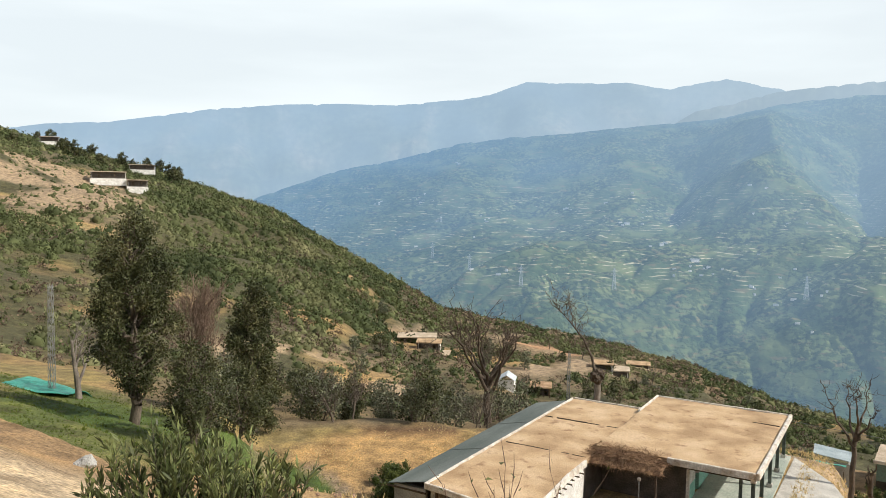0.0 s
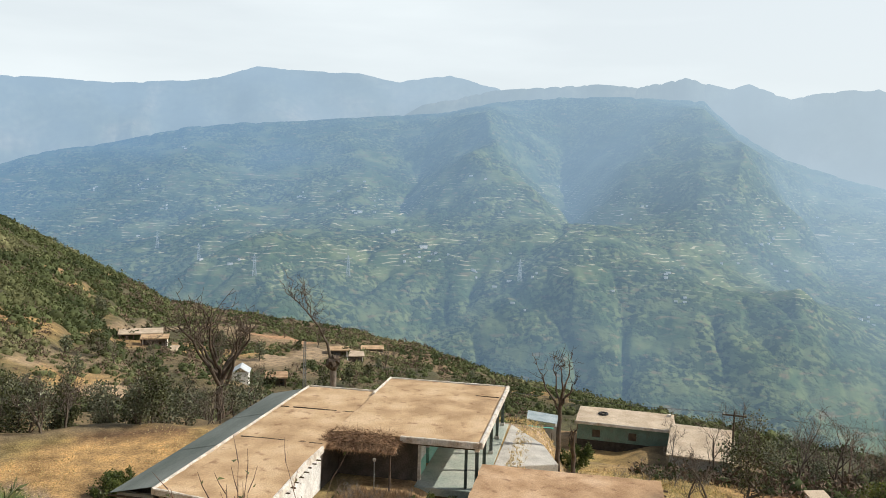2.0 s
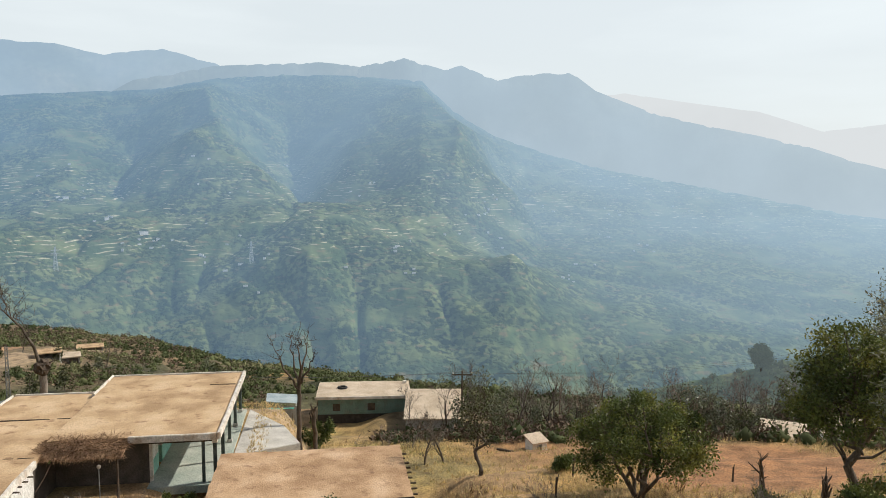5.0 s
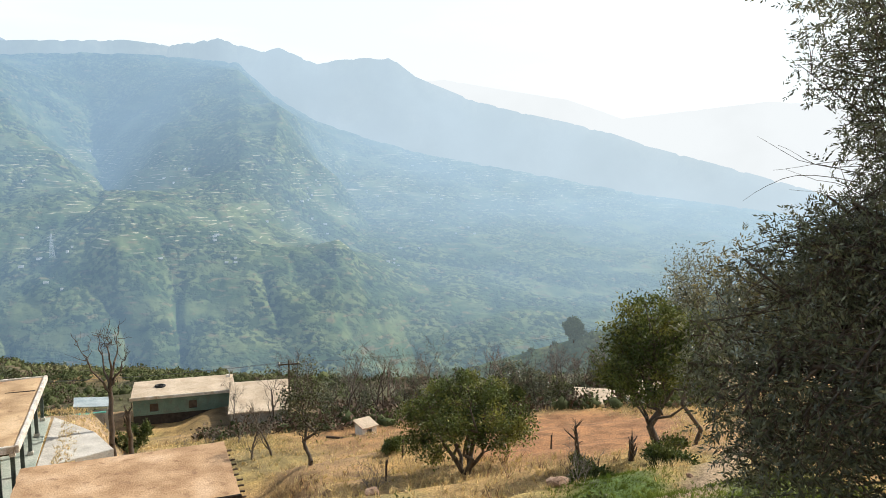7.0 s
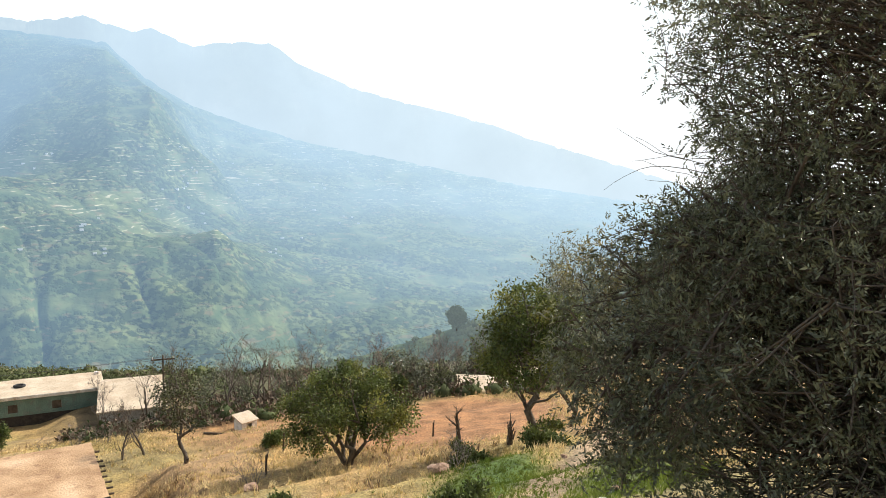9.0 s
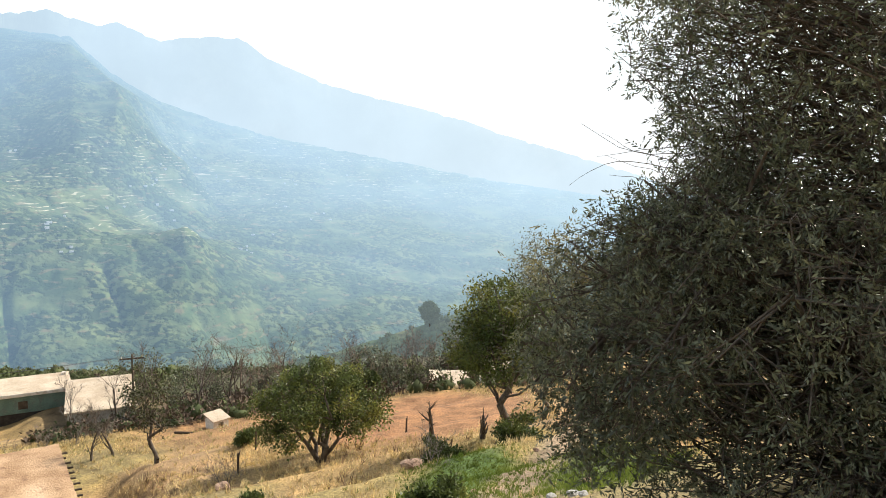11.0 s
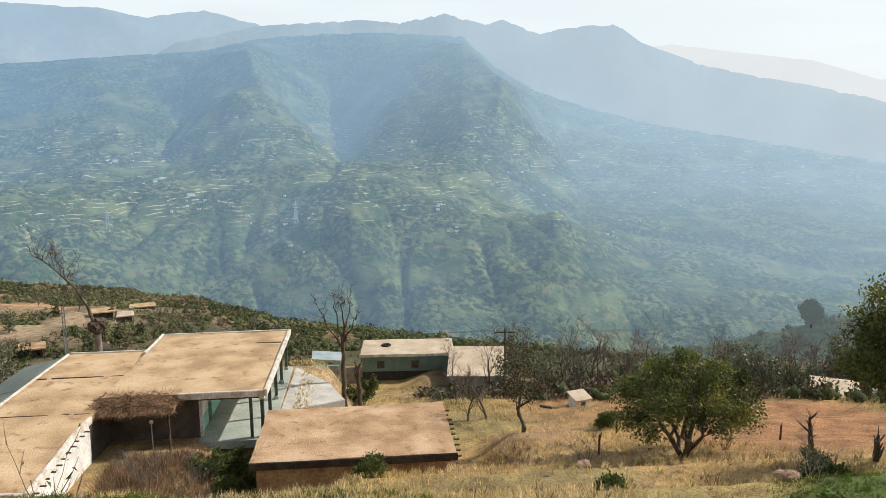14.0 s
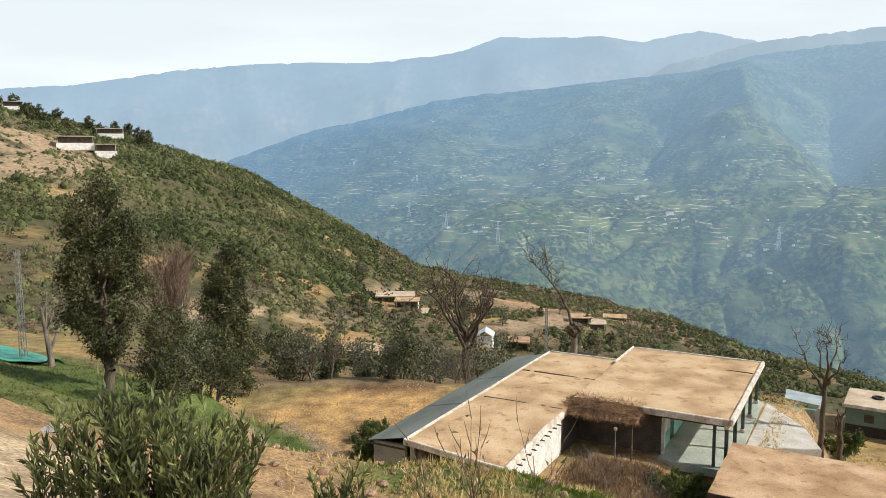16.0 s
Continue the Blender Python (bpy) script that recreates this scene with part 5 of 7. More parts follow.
    keep = (np.hypot(x - 45, y - 67) > 7.5) & (np.hypot(x - 47, y - 58) > 6) & (np.hypot(x - 36, y - 70) > 6) & (np.hypot(x - 64, y - 28) > 5.5)
    x, y = x[keep], y[keep]
    dry = rng.uniform(0, 1, len(x)) < 0.6
    scatter("edge_brush", "dense leafless brown brush beyond the dry field", "bushes", thin, x[dry], y[dry], rng.uniform(0.9, 2.2, dry.sum()), DRY_SCRUB, rng)
    scatter("edge_scrub", "dark olive scrub beyond the dry field", "bushes", full, x[~dry], y[~dry], rng.uniform(0.8, 2.0, (~dry).sum()), SCRUB_LEAF, rng)
    n = 2600
    x, y = rng.uniform(-195, -75, n), rng.uniform(165, 340, n)
    keep = rng.uniform(0, 1, n) < 0.8 * blob(x, y, -128, 250, -27, 78, 28, 0.3) * (1 - lane(x, y, ((-166, 212), (-137, 226), (-118, 246), (-128, 272), (-153, 298)), 4.5))
    scatter("slip_scrub", "small dark bushes dotted over the bare eroded slope", "bushes", small, x[keep], y[keep], rng.uniform(0.5, 1.5, keep.sum()), SCRUB_LEAF, rng)
    k = rng.integers(0, 60 * 300, 2600)
    # spur leaves emit a little painted haze too
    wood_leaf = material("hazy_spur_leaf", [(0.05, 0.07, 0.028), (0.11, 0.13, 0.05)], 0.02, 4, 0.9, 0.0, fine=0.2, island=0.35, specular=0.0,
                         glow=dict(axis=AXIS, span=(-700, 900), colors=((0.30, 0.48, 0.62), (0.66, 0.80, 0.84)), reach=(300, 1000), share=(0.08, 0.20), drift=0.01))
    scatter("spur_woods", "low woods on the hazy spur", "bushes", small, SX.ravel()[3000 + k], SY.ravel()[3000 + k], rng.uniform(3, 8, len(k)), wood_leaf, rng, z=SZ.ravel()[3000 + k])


hillside_scrub()


def blade_template(rng, blades, height, width, lean, curl=0.5):
    """A tuft of upright blades, each a narrow diamond."""
    at = np.concatenate([rng.normal(size=(blades, 2)) * 0.12, np.zeros((blades, 1))], 1)
    way = np.concatenate([rng.normal(size=(blades, 2)) * lean, np.ones((blades, 1))], 1)
    return leaves(at, way, height * rng.uniform(0.5, 1.1, blades), width, rng)


def grasses():
    rng = np.random.default_rng(9)
    tufts = [blade_template(rng, 6, 1.0, 0.075, 0.4) for _ in range(5)]
    n = 54000
    b, r = rng.uniform(14, 84, n), np.sqrt(rng.uniform(14 ** 2, 66 ** 2, n))
    x, y = r * np.sin(np.radians(b)), r * np.cos(np.radians(b))
    u, v = x * BU[0] + y * BU[1], x * BV[0] + y * BV[1]
    house = ((u > 34) & (u < 46) & (v > -7) & (v < 6)) | ((u > 32) & (u < 58) & (v > -21) & (v < -5))
    green = np.maximum(blob(x, y, 19, 8.6, 68, 7.5, 2.0), blob(x, y, 17.5, 4.3, 72, 6, 1.9))
    bare = np.maximum(np.maximum(blob(x, y, 43, 22, 68, 12, 6.5, 0.2), 0.85 * blob(x, y, 42, 38, 50, 8, 6, 0.4)), lane(x, y, ((9, 4.2), (15, 6.0), (20, 6.8), (26, 7.9), (33, 9)), 0.9))
    keep = (rng.uniform(0, 1, n) < (1 - green) * (1 - bare) * (0.25 + 0.9 * smooth(-0.1, 0.06, fbm(x / 5, y / 5, 3, 51)))) & ~house
    scatter("dry_grass", "tufts of dry straw-coloured grass on the field", "grass", tufts, x[keep], y[keep], rng.uniform(0.14, 0.42, keep.sum()), STRAW, rng)
    weed = keep & (rng.uniform(0, 1, n) < 0.12 * smooth(-0.02, 0.12, fbm(x / 8, y / 8, 3, 57)))
    scatter("dry_weeds", "brown withered weeds among the grass", "weeds", tufts, x[weed] + 0.2, y[weed], rng.uniform(0.25, 0.6, weed.sum()), WEED, rng)
    fresh = keep & (rng.uniform(0, 1, n) < 0.2 * smooth(0.06, 0.14, fbm(x / 9, y / 9, 4, 23)))
    scatter("green_weeds", "low green weeds among the dry grass", "weeds", tufts, x[fresh] + 0.1, y[fresh] + 0.1, rng.uniform(0.12, 0.3, fresh.sum()), FRESH, rng, 0.8)
    n = 2600
    x, y = rng.uniform(-15, 3, n), rng.uniform(44, 57, n)
    keep = rng.uniform(0, 1, n) < blob(x, y, -4.5, 50.5, 40, 10, 4.5, 0.2) * smooth(-0.1, 0.1, fbm(x / 2, y / 2, 3, 81))
    scatter("stubble", "short straw stubble on the flat field", "grass", tufts, x[keep], y[keep], rng.uniform(0.08, 0.24, keep.sum()), STRAW, rng)
    n = 900
    x, y = rng.uniform(7.6, 15.5, n), rng.uniform(35.5, 41.5, n)
    u, v = x * BU[0] + y * BU[1], x * BV[0] + y * BV[1]
    keep = (v > -13.6) & (u < 41.5)
    shaggy = [blade_template(rng, 16, 0.8, 0.03, 0.9) for _ in range(5)]
    scatter("yard_weeds", "tangled brown withered weeds in the farm yard", "weeds", shaggy, x[keep], y[keep], rng.uniform(0.5, 1.2, keep.sum()), WEED, rng)
    n = 5000
    b, r = rng.uniform(-13, 36, n), rng.uniform(16, 22.5, n)
    x, y = r * np.sin(np.radians(b)), r * np.cos(np.radians(b))
    keep = (fbm(x / 3, y / 3, 3, 77) > 0.0) & (b > -2)
    rest = ~keep & ((b > -1) | (rng.uniform(0, 1, n) < 0.12))
    scatter("bank_weeds", "low green weeds on the bank above the farm", "weeds", tufts, x[keep], y[keep], rng.uniform(0.12, 0.34, keep.sum()), FRESH, rng, 0.9)
    scatter("bank_grass", "dry grass on the bank above the farm", "grass", tufts, x[rest], y[rest], rng.uniform(0.12, 0.32, rest.sum()), STRAW, rng)
    n = 16000
    x = np.concatenate([rng.uniform(10, 28, n), rng.uniform(-31, -4, n), rng.uniform(-2.5, 16, n)])
    y = np.concatenate([rng.uniform(2, 13, n), rng.uniform(20, 56, n), rng.uniform(12, 27, n)])
    g = np.maximum.reduce([blob(x, y, 19, 8.6, 68, 7.5, 2.0), blob(x, y, 17.5, 4.3, 72, 6, 1.9), blob(x, y, -15.5, 38, -19, 16, 6.5, 0.15), blob(x, y, -24.5, 45, -29, 17, 8, 0.2), blob(x, y, -7.2, 33, -12, 10, 2.6, 0.2), 0.6 * blob(x, y, 8.5, 19, 45, 7, 2.2, 0.5), blob(x, y, -8.6, 44.2, -38, 5.5, 2.3, 0.2), blob(x, y, 2.8, 19.4, 78, 4.6, 1.7, 0.3)])
    keep = rng.uniform(0, 1, len(x)) < g * 0.75
    scatter("green_crop", "low fresh green crop in rows on the terraces", "crop", tufts, x[keep], y[keep], rng.uniform(0.10, 0.26, keep.sum()), FRESH, rng, 0.8)


grasses()


# ---- the farm ----
RIM = material("lime_washed_rim", [(0.54, 0.50, 0.43), (0.74, 0.70, 0.64)], 1.3, 6, 0.85, 0.25, fine=10.0, dirt=((0.40, 0.29, 0.19), 1.7, (0.5, 0.7), 0.7))
TAR = material("dark_joint", [(0.05, 0.035, 0.025), (0.10, 0.07, 0.05)], 2.0, 5, 0.9, 0.3, fine=12.0)
POST_PAINT = material("dark_green_post_paint", [(0.055, 0.075, 0.065), (0.11, 0.13, 0.115)], 2.0, 5, 0.6, 0.1, fine=14.0)
MINT = material("mint_green_dado", [(0.22, 0.50, 0.40), (0.32, 0.60, 0.50)], 1.5, 5, 0.7, 0.1, fine=12.0)
# near-black timber with the shade of openings and eaves put into its colour
SHADE = material("shade_dark_timber", [(0.03, 0.024, 0.02), (0.06, 0.05, 0.04)], 2.0, 5, 0.9, 0.2, fine=12.0)
PALE_ROOF = material("pale_cement_roof", [(0.44, 0.35, 0.25), (0.60, 0.50, 0.38)], 0.6, 7, 0.9, 0.2, fine=9.0, dirt=((0.40, 0.30, 0.21), 1.0, (0.55, 0.72), 0.6))
RUBBER = material("black_rubber", [(0.015, 0.015, 0.015), (0.03, 0.03, 0.03)], 3.0, 4, 0.7, 0.1, fine=20.0)
STONE = material("brown_field_stone", [(0.22, 0.135, 0.088), (0.40, 0.27, 0.19)], 2.5, 6, 0.9, 0.5, fine=14.0)
WHITE_STONE = material("pale_grey_stone", [(0.34, 0.33, 0.30), (0.52, 0.51, 0.48)], 2.5, 6, 0.9, 0.5, fine=14.0)
TIN = material("dull_bluish_tin", [(0.26, 0.32, 0.34), (0.40, 0.46, 0.47)], 0.9, 5, 0.6, 0.1, fine=10.0, metal=0.1)
TARP = material("teal_tarpaulin", [(0.03, 0.24, 0.18), (0.07, 0.36, 0.28)], 1.5, 5, 0.5, 0.2, fine=5.0)
STEEL = material("galvanised_lattice_steel", [(0.22, 0.22, 0.21), (0.34, 0.34, 0.33)], 2.0, 4, 0.6, 0.0, fine=10.0, metal=0.4)
WIRE = material("power_cable", [(0.10, 0.10, 0.10), (0.14, 0.14, 0.14)], 2.0, 3, 0.6, 0.0, fine=10.0)


# near-black plaster: shade under roofs and thatch is put into the colour
SHADE_PLASTER = material("shade_darkened_plaster", [(0.07, 0.06, 0.05), (0.12, 0.10, 0.085)], 1.2, 6, 0.95, 0.2, fine=10.0)


def slab(x0, x1, y0, y1, z0, z1, sag=0.05, seed=1, nx=24, ny=48, tilt=0.0):
    """A flat roof slab with uneven earth on top and softly worn edges."""
    bm = bmesh.new()
    bmesh.ops.create_grid(bm, x_segments=nx, y_segments=ny, size=0.5)
    top = list(bm.verts)
    for v in top:
        x, y = x0 + (v.co.x + 0.5) * (x1 - x0), y0 + (v.co.y + 0.5) * (y1 - y0)
        edge = min(x - x0, x1 - x, y - y0, y1 - y)
        n = noise.fractal(Vector((x * 0.35 + seed, y * 0.35, 0)), 1.0, 2.0, 4)
        ragged = noise.noise(Vector((x * 1.3, y * 1.3, seed))) * 0.05 if edge < 0.01 else 0
        v.co = Vector((x + ragged, y + ragged, z1 + sag * n - (0.03 if edge < 0.01 else 0) + tilt * (y - y0) / (y1 - y0)))
    side = bmesh.ops.extrude_face_region(bm, geom=list(bm.faces))
    for g in side["geom"]:
        if isinstance(g, bmesh.types.BMVert):
            g.co.z = z0 + tilt * (g.co.y - y0) / (y1 - y0)
    bmesh.ops.recalc_face_normals(bm, faces=bm.faces)
    return bm


def merge(*bms):
    out = bmesh.new()
    for b in bms:
        me = bpy.data.meshes.new("piece")
        b.to_mesh(me)
        b.free()
        out.from_mesh(me)
        bpy.data.meshes.remove(me)
    return out


def rod(p, q, r0, r1=None, sides=8):
    v, f = tubes([(*p, *q, r0, r0 if r1 is None else r1)], sides)
    bm = bmesh.new()
    vs = [bm.verts.new(c) for c in v]
    for face in f:
        bm.faces.new([vs[i] for i in face])
    bm.faces.new(vs[:sides][::-1])
    bm.faces.new(vs[sides:])
    bmesh.ops.recalc_face_normals(bm, faces=bm.faces)
    return bm


def wall_with_holes(x0, x1, y, thick, z0, z1, holes):
    """A wall along x at depth y..y+thick with rectangular openings (xa, xb, za, zb)."""
    xs = sorted({x0, x1, *[h[0] for h in holes], *[h[1] for h in holes]})
    zs = sorted({z0, z1, *[h[2] for h in holes], *[h[3] for h in holes]})
    pieces = []
    for a, b in zip(xs[:-1], xs[1:]):
        for c, d in zip(zs[:-1], zs[1:]):
            mx, mz = (a + b) / 2, (c + d) / 2
            if not any(h[0] < mx < h[1] and h[2] < mz < h[3] for h in holes):
                pieces.append(box(a, b, y, y + thick, c, d))
    bm = merge(*pieces)
    bmesh.ops.remove_doubles(bm, verts=bm.verts, dist=0.001)
    return bm


def turned(bm, m):
    bm.transform(m)
    return bm


def farmhouse():
    h = thing("farmhouse", farm_pose(43, -17.6, 0), "long flat-roofed farmhouse with packed-earth roof and whitewashed side", "house")
    def dipped(bm):
        for v in bm.verts:
            v.co.z -= 0.42 * min(1, max(0, (v.co.x + 2.9) / 5.6)) * min(1, max(0, (-v.co.y - 4.5) / 5.5))
        return bm
    part("roof", dipped(slab(-2.85, 2.75, -10.0, 10.5, 2.45, 2.74, 0.05, 3)), MUD_ROOF, h)
    part("roof_rim", box(-3.0, -2.86, -10.15, 10.55, 2.46, 2.80, 0.03, 0.025, 5), RIM, h, "whitish lime-washed rim")
    part("roof_rim", dipped(box(2.76, 2.94, -10.15, -2.2, 2.44, 2.83, 0.04, 0.03, 5, 4)), RIM, h, "whitish lime-washed rim")
    part("roof_rim", dipped(box(-2.84, 2.74, -10.2, -10.02, 2.46, 2.78, 0.03, 0.025, 5, 7)), RIM, h, "whitish lime-washed rim")
    part("roof_rim", box(-2.83, 2.73, 10.51, 10.68, 2.44, 2.80, 0.03, 0.02, 3, 9), RIM, h, "whitish lime-washed rim")
    for y, x0, x1 in ((5.0, -1.9, 1.2), (5.02, 1.6, 2.5), (-1.6, -2.5, 1.6), (-1.62, 1.8, 2.6), (5.0, -2.75, -2.2)):
        part("roof_joint", box(x0, x1, y - 0.045, y + 0.045, 2.70, 2.775, 0.01, 0.03, 4, 11), TAR, h, "dark crack across the roof")
    # walls: whitewashed side with a row of small vents, front coloured shade-dark with an open doorway
    side = wall_with_holes(-9.8, -2.0, 0, 0.28, -0.4, 2.06, [(-9.2 + 1.35 * k, -9.06 + 1.35 * k, 1.62 + 0.04 * (k % 3), 1.73 + 0.04 * (k % 3)) for k in range(5)])
    part("wall", box(2.42, 2.66, -4.6, -2.02, 2.065, 2.44), WHITEWASH, h)
    part("wall", turned(side, Matrix(((0, -1, 0, 2.68), (1, 0, 0, 0), (0, 0, 1, 0), (0, 0, 0, 1)))), WHITEWASH, h, "whitewashed wall with small vents")
    for k in range(11):
        y = -9.2 + 0.62 * k
        z = 2.30 - 0.42 * min(1, max(0, (-y - 4.5) / 5.5))
        part("beam_end", rod((2.5, y, z), (3.02 + 0.06 * math.sin(k * 2.1), y, z - 0.02), 0.045, 0.04, 6), DARK_WOOD, h)
    # shade of the yard corner is in this wall's colour
    part("wall", box(2.4, 2.68, -1.98, 10.3, -0.4, 2.44), SHADE_PLASTER, h, "mud wall coloured dark for shade")
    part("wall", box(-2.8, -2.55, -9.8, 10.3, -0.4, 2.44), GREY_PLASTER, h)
    part("wall", wall_with_holes(-2.54, 2.39, -8.7, 0.28, -0.4, 2.30, [(-1.9, -1.0, -0.2, 1.75), (0.2, 1.3, 0.9, 1.7)]), SHADE_PLASTER, h, "recessed front wall coloured dark for shade")
    for x in (-2.62, -0.7):
        part("post", box(x, x + 0.16, -9.75, -9.6, -0.4, 2.3, 0.015), DARK_WOOD, h)
    part("wall", box(-2.54, 2.39, 10.05, 10.3, -0.4, 2.44), GREY_PLASTER, h)
    part("wall", box(-2.54, 2.39, -6.0, -5.8, -0.4, 2.44), GREY_PLASTER, h)
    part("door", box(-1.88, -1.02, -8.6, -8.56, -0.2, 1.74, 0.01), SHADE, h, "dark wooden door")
    part("lintel", box(-2.05, -0.85, -8.74, -8.4, 1.755, 1.86, 0.01), DARK_WOOD, h)
    return h


def lean_to():
    h = thing("lean_to_shed", farm_pose(43, -21.9, 0), "long lean-to shed with dark ribbed metal roof", "shed")
    x0, x1, y0, y1 = -1.25, 1.22, -9.8, 9.6
    n = 68
    for k in range(3):  # three runs of ribbed sheet
        a, b = y0 + (y1 - y0) * k / 3, y0 + (y1 - y0) * (k + 1) / 3 + 0.12
        bm = bmesh.new()
        rows = []
        for i in range(n + 1):
            y = a + (b - a) * i / n
            rib = 0.035 * (0.5 + 0.5 * math.cos(i * math.pi))
            rows.append([bm.verts.new((x, y, 2.12 + 0.56 * (x - x0) / (x1 - x0) + rib + 0.006 * k + dz)) for x in (x0, (x0 + x1) / 2, x1) for dz in (0, -0.02)])
        for i in range(n):
            p, q = rows[i], rows[i + 1]
            for j in (0, 2):
                bm.faces.new((p[j], p[j + 2], q[j + 2], q[j]))
                bm.faces.new((p[j + 1], q[j + 1], q[j + 3], p[j + 3]))
            bm.faces.new((p[0], q[0], q[1], p[1]))
            bm.faces.new((p[4], p[5], q[5], q[4]))
        part("roof_sheet", bm, DARK_METAL, h, "weathered dark grey ribbed sheet")
    part("wall", box(x0 + 0.25, 1.0, y0 + 0.3, y0 + 0.52, -0.5, 2.12), GREY_PLASTER, h)
    part("wall", box(x0 + 0.25, x0 + 0.45, y0 + 0.53, y1 - 0.3, -0.5, 2.08), GREY_PLASTER, h)
    part("wall", box(x0 + 0.25, 1.0, y1 - 0.29, y1 - 0.1, -0.5, 2.12), GREY_PLASTER, h)
    part("rafter", box(x0 - 0.05, 1.15, y0 + 0.02, y0 + 0.1, 1.98, 2.06), DARK_WOOD, h)
    return h


def veranda_house():
    h = thing("veranda_house", farm_pose(50, -10.5, 0), "flat-roofed house with packed-earth roof over a deep pillared veranda", "house")
    part("roof", slab(-4.5, 4.45, -6.65, 6.85, 2.72, 2.98, 0.05, 8), MUD_ROOF, h)
    part("roof_rim", box(4.44, 4.66, -6.85, 7.05, 2.66, 3.06, 0.04, 0.03, 3, 3), RIM, h, "whitish lime-washed rim")
    part("roof_rim", box(-0.3, 4.43, -6.88, -6.66, 2.66, 3.04, 0.03, 0.025, 3, 5), RIM, h, "whitish lime-washed rim")
    part("roof_rim", box(-4.7, -4.52, 2.2, 7.05, 2.74, 3.05, 0.04, 0.03, 3, 6), RIM, h, "whitish lime-washed rim")
    part("roof_rim", box(-4.5, 4.43, 6.86, 7.05, 2.66, 3.02, 0.03, 0.02, 3, 6), RIM, h, "whitish lime-washed rim")
    part("roof_joint", box(2.6, 4.3, 3.6, 3.68, 2.94, 3.01, 0.01, 0.03, 3, 2), TAR, h, "dark crack across the roof")
    part("beam", box(4.15, 4.42, -6.6, 6.8, 2.50, 2.71, 0.01), RIM, h)
    part("beam", box(0.7, 4.14, -6.6, -6.36, 2.50, 2.71, 0.01), DARK_WOOD, h)
    for k in range(5):
        y = -6.45 + 3.22 * k
        p = part("pillar", merge(box(4.18, 4.38, y - 0.1, y + 0.1, 0.12, 2.5, 0.015)), POST_PAINT, h, "dark green painted pillar")
        part("pillar_base", box(4.12, 4.44, y - 0.16, y + 0.16, 0.12, 0.34, 0.02), CONCRETE, p)
        part("pillar_cap", box(4.13, 4.43, y - 0.15, y + 0.15, 2.40, 2.497, 0.015), RIM, p)
    part("pillar", box(3.55, 3.72, -6.53, -6.36, 0.12, 2.5, 0.015), POST_PAINT, h, "dark green painted pillar")
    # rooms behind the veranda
    # dark base colour carries the shade on this front
    part("wall", box(-4.4, 0.6, -5.9, -5.62, -0.3, 2.71), SHADE_PLASTER, h, "front wall coloured dark for shade")
    inner = wall_with_holes(-5.6, 6.7, 0, 0.28, 1.02, 2.71, [(-3.6, -2.6, 1.02, 2.2), (1.2, 2.2, 1.02, 2.2), (-0.6, 0.3, 1.15, 2.0)])
    spin = Matrix(((0, -1, 0, 0.6), (1, 0, 0, 0), (0, 0, 1, 0), (0, 0, 0, 1)))
    part("wall", turned(inner, spin), WHITEWASH, h, "white veranda wall")
    dado = wall_with_holes(-5.6, 6.7, -0.012, 0.28, 0.0, 1.018, [(-3.6, -2.6, 0.0, 1.018), (1.2, 2.2, 0.0, 1.018)])
    part("dado", turned(dado, spin), MINT, h, "mint green painted dado")
    for y in (-3.1, 1.7):
        d = part("door", box(0.34, 0.40, y - 0.49, y + 0.49, 0.02, 2.19, 0.01), DARK_WOOD, h, "dark wooden door")
        part("door_handle", box(0.40, 0.43, y + 0.32, y + 0.36, 0.95, 1.12, 0.008), STEEL, d)
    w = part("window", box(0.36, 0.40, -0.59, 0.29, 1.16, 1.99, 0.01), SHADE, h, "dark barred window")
    for k in range(5):
        part("window_bar", rod((0.44, -0.5 + 0.18 * k, 1.16), (0.44, -0.5 + 0.18 * k, 1.99), 0.012, sides=6), STEEL, w)
    part("corner_post", box(0.605, 0.78, -5.95, -5.75, 0.0, 2.71, 0.01), RIM, h, "white corner post")
    part("wall", box(-4.4, -4.15, -5.6, 6.7, -0.3, 2.71), MUD_WALL, h)
    part("wall", box(-4.14, 0.3, 6.45, 6.7, -0.3, 2.71), MUD_WALL, h)
    part("veranda_floor", box(0.62, 4.7, -6.9, 7.0, -0.35, 0.115, 0.02), FLOOR_GREEN, h, "worn greenish concrete floor")
    return h


FLOOR_GREEN = material("worn_green_cement", [(0.29, 0.345, 0.30), (0.42, 0.45, 0.40)], 0.7, 6, 0.85, 0.15, fine=12.0)


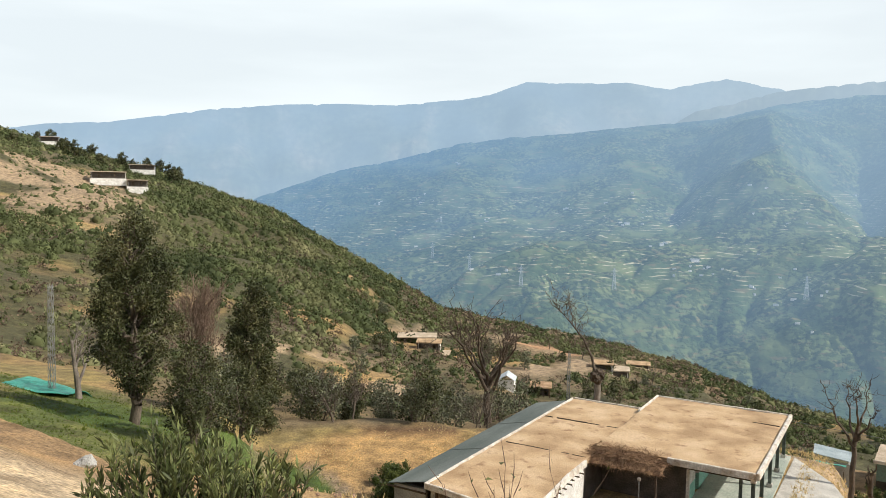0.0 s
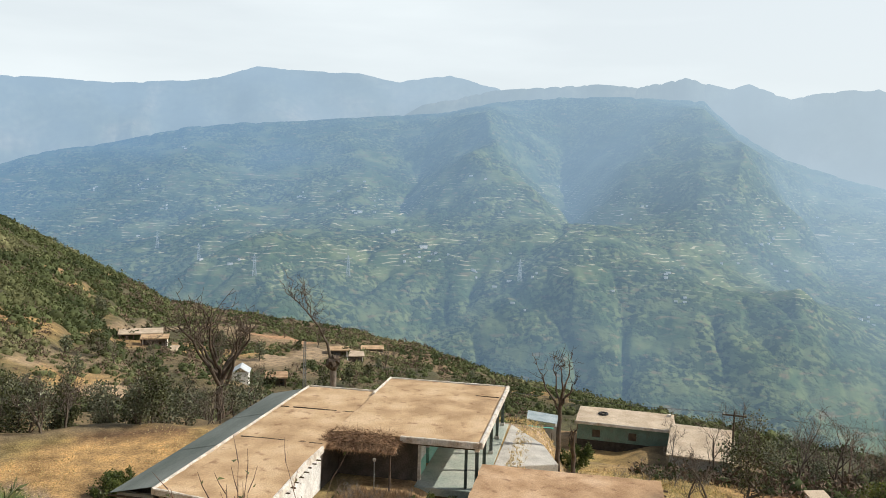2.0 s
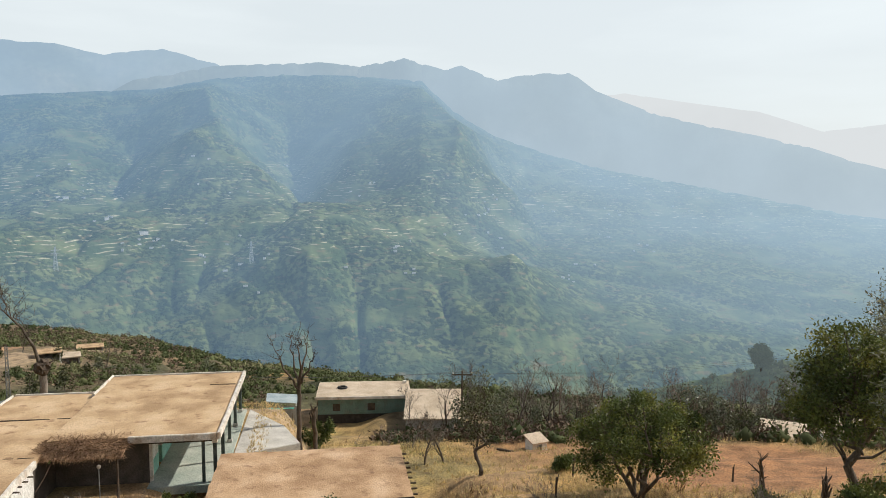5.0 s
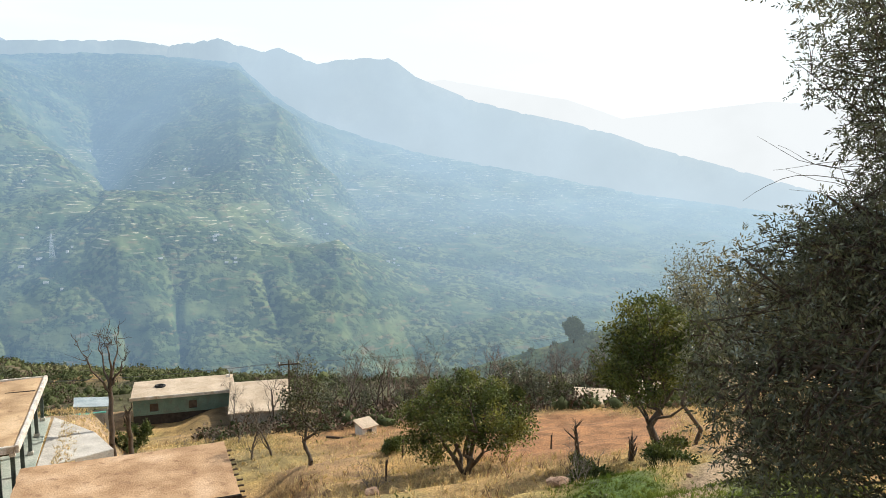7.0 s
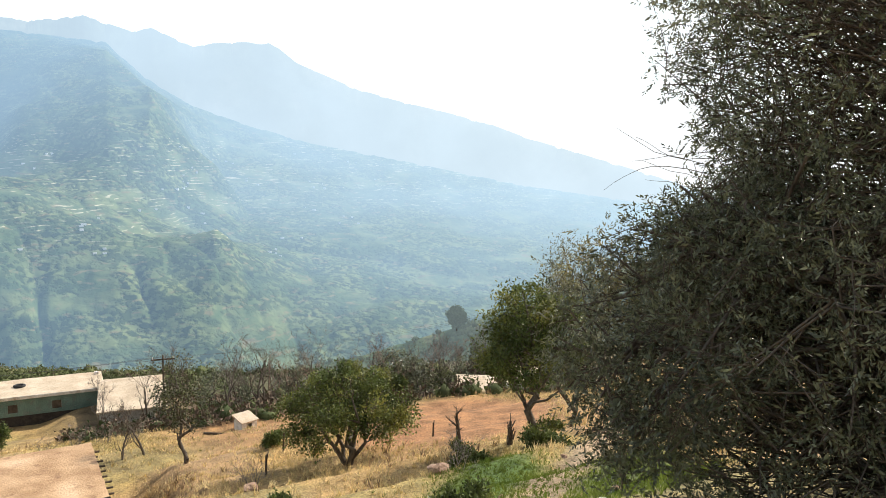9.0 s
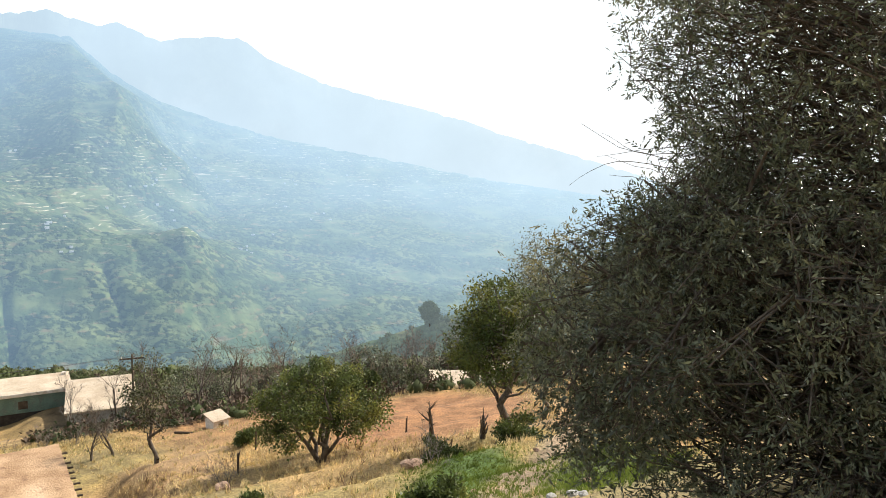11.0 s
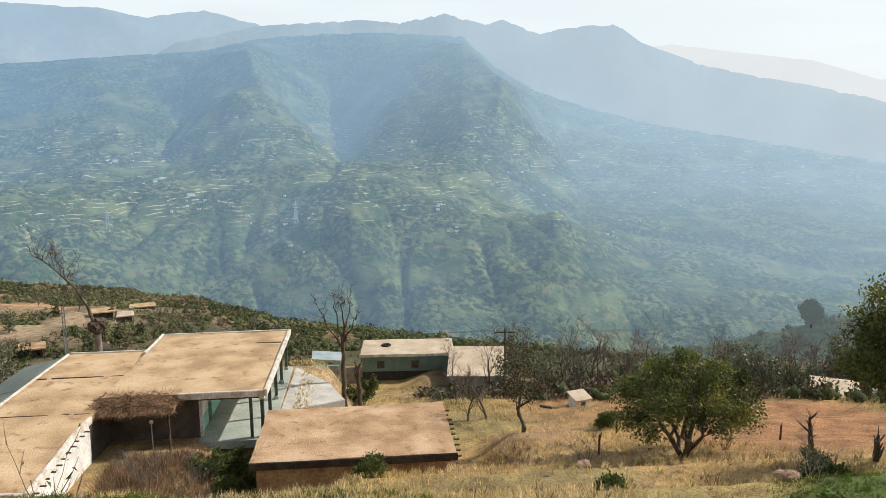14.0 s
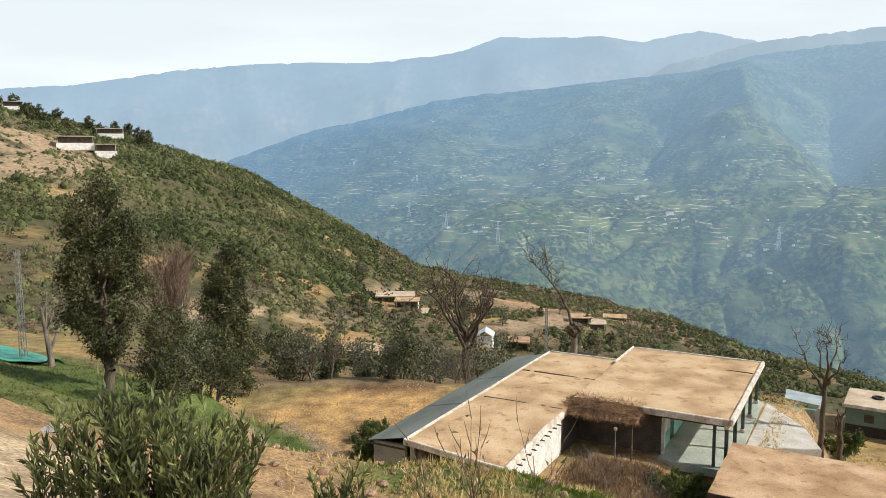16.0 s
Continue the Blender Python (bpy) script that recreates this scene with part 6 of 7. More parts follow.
def thatch():
    rng = np.random.default_rng(4)
    ob = thing("brush_thatch", farm_pose(43.0, -13.0, 2.72), "shaggy heap of dry brush thatch over the yard corner", "thatch")
    bm = bmesh.new()
    bmesh.ops.create_grid(bm, x_segments=26, y_segments=16, size=0.5)
    for v in bm.verts:
        x, y = v.co.x * 4.3, v.co.y * 2.6
        edge = max(abs(v.co.x), abs(v.co.y)) * 2
        z = 0.22 * (1 - edge ** 3) - 0.35 * max(0, -v.co.y - 0.2) - 0.12 * edge
        v.co = Vector((x, y, z)) + Vector(noise.noise_vector(Vector((x, y, 3)) * 1.6)) * 0.14
    side = bmesh.ops.extrude_face_region(bm, geom=list(bm.faces))
    for g in side["geom"]:
        if isinstance(g, bmesh.types.BMVert):
            g.co.z -= 0.1
    bmesh.ops.recalc_face_normals(bm, faces=bm.faces)
    part("brush_bed", bm, THATCH, ob)
    n = 9000
    x, y = rng.uniform(-2.3, 2.3, n), rng.uniform(-1.45, 1.3, n)
    z = 0.22 * (1 - np.minimum(1, np.maximum(np.abs(x / 2.15), np.abs(y / 1.3))) ** 3) - 0.35 * np.maximum(0, -y / 2.6 - 0.2) + 0.02
    way = np.stack([rng.normal(size=n) * 0.7, -0.5 + rng.normal(size=n) * 0.7, rng.normal(size=n) * 0.25 - 0.55 * (y < -1.0)], 1)
    v, f = leaves(np.stack([x, y, z], 1), way, rng.uniform(0.2, 0.65, n), rng.uniform(0.012, 0.03, n), rng)
    straw = new("straw", fast_mesh("straw", v, f, THATCH))
    straw.parent = ob
    for k in range(5):
        part("support_pole", rod((-1.9 + 0.95 * k, -1.2, -0.25), (-1.9 + 0.95 * k, 1.3, -0.05), 0.05, sides=7), DARK_WOOD, ob)
    for x in (-2.0, 1.95):
        part("prop", rod((x, -1.1, -2.85), (x, -1.1, -0.12), 0.07, sides=7), DARK_WOOD, ob)
    lamp = thing("yard_lamp", farm_pose(41.6, -11.9, -0.05), "thin metal post with a small white lamp", "lamp")
    part("post", rod((0, 0, -0.1), (0, 0, 2.0), 0.03, sides=8), STEEL, lamp)
    bm = bmesh.new()
    bmesh.ops.create_uvsphere(bm, u_segments=12, v_segments=8, radius=0.11)
    part("shade", turned(bm, Matrix.Translation((0, 0, 2.08))), RIM, lamp, smooth_shade=True)


def mud_house():
    h = thing("mud_house", farm_pose(39.9, -0.85, -1.1), "low mud house with a broad packed-earth roof", "house")
    part("roof", slab(-5.05, 5.05, -3.65, 3.6, 2.52, 2.84, 0.05, 14), MUD_ROOF2, h)
    # the shaded front of the roof is painted in this edge
    part("roof_edge", box(-5.1, 5.1, -3.72, -3.6, 2.40, 2.79, 0.03, 0.03, 3, 4), SHADE, h, "timber roof edge coloured dark for shade")
    part("wall", wall_with_holes(-4.8, 4.8, -3.3, 0.35, -0.6, 2.5, [(1.0, 1.9, -0.4, 1.6)]), MUD_WALL, h)
    part("wall", box(-4.8, 4.8, 3.0, 3.35, -0.6, 2.5), MUD_WALL, h)
    part("wall", box(-4.8, -4.45, -2.94, 2.99, -0.6, 2.5), MUD_WALL, h)
    part("wall", box(4.45, 4.8, -2.94, 2.99, -0.6, 2.5), MUD_WALL, h)
    part("door", box(1.02, 1.88, -3.05, -3.0, -0.4, 1.58, 0.01), SHADE, h, "dark wooden door")
    rng = random.Random(3)
    for k in range(10):
        y = -3.2 + 0.7 * k
        part("beam_end", rod((4.3, y, 2.44 + rng.uniform(-0.03, 0.03)), (5.35 + rng.uniform(-0.1, 0.12), y + rng.uniform(-0.05, 0.05), 2.42), 0.06, 0.05, 7), DARK_WOOD, h)


MUD_ROOF2 = material("ochre_earth_roof", [(0.34, 0.21, 0.115), (0.47, 0.31, 0.18), (0.56, 0.39, 0.25)], 0.5, 10, 0.92, 0.35, fine=11.0, vary_by=0.17, dirt=((0.18, 0.095, 0.055), 1.7, (0.57, 0.71), 0.65))


def apron():
    ob = new("pavement")
    bm = bmesh.new()
    pts = [(4.75, -2.4), (8.8, -0.4), (7.6, 3.2), (4.9, 7.2)]
    low = [bm.verts.new((x, y, -0.6)) for x, y in pts]
    top = [bm.verts.new((x, y, 0.06 - 0.10 * (x - 4.7) / 4)) for x, y in pts]
    bm.faces.new(top)
    bm.faces.new(low[::-1])
    for k in range(4):
        bm.faces.new((low[k], low[(k + 1) % 4], top[(k + 1) % 4], top[k]))
    bmesh.ops.bevel(bm, geom=list(bm.edges), offset=0.03, segments=2, affect="EDGES")
    bpy.data.objects.remove(ob)
    ob = part("pavement", bm, CONCRETE)
    ob.matrix_world = farm_pose(50, -10.5, 0)
    tagged(ob, "pale worn concrete apron beside the veranda", "pavement", kind="structure")


def facing(bearing, x, y, z):
    """Local y points away along the bearing, x to its right."""
    b = radians(bearing)
    return Matrix(((math.cos(b), math.sin(b), 0, x), (-math.sin(b), math.cos(b), 0, y), (0, 0, 1, z), (0, 0, 0, 1)))


def lower_houses():
    h = thing("green_house", facing(35, 44.9, 67.0, -8.3), "low flat-roofed house with a faded green front", "house")
    part("roof", slab(-4.9, 4.9, -2.7, 2.7, 2.68, 2.9, 0.04, 21, 20, 12, 0.15), PALE_ROOF, h)
    part("roof_rim", box(-5.0, 5.0, -2.82, -2.7, 2.62, 2.92, 0.02, 0.02, 3, 5), RIM, h)
    part("wall", wall_with_holes(-4.7, 4.7, -2.5, 0.25, 1.0, 2.66, [(-3.2, -2.4, 1.3, 2.1), (0.4, 1.2, 1.3, 2.1)]), GREEN_PAINT, h, "faded green painted front wall")
    part("plinth", box(-4.72, 4.72, -2.53, -2.2, -1.2, 0.99), SHADE, h, "dark lower wall")
    part("wall", box(-4.7, -4.45, -2.2, 2.5, -1.0, 2.66), GREY_PLASTER, h)
    part("wall", box(4.45, 4.7, -2.2, 2.5, -1.0, 2.66), WHITEWASH, h)
    part("wall", box(-4.44, 4.44, 2.25, 2.5, -1.0, 2.66), GREY_PLASTER, h)
    for x in (-2.8, 0.8):
        part("shutter", box(x - 0.39, x + 0.39, -2.4, -2.36, 1.31, 2.09, 0.01), DARK_WOOD, h)
    part("chimney", box(4.2, 4.6, 1.6, 2.0, 2.8, 3.25, 0.02), RIM, h)
    t = thing("tyre", facing(35, 44.9, 67.0, -8.3) @ Matrix.Translation((-2.3, 0.3, 3.05)), "old black tyre lying on the pale roof", "tyre")
    bm = bmesh.new()
    for i in range(20):
        a = i * 2 * math.pi / 20
        for j in range(8):
            c = j * 2 * math.pi / 8
            rr = 0.42 + 0.13 * math.cos(c)
            bm.verts.new((rr * math.cos(a), rr * math.sin(a), 0.12 * math.sin(c)))
    bm.verts.ensure_lookup_table()
    for i in range(20):
        for j in range(8):
            bm.faces.new([bm.verts[k] for k in (i * 8 + j, ((i + 1) % 20) * 8 + j, ((i + 1) % 20) * 8 + (j + 1) % 8, i * 8 + (j + 1) % 8)])
    part("tread", bm, RUBBER, t, smooth_shade=True)
    h = thing("white_house", facing(39, 47.3, 58.0, -7.9), "small white-roofed house with sloping roof", "house")
    part("roof", slab(-2.95, 2.95, -3.4, 3.6, 2.0, 2.16, 0.03, 25, 14, 16, 0.95), PALE_ROOF, h)
    # front of the white house coloured grey: its shade is in the colour
    part("wall", box(-2.75, 2.75, -3.1, -2.85, -0.8, 2.0), GREY_PLASTER, h)
    part("wall", box(-2.75, -2.5, -2.84, 3.3, -0.8, 2.05), GREY_PLASTER, h)
    part("wall", box(2.5, 2.75, -2.84, 3.3, -0.8, 2.05), WHITEWASH, h)
    part("wall", box(-2.49, 2.49, 3.05, 3.3, -0.8, 2.8), WHITEWASH, h)
    part("door", box(0.6, 1.4, -3.13, -3.08, -0.5, 1.5, 0.01), DARK_WOOD, h)
    # tin shed with tarpaulin
    s = thing("tin_shed", facing(28, 36.9, 70.2, -8.4), "small shed with pale bluish tin roof", "shed")
    part("roof_sheet", turned(box(-1.6, 1.6, -1.6, 1.6, 0, 0.04, 0, 0.02, 3), Matrix.Translation((0, 0, 2.75)) @ Matrix.Rotation(radians(6), 4, "Y")), TIN, s)
    part("wall", box(-1.5, 1.5, -1.5, -1.35, -0.8, 2.3), GREY_PLASTER, s)
    part("wall", box(-1.5, -1.35, -1.34, 1.5, -0.8, 2.6), GREY_PLASTER, s)
    part("wall", box(1.35, 1.5, -1.34, 1.5, -0.8, 2.2), GREY_PLASTER, s)
    t = thing("tarpaulin", facing(28, 34.7, 67.0, -6.9), "sagging teal tarpaulin awning by the shed", "tarpaulin")
    part("sheet", turned(box(-1.6, 1.6, -1.1, 1.1, 0, 0.03, 0, 0.12, 6), Matrix.Translation((0, 0, 1.3)) @ Matrix.Rotation(radians(-14), 4, "X")), TARP, t)
    for x in (-1.4, 1.4):
        part("pole", rod((x, -0.9, -1.6), (x, -0.9, 1.1), 0.035, sides=6), DARK_WOOD, t)
    # hut in the field
    h = thing("field_hut", facing(12, 42.9, 40.0, -4.08) @ Matrix.Scale(0.78, 4), "tiny white hut with slanting tan roof in the field", "hut")
    part("roof", turned(box(-1.0, 1.0, -0.85, 0.95, 0, 0.1, 0.015, 0.02, 2), Matrix.Translation((0, 0, 1.32)) @ Matrix.Rotation(radians(16), 4, "X")), PALE_ROOF, h)
    part("wall", box(-0.85, -0.73, -0.6, 0.7, -0.3, 1.2), WHITEWASH, h)
    part("wall", box(0.73, 0.85, -0.6, 0.7, -0.3, 1.2), WHITEWASH, h)
    part("wall", box(-0.72, 0.72, 0.58, 0.7, -0.3, 1.42), WHITEWASH, h)
    part("wall", wall_with_holes(-0.72, 0.72, -0.6, 0.1, -0.3, 1.08, [(-0.3, 0.3, 0.0, 0.9)]), WHITEWASH, h)
    # roofs past the ploughed plot
    for x, y, w, mat in ((61.8, 29.6, 3.4, PALE_ROOF), (67.0, 26.6, 4.0, PALE_ROOF)):
        z = float(ground_z(x, y))
        h = thing("plot_house", facing(63, x, y, z), "pale flat-roofed house half hidden by trees", "house", "houses past the plot")
        part("roof", slab(-w / 2 - 0.2, w / 2 + 0.2, -2.2, 2.2, 2.3, 2.5, 0.03, 31, 10, 10, 0.3), mat, h)
        part("wall", box(-w / 2, w / 2, -2.0, -1.8, -0.8, 2.3), WHITEWASH, h)
        part("wall", box(-w / 2, -w / 2 + 0.2, -1.79, 2.0, -0.8, 2.3), WHITEWASH, h)
        part("wall", box(w / 2 - 0.2, w / 2, -1.79, 2.0, -0.8, 2.3), WHITEWASH, h)
    t = thing("tarpaulin", facing(63, 58.6, 27.6, float(ground_z(58.6, 27.6)) - 0.6), "green tarpaulin over a frame by the plot", "tarpaulin")
    part("sheet", turned(box(-1.5, 1.5, -0.9, 0.9, 0, 0.03, 0, 0.1, 5), Matrix.Translation((0, 0, 1.2)) @ Matrix.Rotation(radians(20), 4, "X")), TARP, t)
    for x in (-1.3, 1.3):
        part("pole", rod((x, -0.75, -0.3), (x, -0.75, 0.95), 0.035, sides=6), DARK_WOOD, t)


def hill_house(x, y, bearing, w, d, label, roof, group="hill houses", sink=0.0):
    """A small house: flat roof that juts out on posts over a front coloured dark for shade."""
    z = float(ground_z(x, y)) - sink
    h = thing("hill_house", facing(bearing, x, y, z), label, "house", group)
    side = MUD_WALL if roof is MUD_ROOF2 else WHITEWASH
    part("roof", slab(-w / 2 - 0.3, w / 2 + 0.3, -d / 2 - 1.5, d / 2 + 0.3, 2.4, 2.68, 0.05, x, 10, 8), roof, h)
    part("wall", wall_with_holes(-w / 2 + 0.31, w / 2 - 0.31, -d / 2, 0.3, -2.5, 2.4, [(-w * 0.3, -w * 0.3 + 0.8, 0, 1.75), (w * 0.15, w * 0.15 + 0.6, 1.0, 1.6)]), SHADE_PLASTER, h, "front wall with a doorway, coloured dark for shade")
    part("door", box(-w * 0.3 + 0.02, -w * 0.3 + 0.78, -d / 2 + 0.2, -d / 2 + 0.25, 0, 1.73), DARK_WOOD, h)
    part("wall", box(-w / 2, -w / 2 + 0.3, -d / 2 - 0.2, d / 2, -2.5, 2.4), side, h)
    part("wall", box(w / 2 - 0.3, w / 2, -d / 2 - 0.2, d / 2, -2.5, 2.4), side, h)
    part("wall", box(-w / 2 + 0.31, w / 2 - 0.31, d / 2 - 0.3, d / 2, -2.5, 2.4), MUD_WALL, h)
    part("plinth", box(-w / 2 - 0.2, w / 2 + 0.2, -d / 2 - 1.5, -d / 2 - 0.22, -2.5, 0.1), side, h, "pale raised plinth")
    for k in range(4):
        px = -w / 2 + 0.1 + (w - 0.2) * k / 3
        part("post", box(px - 0.08, px + 0.08, -d / 2 - 1.4, -d / 2 - 1.24, 0.1, 2.4), DARK_WOOD, h)
    return h


def hill_hamlets():
    for x, y, b, w, d, roof, label in (
            (-5.5, 178, 0, 8.5, 4.5, PALE_ROOF, "earth-roofed farmhouse on the shelf of the spur"), (-0.3, 173, 6, 4.5, 3.5, PALE_ROOF, "small whitish house in a hillside hamlet"), (-2.5, 169, 3, 5, 3, MUD_ROOF, "low earth-roofed outhouse on the hillside"),
            (46.6, 199, 12, 6, 4, PALE_ROOF, "pale flat-roofed house on the spur"), (41.5, 193, 14, 5, 3.5, MUD_ROOF, "earth-roofed house beside the spur road"), (64, 244, 15, 7, 4, MUD_ROOF, "earth-roofed house on the spur crest"), (19.6, 146, 8, 3.6, 3, MUD_ROOF2, "small brown-roofed hut on the hillside"),
            (-124, 284, -24, 12, 5, PALE_ROOF, "long pale-roofed house high on the hill"), (-114, 286, -22, 7, 5, PALE_ROOF, "whitish house high on the hill"), (-150, 382, -21, 12, 5, PALE_ROOF, "house on the hill crest among trees"), (-205, 400, -27, 9, 5, PALE_ROOF, "pale house on the crest of the hill")):
        hill_house(x, y, b, w, d, label, roof, sink=0.7 if y < 270 else -1.6)
    h = thing("gabled_hut", facing(10, 12.2, 137, float(ground_z(12.2, 137))), "little hut with bright white gabled roof", "hut")
    for s in (-1, 1):
        part("roof_sheet", turned(box(0, 1.9, -2.0, 2.0, 0, 0.06), Matrix.Translation((0, 0, 2.9)) @ Matrix.Scale(s, 4, (1, 0, 0)) @ Matrix.Rotation(radians(32), 4, "Y")), PALE_METAL, h)
    part("wall", box(-1.4, 1.4, -1.8, -1.6, -1.5, 2.0), WHITEWASH, h)
    part("wall", box(-1.4, -1.2, -1.59, 1.8, -1.5, 2.0), WHITEWASH, h)
    part("wall", box(1.2, 1.4, -1.59, 1.8, -1.5, 2.0), WHITEWASH, h)


def lattice_mast(name, label, x, y, z, height, base, top, mat, arms=0, thick=0.05):
    m = thing(name, Matrix.Translation((x, y, z)), label, "mast")
    n = max(6, int(height / 0.8)) if height < 20 else 9
    legs, braces = [], []
    for k in range(4):
        c, s = ((1, 1), (1, -1), (-1, -1), (-1, 1))[k]
        part("leg", rod((c * base / 2, s * base / 2, -0.5), (c * top / 2, s * top / 2, height), thick, thick * 0.7, 5), mat, m)
    for i in range(n):
        za, zb = height * i / n, height * (i + 1) / n
        wa, wb = (base + (top - base) * i / n) / 2, (base + (top - base) * (i + 1) / n) / 2
        for k in range(4):
            c, s = ((1, 1), (1, -1), (-1, -1), (-1, 1))[k]
            c2, s2 = ((1, -1), (-1, -1), (-1, 1), (1, 1))[k]
            braces.append((c * wa, s * wa, za, c2 * wb, s2 * wb, zb, thick * 0.6, thick * 0.6))
            braces.append((c2 * wa, s2 * wa, za, c * wb, s * wb, zb, thick * 0.6, thick * 0.6))
    v, f = tubes(braces, 4)
    b = new("bracing", fast_mesh("bracing", v, f, mat))
    b.parent = m
    for k in range(arms):
        za = height * (0.72 + 0.13 * k)
        part("crossarm", merge(rod((-height * 0.16, 0, za), (height * 0.16, 0, za), thick * 0.9, sides=5), rod((-height * 0.16, 0, za), (0, 0, za + height * 0.05), thick * 0.6, sides=4), rod((height * 0.16, 0, za), (0, 0, za + height * 0.05), thick * 0.6, sides=4)), mat, m)
    return m


def cable(name, label, a, b, sag, radius):
    pts = []
    for k in range(25):
        t = k / 24
        pts.append((a[0] + (b[0] - a[0]) * t, a[1] + (b[1] - a[1]) * t, a[2] + (b[2] - a[2]) * t - sag * 4 * t * (1 - t)))
    v, f = tubes([(*p, *q, radius, radius) for p, q in zip(pts[:-1], pts[1:])], 5)
    return tagged(new(name, fast_mesh(name, v, f, WIRE)), label, "cable", "overhead cables")


def masts_and_cables():
    lattice_mast("lattice_mast", "slim steel lattice mast beside the field", -24.6, 47.8, float(ground_z(-24.6, 47.8)), 6.9, 0.34, 0.22, STEEL, thick=0.022)
    lattice_mast("lattice_mast", "slim steel lattice mast below the spur hamlet", 24.4, 143, float(ground_z(24.4, 143)), 9.0, 0.55, 0.35, STEEL, thick=0.05)
    x, y = 46.4, 52.8
    z = float(ground_z(x, y))
    p = thing("utility_pole", facing(41, x, y, z), "weathered utility pole with a crossarm among bare trees", "pole")
    part("pole", rod((0, 0, -0.5), (0, 0, 6.2), 0.1, 0.075, 9), DARK_WOOD, p)
    part("crossarm", box(-1.0, 1.0, -0.06, 0.06, 5.75, 5.88, 0.01), DARK_WOOD, p)
    for k in range(3):
        part("insulator", rod((-0.85 + 0.85 * k, 0, 5.88), (-0.85 + 0.85 * k, 0, 6.06), 0.045, 0.03, 8), RIM, p)
    q = thing("utility_pole", facing(66, 72.0, 29.0, float(ground_z(72, 29))), "utility pole beyond the ploughed plot", "pole")
    part("pole", rod((0, 0, -0.5), (0, 0, 8.0), 0.1, 0.075, 9), DARK_WOOD, q)
    part("crossarm", box(-1.0, 1.0, -0.06, 0.06, 7.5, 7.63, 0.01), DARK_WOOD, q)
    qz = float(ground_z(72, 29))
    for k in (-1, 0, 1):
        a = (x + 0.64 * k, y - 0.56 * k, z + 6.04)
        cable("power_line", "thin overhead power line crossing the slope", a, (72 + 0.4 * k, 29 - 0.9 * k, qz + 7.7), 0.9, 0.007)
        cable("power_line", "thin overhead power line crossing the slope", a, (24.4 + 0.3 * k, 143 + 0.3 * k, float(ground_z(24.4, 143)) + 8.8), 2.2, 0.009)


def stones():
    rng = random.Random(8)
    shapes = []
    for k in range(5):
        bm = bmesh.new()
        bmesh.ops.create_icosphere(bm, subdivisions=2, radius=0.5)
        for v in bm.verts:
            v.co += Vector(noise.noise_vector(v.co * 1.8 + Vector((k * 5, 0, 0)))) * 0.22
            v.co.z *= 0.62
        me = bpy.data.meshes.new("stone")
        bm.to_mesh(me)
        bm.free()
        me.materials.append(STONE)
        shapes.append(me)
    # first spot stands in for a pale sack, built as a stone
    spots = [(-8.0, 17.0, 0.5, 1), (22.3, 12.0, 0.75, 0), (10.3, 3.4, 0.22, 1), (9.8, 3.6, 0.18, 1), (10.9, 3.0, 0.16, 1), (11.4, 3.3, 0.2, 1), (12.2, 3.9, 0.17, 1), (21.4, 19.6, 0.6, 0), (14.5, 27.5, 0.5, 0), (12.6, 28.2, 0.45, 0)]
    for k in range(38):
        b, r = radians(rng.uniform(-12, 33)), rng.uniform(17.5, 20.6)
        spots.append((r * math.sin(b), r * math.cos(b), 0.08 + 0.24 * rng.random() ** 2, 0))
    for k in range(70):
        b, r = radians(rng.uniform(-16, -1)), rng.uniform(9, 21)
        spots.append((r * math.sin(b), r * math.cos(b), 0.08 + 0.26 * rng.random() ** 2, 0))
    for k in range(26):
        b, r = radians(rng.uniform(3, 75)), rng.uniform(14, 32)
        spots.append((r * math.sin(b), r * math.cos(b), rng.uniform(0.12, 0.34), 0))
    pale = [me.copy() for me in shapes]
    for me in pale:
        me.materials[0] = WHITE_STONE
    for x, y, size, white in spots:
        ob = new("stone", (pale if white else shapes)[rng.randrange(5)])
        ob.matrix_world = pose(x, y, float(ground_z(x, y)) + size * 0.16, rng.uniform(-12, 12), rng.uniform(-12, 12), rng.uniform(0, 360)) @ Matrix.Scale(size, 4)
        tagged(ob, "pale grey weathered stone on the slope" if white else "rough brown field stone on the slope", "stone", "loose stones")
    # log and fence stakes in the dry field
    log = part("log", rod((-1.1, 0, 0.1), (1.1, 0, 0.16), 0.1, 0.08, 8), DARK_WOOD)
    log.matrix_world = facing(70, 40.6, 40.6, float(ground_z(40.6, 40.6)))
    tagged(log, "fallen dark log on dry soil", "log")
    for x, y, hgt in ((32.4, 27.4, 1.1), (26.0, 23.0, 1.0), (35.2, 19.4, 0.8)):
        s = part("stake", merge(rod((0, 0, -0.2), (0.05, 0, hgt), 0.06, 0.045, 7), rod((0.02, 0, hgt * 0.6), (0.3, 0.1, hgt * 1.05), 0.035, 0.02, 6)), DARK_WOOD)
        s.location = (x, y, float(ground_z(x, y)))
        tagged(s, "rough forked wooden stake in dry grass", "stake", "stakes")


farmhouse()
lean_to()
veranda_house()
thatch()
mud_house()
apron()
lower_houses()
hill_hamlets()
masts_and_cables()
stones()
ground_tarp = thing("tarpaulin", Matrix.Translation((-25.2, 48.6, 0)), "teal tarpaulin spread on the ground beyond the green field", "tarpaulin")
cloth = box(-2.3, 2.3, -2.4, 2.4, 0, 0.03, 0, 0, 9)
for cv in cloth.verts:
    cv.co.z += float(ground_z(cv.co.x - 25.2, cv.co.y + 48.6)) + 0.22 + 0.1 * noise.noise(cv.co * 0.9)
part("sheet", cloth, TARP, ground_tarp)


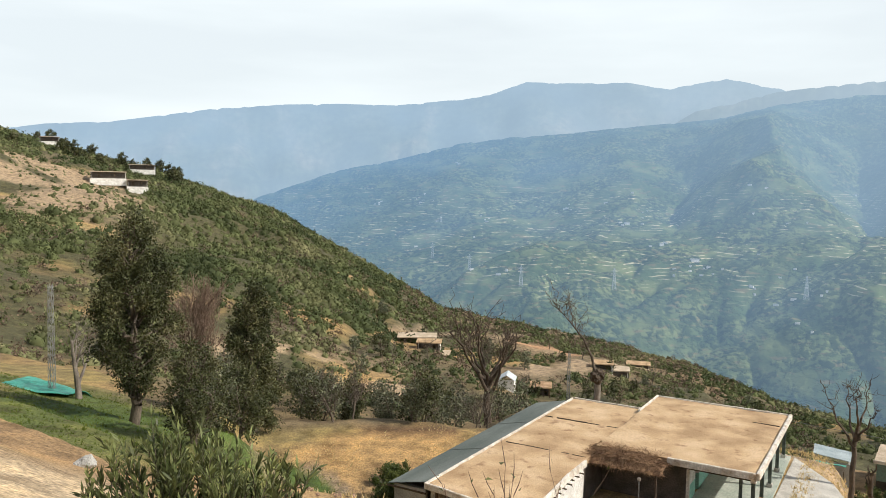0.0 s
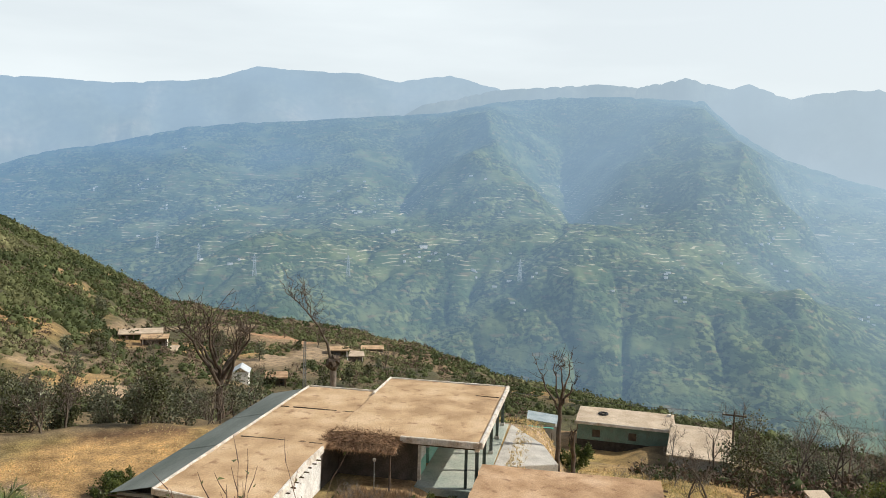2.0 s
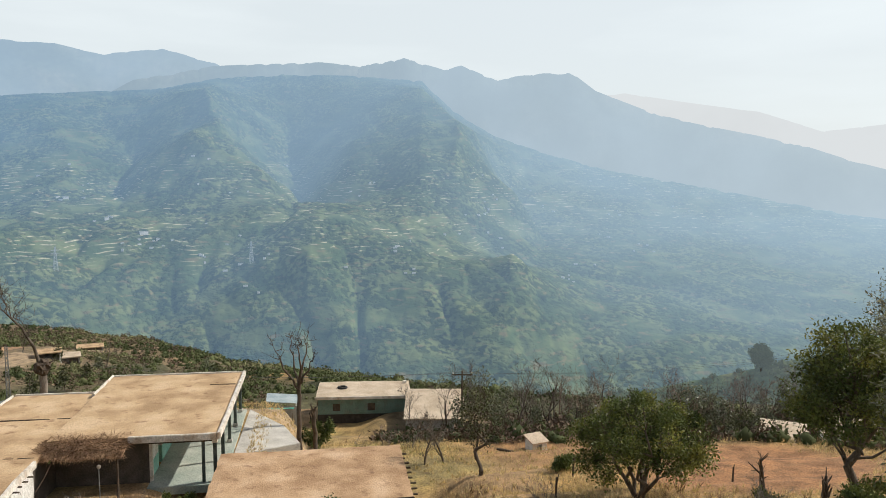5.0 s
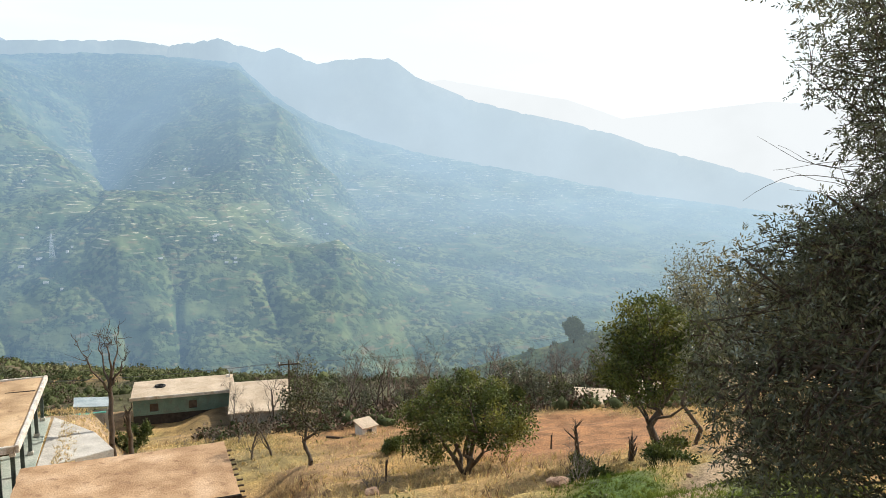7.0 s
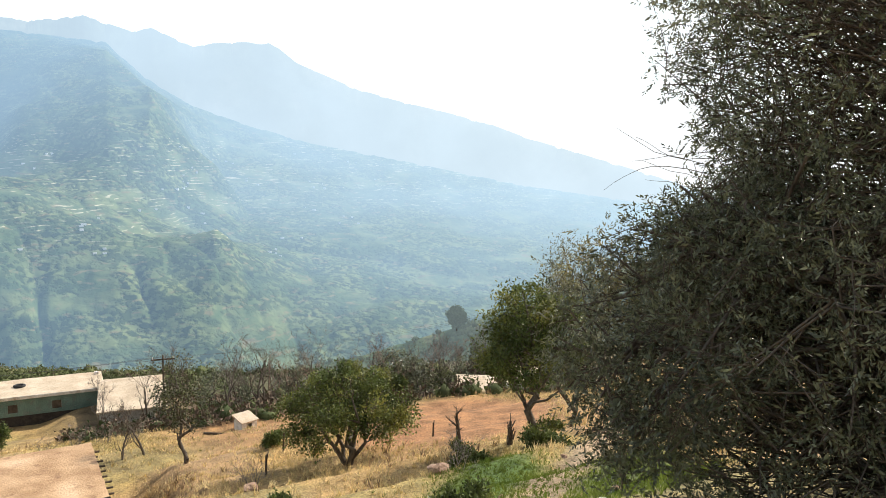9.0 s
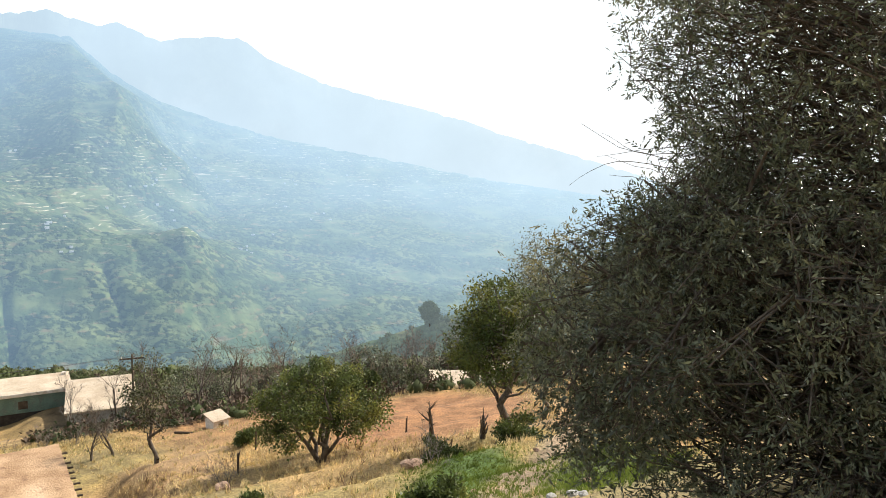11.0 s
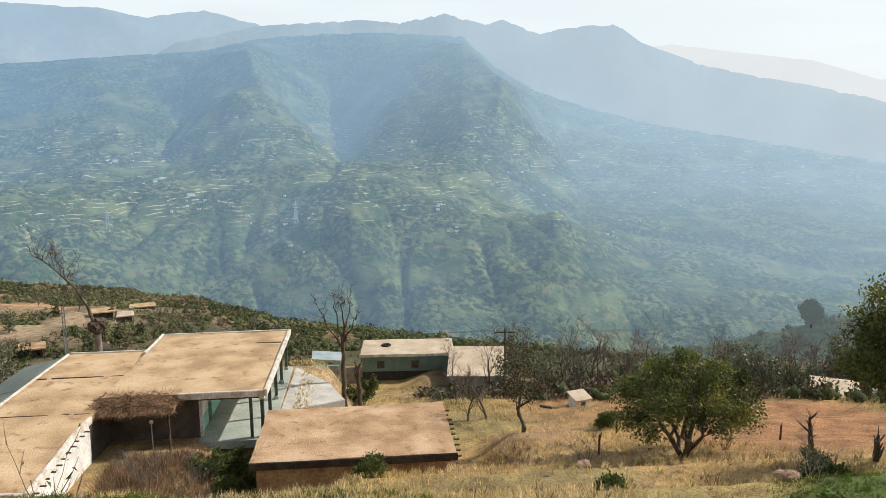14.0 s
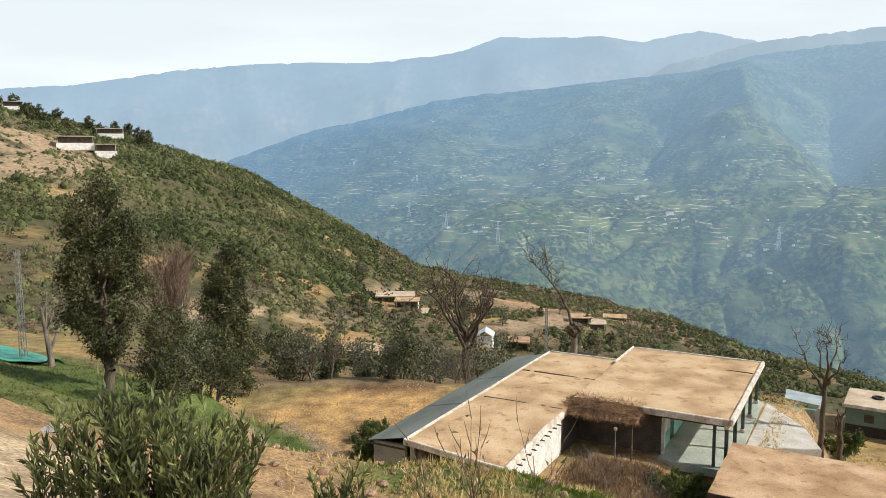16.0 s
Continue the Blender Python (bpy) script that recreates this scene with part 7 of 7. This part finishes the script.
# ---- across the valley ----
# far houses and pylons emit the same painted haze
FAR_HAZE_GLOW = dict(**HAZE_GLOW, reach=(1000, 3100), share=(0.14, 0.72))


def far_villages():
    white = material("far_white_wall", [(0.60, 0.59, 0.56), (0.80, 0.79, 0.76)], 0.2, 3, 0.9, 0.0, fine=1.0, glow=FAR_HAZE_GLOW)
    tin = material("far_pale_roof", [(0.34, 0.34, 0.33), (0.52, 0.52, 0.50)], 0.2, 3, 0.8, 0.0, fine=1.0, glow=FAR_HAZE_GLOW)
    models = []
    for k, (w, d, hgt) in enumerate(((13, 7, 4.2), (9, 7, 5.6), (18, 7, 3.8))):
        h = thing("village_house", Matrix.Identity(4), "small white flat-roofed village house on the far slope", "house", "far village houses")
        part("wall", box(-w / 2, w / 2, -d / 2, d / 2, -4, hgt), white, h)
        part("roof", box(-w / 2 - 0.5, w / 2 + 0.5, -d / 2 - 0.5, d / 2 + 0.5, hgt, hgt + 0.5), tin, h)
        models.append(h)
    rng = random.Random(12)
    seats = [(13.6, -1.6), (16.0, -3.1), (18.4, -4.2), (20.3, -4.7), (26.5, -6.1), (26.1, -8.6), (22.6, 1.4), (22.5, -3.5), (17.0, -4.8), (22.1, -5.8), (40.0, -4.5), (36.4, -5.3), (37.6, -7.2), (57.6, -2.5), (54.9, -5.0), (52.1, -4.5), (32.5, -6.8), (49.3, -7.4), (47.3, -2.4), (1.1, 2.6), (33.6, -1.5)]
    for b, e in list(seats):
        for _ in range(rng.choice((0, 1, 2, 3))):
            seats.append((b + rng.uniform(-1.1, 1.1), e + rng.uniform(-0.5, 0.5)))
    for _ in range(34):
        b, e = rng.uniform(-8, 56), rng.uniform(-6.8, 1.2)
        for _ in range(rng.choice((1, 1, 2, 4))):
            seats.append((b + rng.uniform(-0.9, 0.9), e + rng.uniform(-0.35, 0.35)))
    for k, (b, e) in enumerate(seats):
        x, y, z = on_slope(b, e)
        m = facing(b + rng.uniform(-25, 25), x, y, z + 0.6)
        if k < 3:
            models[k].matrix_world = m
        else:
            copy_thing(models[rng.randrange(3)], m @ Matrix.Scale(rng.uniform(0.35, 0.65), 4))
    pale = material("far_pylon_steel", [(0.40, 0.42, 0.43), (0.52, 0.54, 0.55)], 0.2, 3, 0.7, 0.0, fine=1.0, glow=FAR_HAZE_GLOW)
    for b, e, hgt in ((6.0, -6.4, 44), (12.8, -6.5, 46), (25.7, -6.5, 46), (2.1, -5.4, 42), (-0.7, -4.4, 40)):
        x, y, z = on_slope(b, e)
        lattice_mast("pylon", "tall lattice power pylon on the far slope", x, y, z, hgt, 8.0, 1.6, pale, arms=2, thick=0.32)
    # the lone tall tree on the hazy spur, its crown in the haze-emitting leaf
    rr = np.hypot(SX, SY)
    d = (np.degrees(np.arctan2(SX, SY)) - 62.9) ** 2 + (np.degrees(np.arctan2(SZ - EYE_Z, rr)) + 13.4) ** 2
    k = np.unravel_index(np.argmin(d), d.shape)
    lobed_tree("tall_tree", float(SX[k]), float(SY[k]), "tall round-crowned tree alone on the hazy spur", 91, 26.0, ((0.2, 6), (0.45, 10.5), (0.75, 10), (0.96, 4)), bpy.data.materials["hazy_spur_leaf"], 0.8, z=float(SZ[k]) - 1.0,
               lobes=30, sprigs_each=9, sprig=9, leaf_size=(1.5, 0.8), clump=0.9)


far_villages()


# ---- plants at the viewer's feet ----
def lance_bush(x, y, label, seed, stems, height, spread, leaf=(0.115, 0.024), per_stem=40):
    """Upright stems set with narrow pointed leaves that stand up along them."""
    rng = np.random.default_rng(seed)
    ob = thing("lance_leaf_bush", Matrix.Translation((x, y, float(ground_z(x, y)))), label, "bush", "lance-leaved bushes")
    seg, at, way = [], [], []
    for s in range(stems):
        a, rad = rng.uniform(0, 2 * np.pi), spread * math.sqrt(rng.uniform())
        p = np.array((rad * math.cos(a), rad * math.sin(a), -0.05))
        w = np.array((rng.normal() * 0.22 + 0.35 * math.cos(a) * rad, rng.normal() * 0.16 + 0.25 * math.sin(a) * rad, 1.0))
        tall = height * rng.uniform(0.55, 1.08) * (1 - 0.25 * (rad / spread) ** 2)
        for k in range(5):
            w = w + rng.normal(size=3) * 0.06
            w /= np.linalg.norm(w)
            q = p + w * tall / 5
            seg.append((*p, *q, 0.008 * (1 - 0.17 * k), 0.008 * (1 - 0.17 * (k + 1))))
            n = int(per_stem / 5 * (0.6 + 0.25 * k))
            f = rng.uniform(0, 1, n)[:, None]
            at.append(p + (q - p) * f)
            way.append(w * 1.0 + rng.normal(size=(n, 3)) * 0.42)
            p = q
    v, f = tubes(seg, 4)
    st = new("brushwood", fast_mesh("brushwood", v, f, BARK))
    st.parent = ob
    tagged(st, kind="stuff")
    at, way = np.concatenate(at), np.concatenate(way)
    size = rng.uniform(0.6, 1.25, len(at))
    v, f = leaves(at, way, leaf[0] * size, leaf[1] * size, rng, True)
    c = new("foliage", fast_mesh("foliage", v, f, LANCE_LEAF))
    c.parent = ob


def sapling(x, y, label, seed, height, kids=(4, 2), spread=0.42):
    tree("sapling", x, y, label, seed, height, 0.010, levels=2, kids=kids, spread=spread, start=0.35, length=0.45, rise=0.5, category="sapling", group="bare saplings", bark=RED_TWIG, sides=5,
         leaf=LANCE_LEAF, per_twig=1, leaf_size=(0.07, 0.025), scatter=0.02)


def foreground():
    lance_bush(-2.32, 6.8, "dense upright bush of narrow grey-green leaves", 201, 125, 1.36, 0.42)
    lance_bush(-1.72, 6.6, "dense upright bush of narrow grey-green leaves", 202, 90, 1.24, 0.36)
    lance_bush(-2.80, 6.6, "thin clump of narrow brownish leaves", 203, 22, 0.95, 0.3)
    lance_bush(-0.55, 6.7, "small upright clump of narrow leaves", 204, 22, 0.95, 0.2)
    lance_bush(0.45, 6.6, "thin clump of upright narrow leaves", 205, 10, 0.75, 0.25)
    k = 206
    for bearing, r, stems, hgt in ((12, 6.4, 8, 0.62), (16, 6.2, 12, 0.68), (20, 6.4, 10, 0.70), (24, 6.3, 12, 0.66), (28, 6.5, 9, 0.6), (33, 6.4, 6, 0.5), (8, 6.6, 6, 0.6), (5, 6.8, 5, 0.62)):
        b = radians(bearing)
        lance_bush(r * math.sin(b), r * math.cos(b), "low clump of upright narrow leaves on the bank", k, stems, hgt + 0.3, 0.35, per_stem=26)
        k += 1
    for bearing, r, hgt in ((3.4, 7.2, 1.62), (6.6, 7.0, 1.75), (9.8, 7.0, 1.72), (11.5, 7.3, 1.45), (1.2, 7.6, 1.5)):
        b = radians(bearing)
        sapling(r * math.sin(b), r * math.cos(b), "thin leafless sapling with reddish stem", k, hgt)
        k += 1
    # low bushes in the dry field and by the houses
    for x, y, hgt, leafy, label in ((14.6, 24.3, 0.75, 1, "rounded green bush before the mud house"), (13.4, 36.2, 1.3, 1, "green bush in the farm yard"), (15.2, 35.8, 1.4, 1, "dark green bush in the farm yard"), (11.2, 36.8, 1.2, 0, "dry brown brush in the farm yard"),
                                    (12.4, 37.6, 1.5, 0, "dry brown brush in the farm yard"), (9.8, 38.0, 1.4, 0, "dry brown brush in the farm yard"), (10.6, 34.4, 0.9, 1, "green bush in the farm yard"), (13.2, 38.2, 1.5, 1, "green bush in the farm yard"), (14.6, 38.6, 1.5, 1, "green bush in the farm yard"), (12.2, 39.0, 1.3, 0, "dry brown brush in the farm yard"), (9.4, 40.4, 1.4, 0, "dry brown brush in the farm yard"), (10.6, 39.6, 1.5, 0, "dry brown brush in the farm yard"), (-2.6, 45.0, 1.2, 1, "low green bush beside the straw field"), (-1.2, 44.0, 1.1, 0, "dry brush beside the straw field"), (12.0, 35.2, 1.0, 0, "dry brown brush in the farm yard"), (22.3, 11.2, 1.5, 0, "leafless grey bush in dry grass"), (24.4, 22.3, 1.7, 0, "leafless grey bush in dry grass"), (25.0, 12.2, 1.1, 1, "yellow-green bush beside the track"),
                                    (27.6, 10.2, 1.5, 1, "yellow-green bush under the forked tree"), (14.4, 7.1, 0.5, 1, "dark green bush in the crop"), (33.0, 28.6, 0.9, 1, "low green bush in dry grass"), (36.0, 30.5, 0.9, 1, "low green bush in dry grass"),
                                    (31.5, 47.5, 1.9, 0, "tangled leafless hedge below the farm"), (33.4, 47.0, 1.8, 0, "tangled leafless hedge below the farm"), (35.4, 46.2, 1.9, 0, "tangled leafless hedge below the farm"), (37.0, 45.2, 1.6, 0, "tangled leafless hedge below the farm"),
                                    (29.6, 50.5, 2.6, 1, "dark green bush behind the lopped trees"), (17.6, 15.0, 0.5, 1, "yellowish green bush in dry grass"), (-4.6, 41.0, 1.5, 0, "leafless brown bush by the path"), (-2.8, 42.0, 1.6, 1, "olive bush beside the threshing ground"),
                                    (51.0, 42.6, 2.2, 0, "brown brush on the field edge"), (53.6, 41.0, 2.4, 0, "brown brush on the field edge"), (47.0, 45.0, 2.2, 0, "brown brush on the field edge"), (56.5, 38.0, 2.6, 0, "brown brush on the field edge"), (50.0, 34.5, 2.6, 1, "olive bush past the round tree"), (53.0, 33.0, 2.8, 1, "olive bush past the round tree")):
        tree("bush", x, y, label, k, hgt, 0.03, levels=3, kids=(5, 4, 4), spread=0.75, start=0.1, length=0.55, rise=0.3, stems=3, category="bush", group="field bushes", sides=5,
             bark=None if leafy else PALE_BARK, leaf=GREEN_LEAF if leafy else None, per_twig=20, leaf_size=(0.09 + 0.03 * hgt, 0.045 + 0.015 * hgt), scatter=0.08)
        k += 1


foreground()
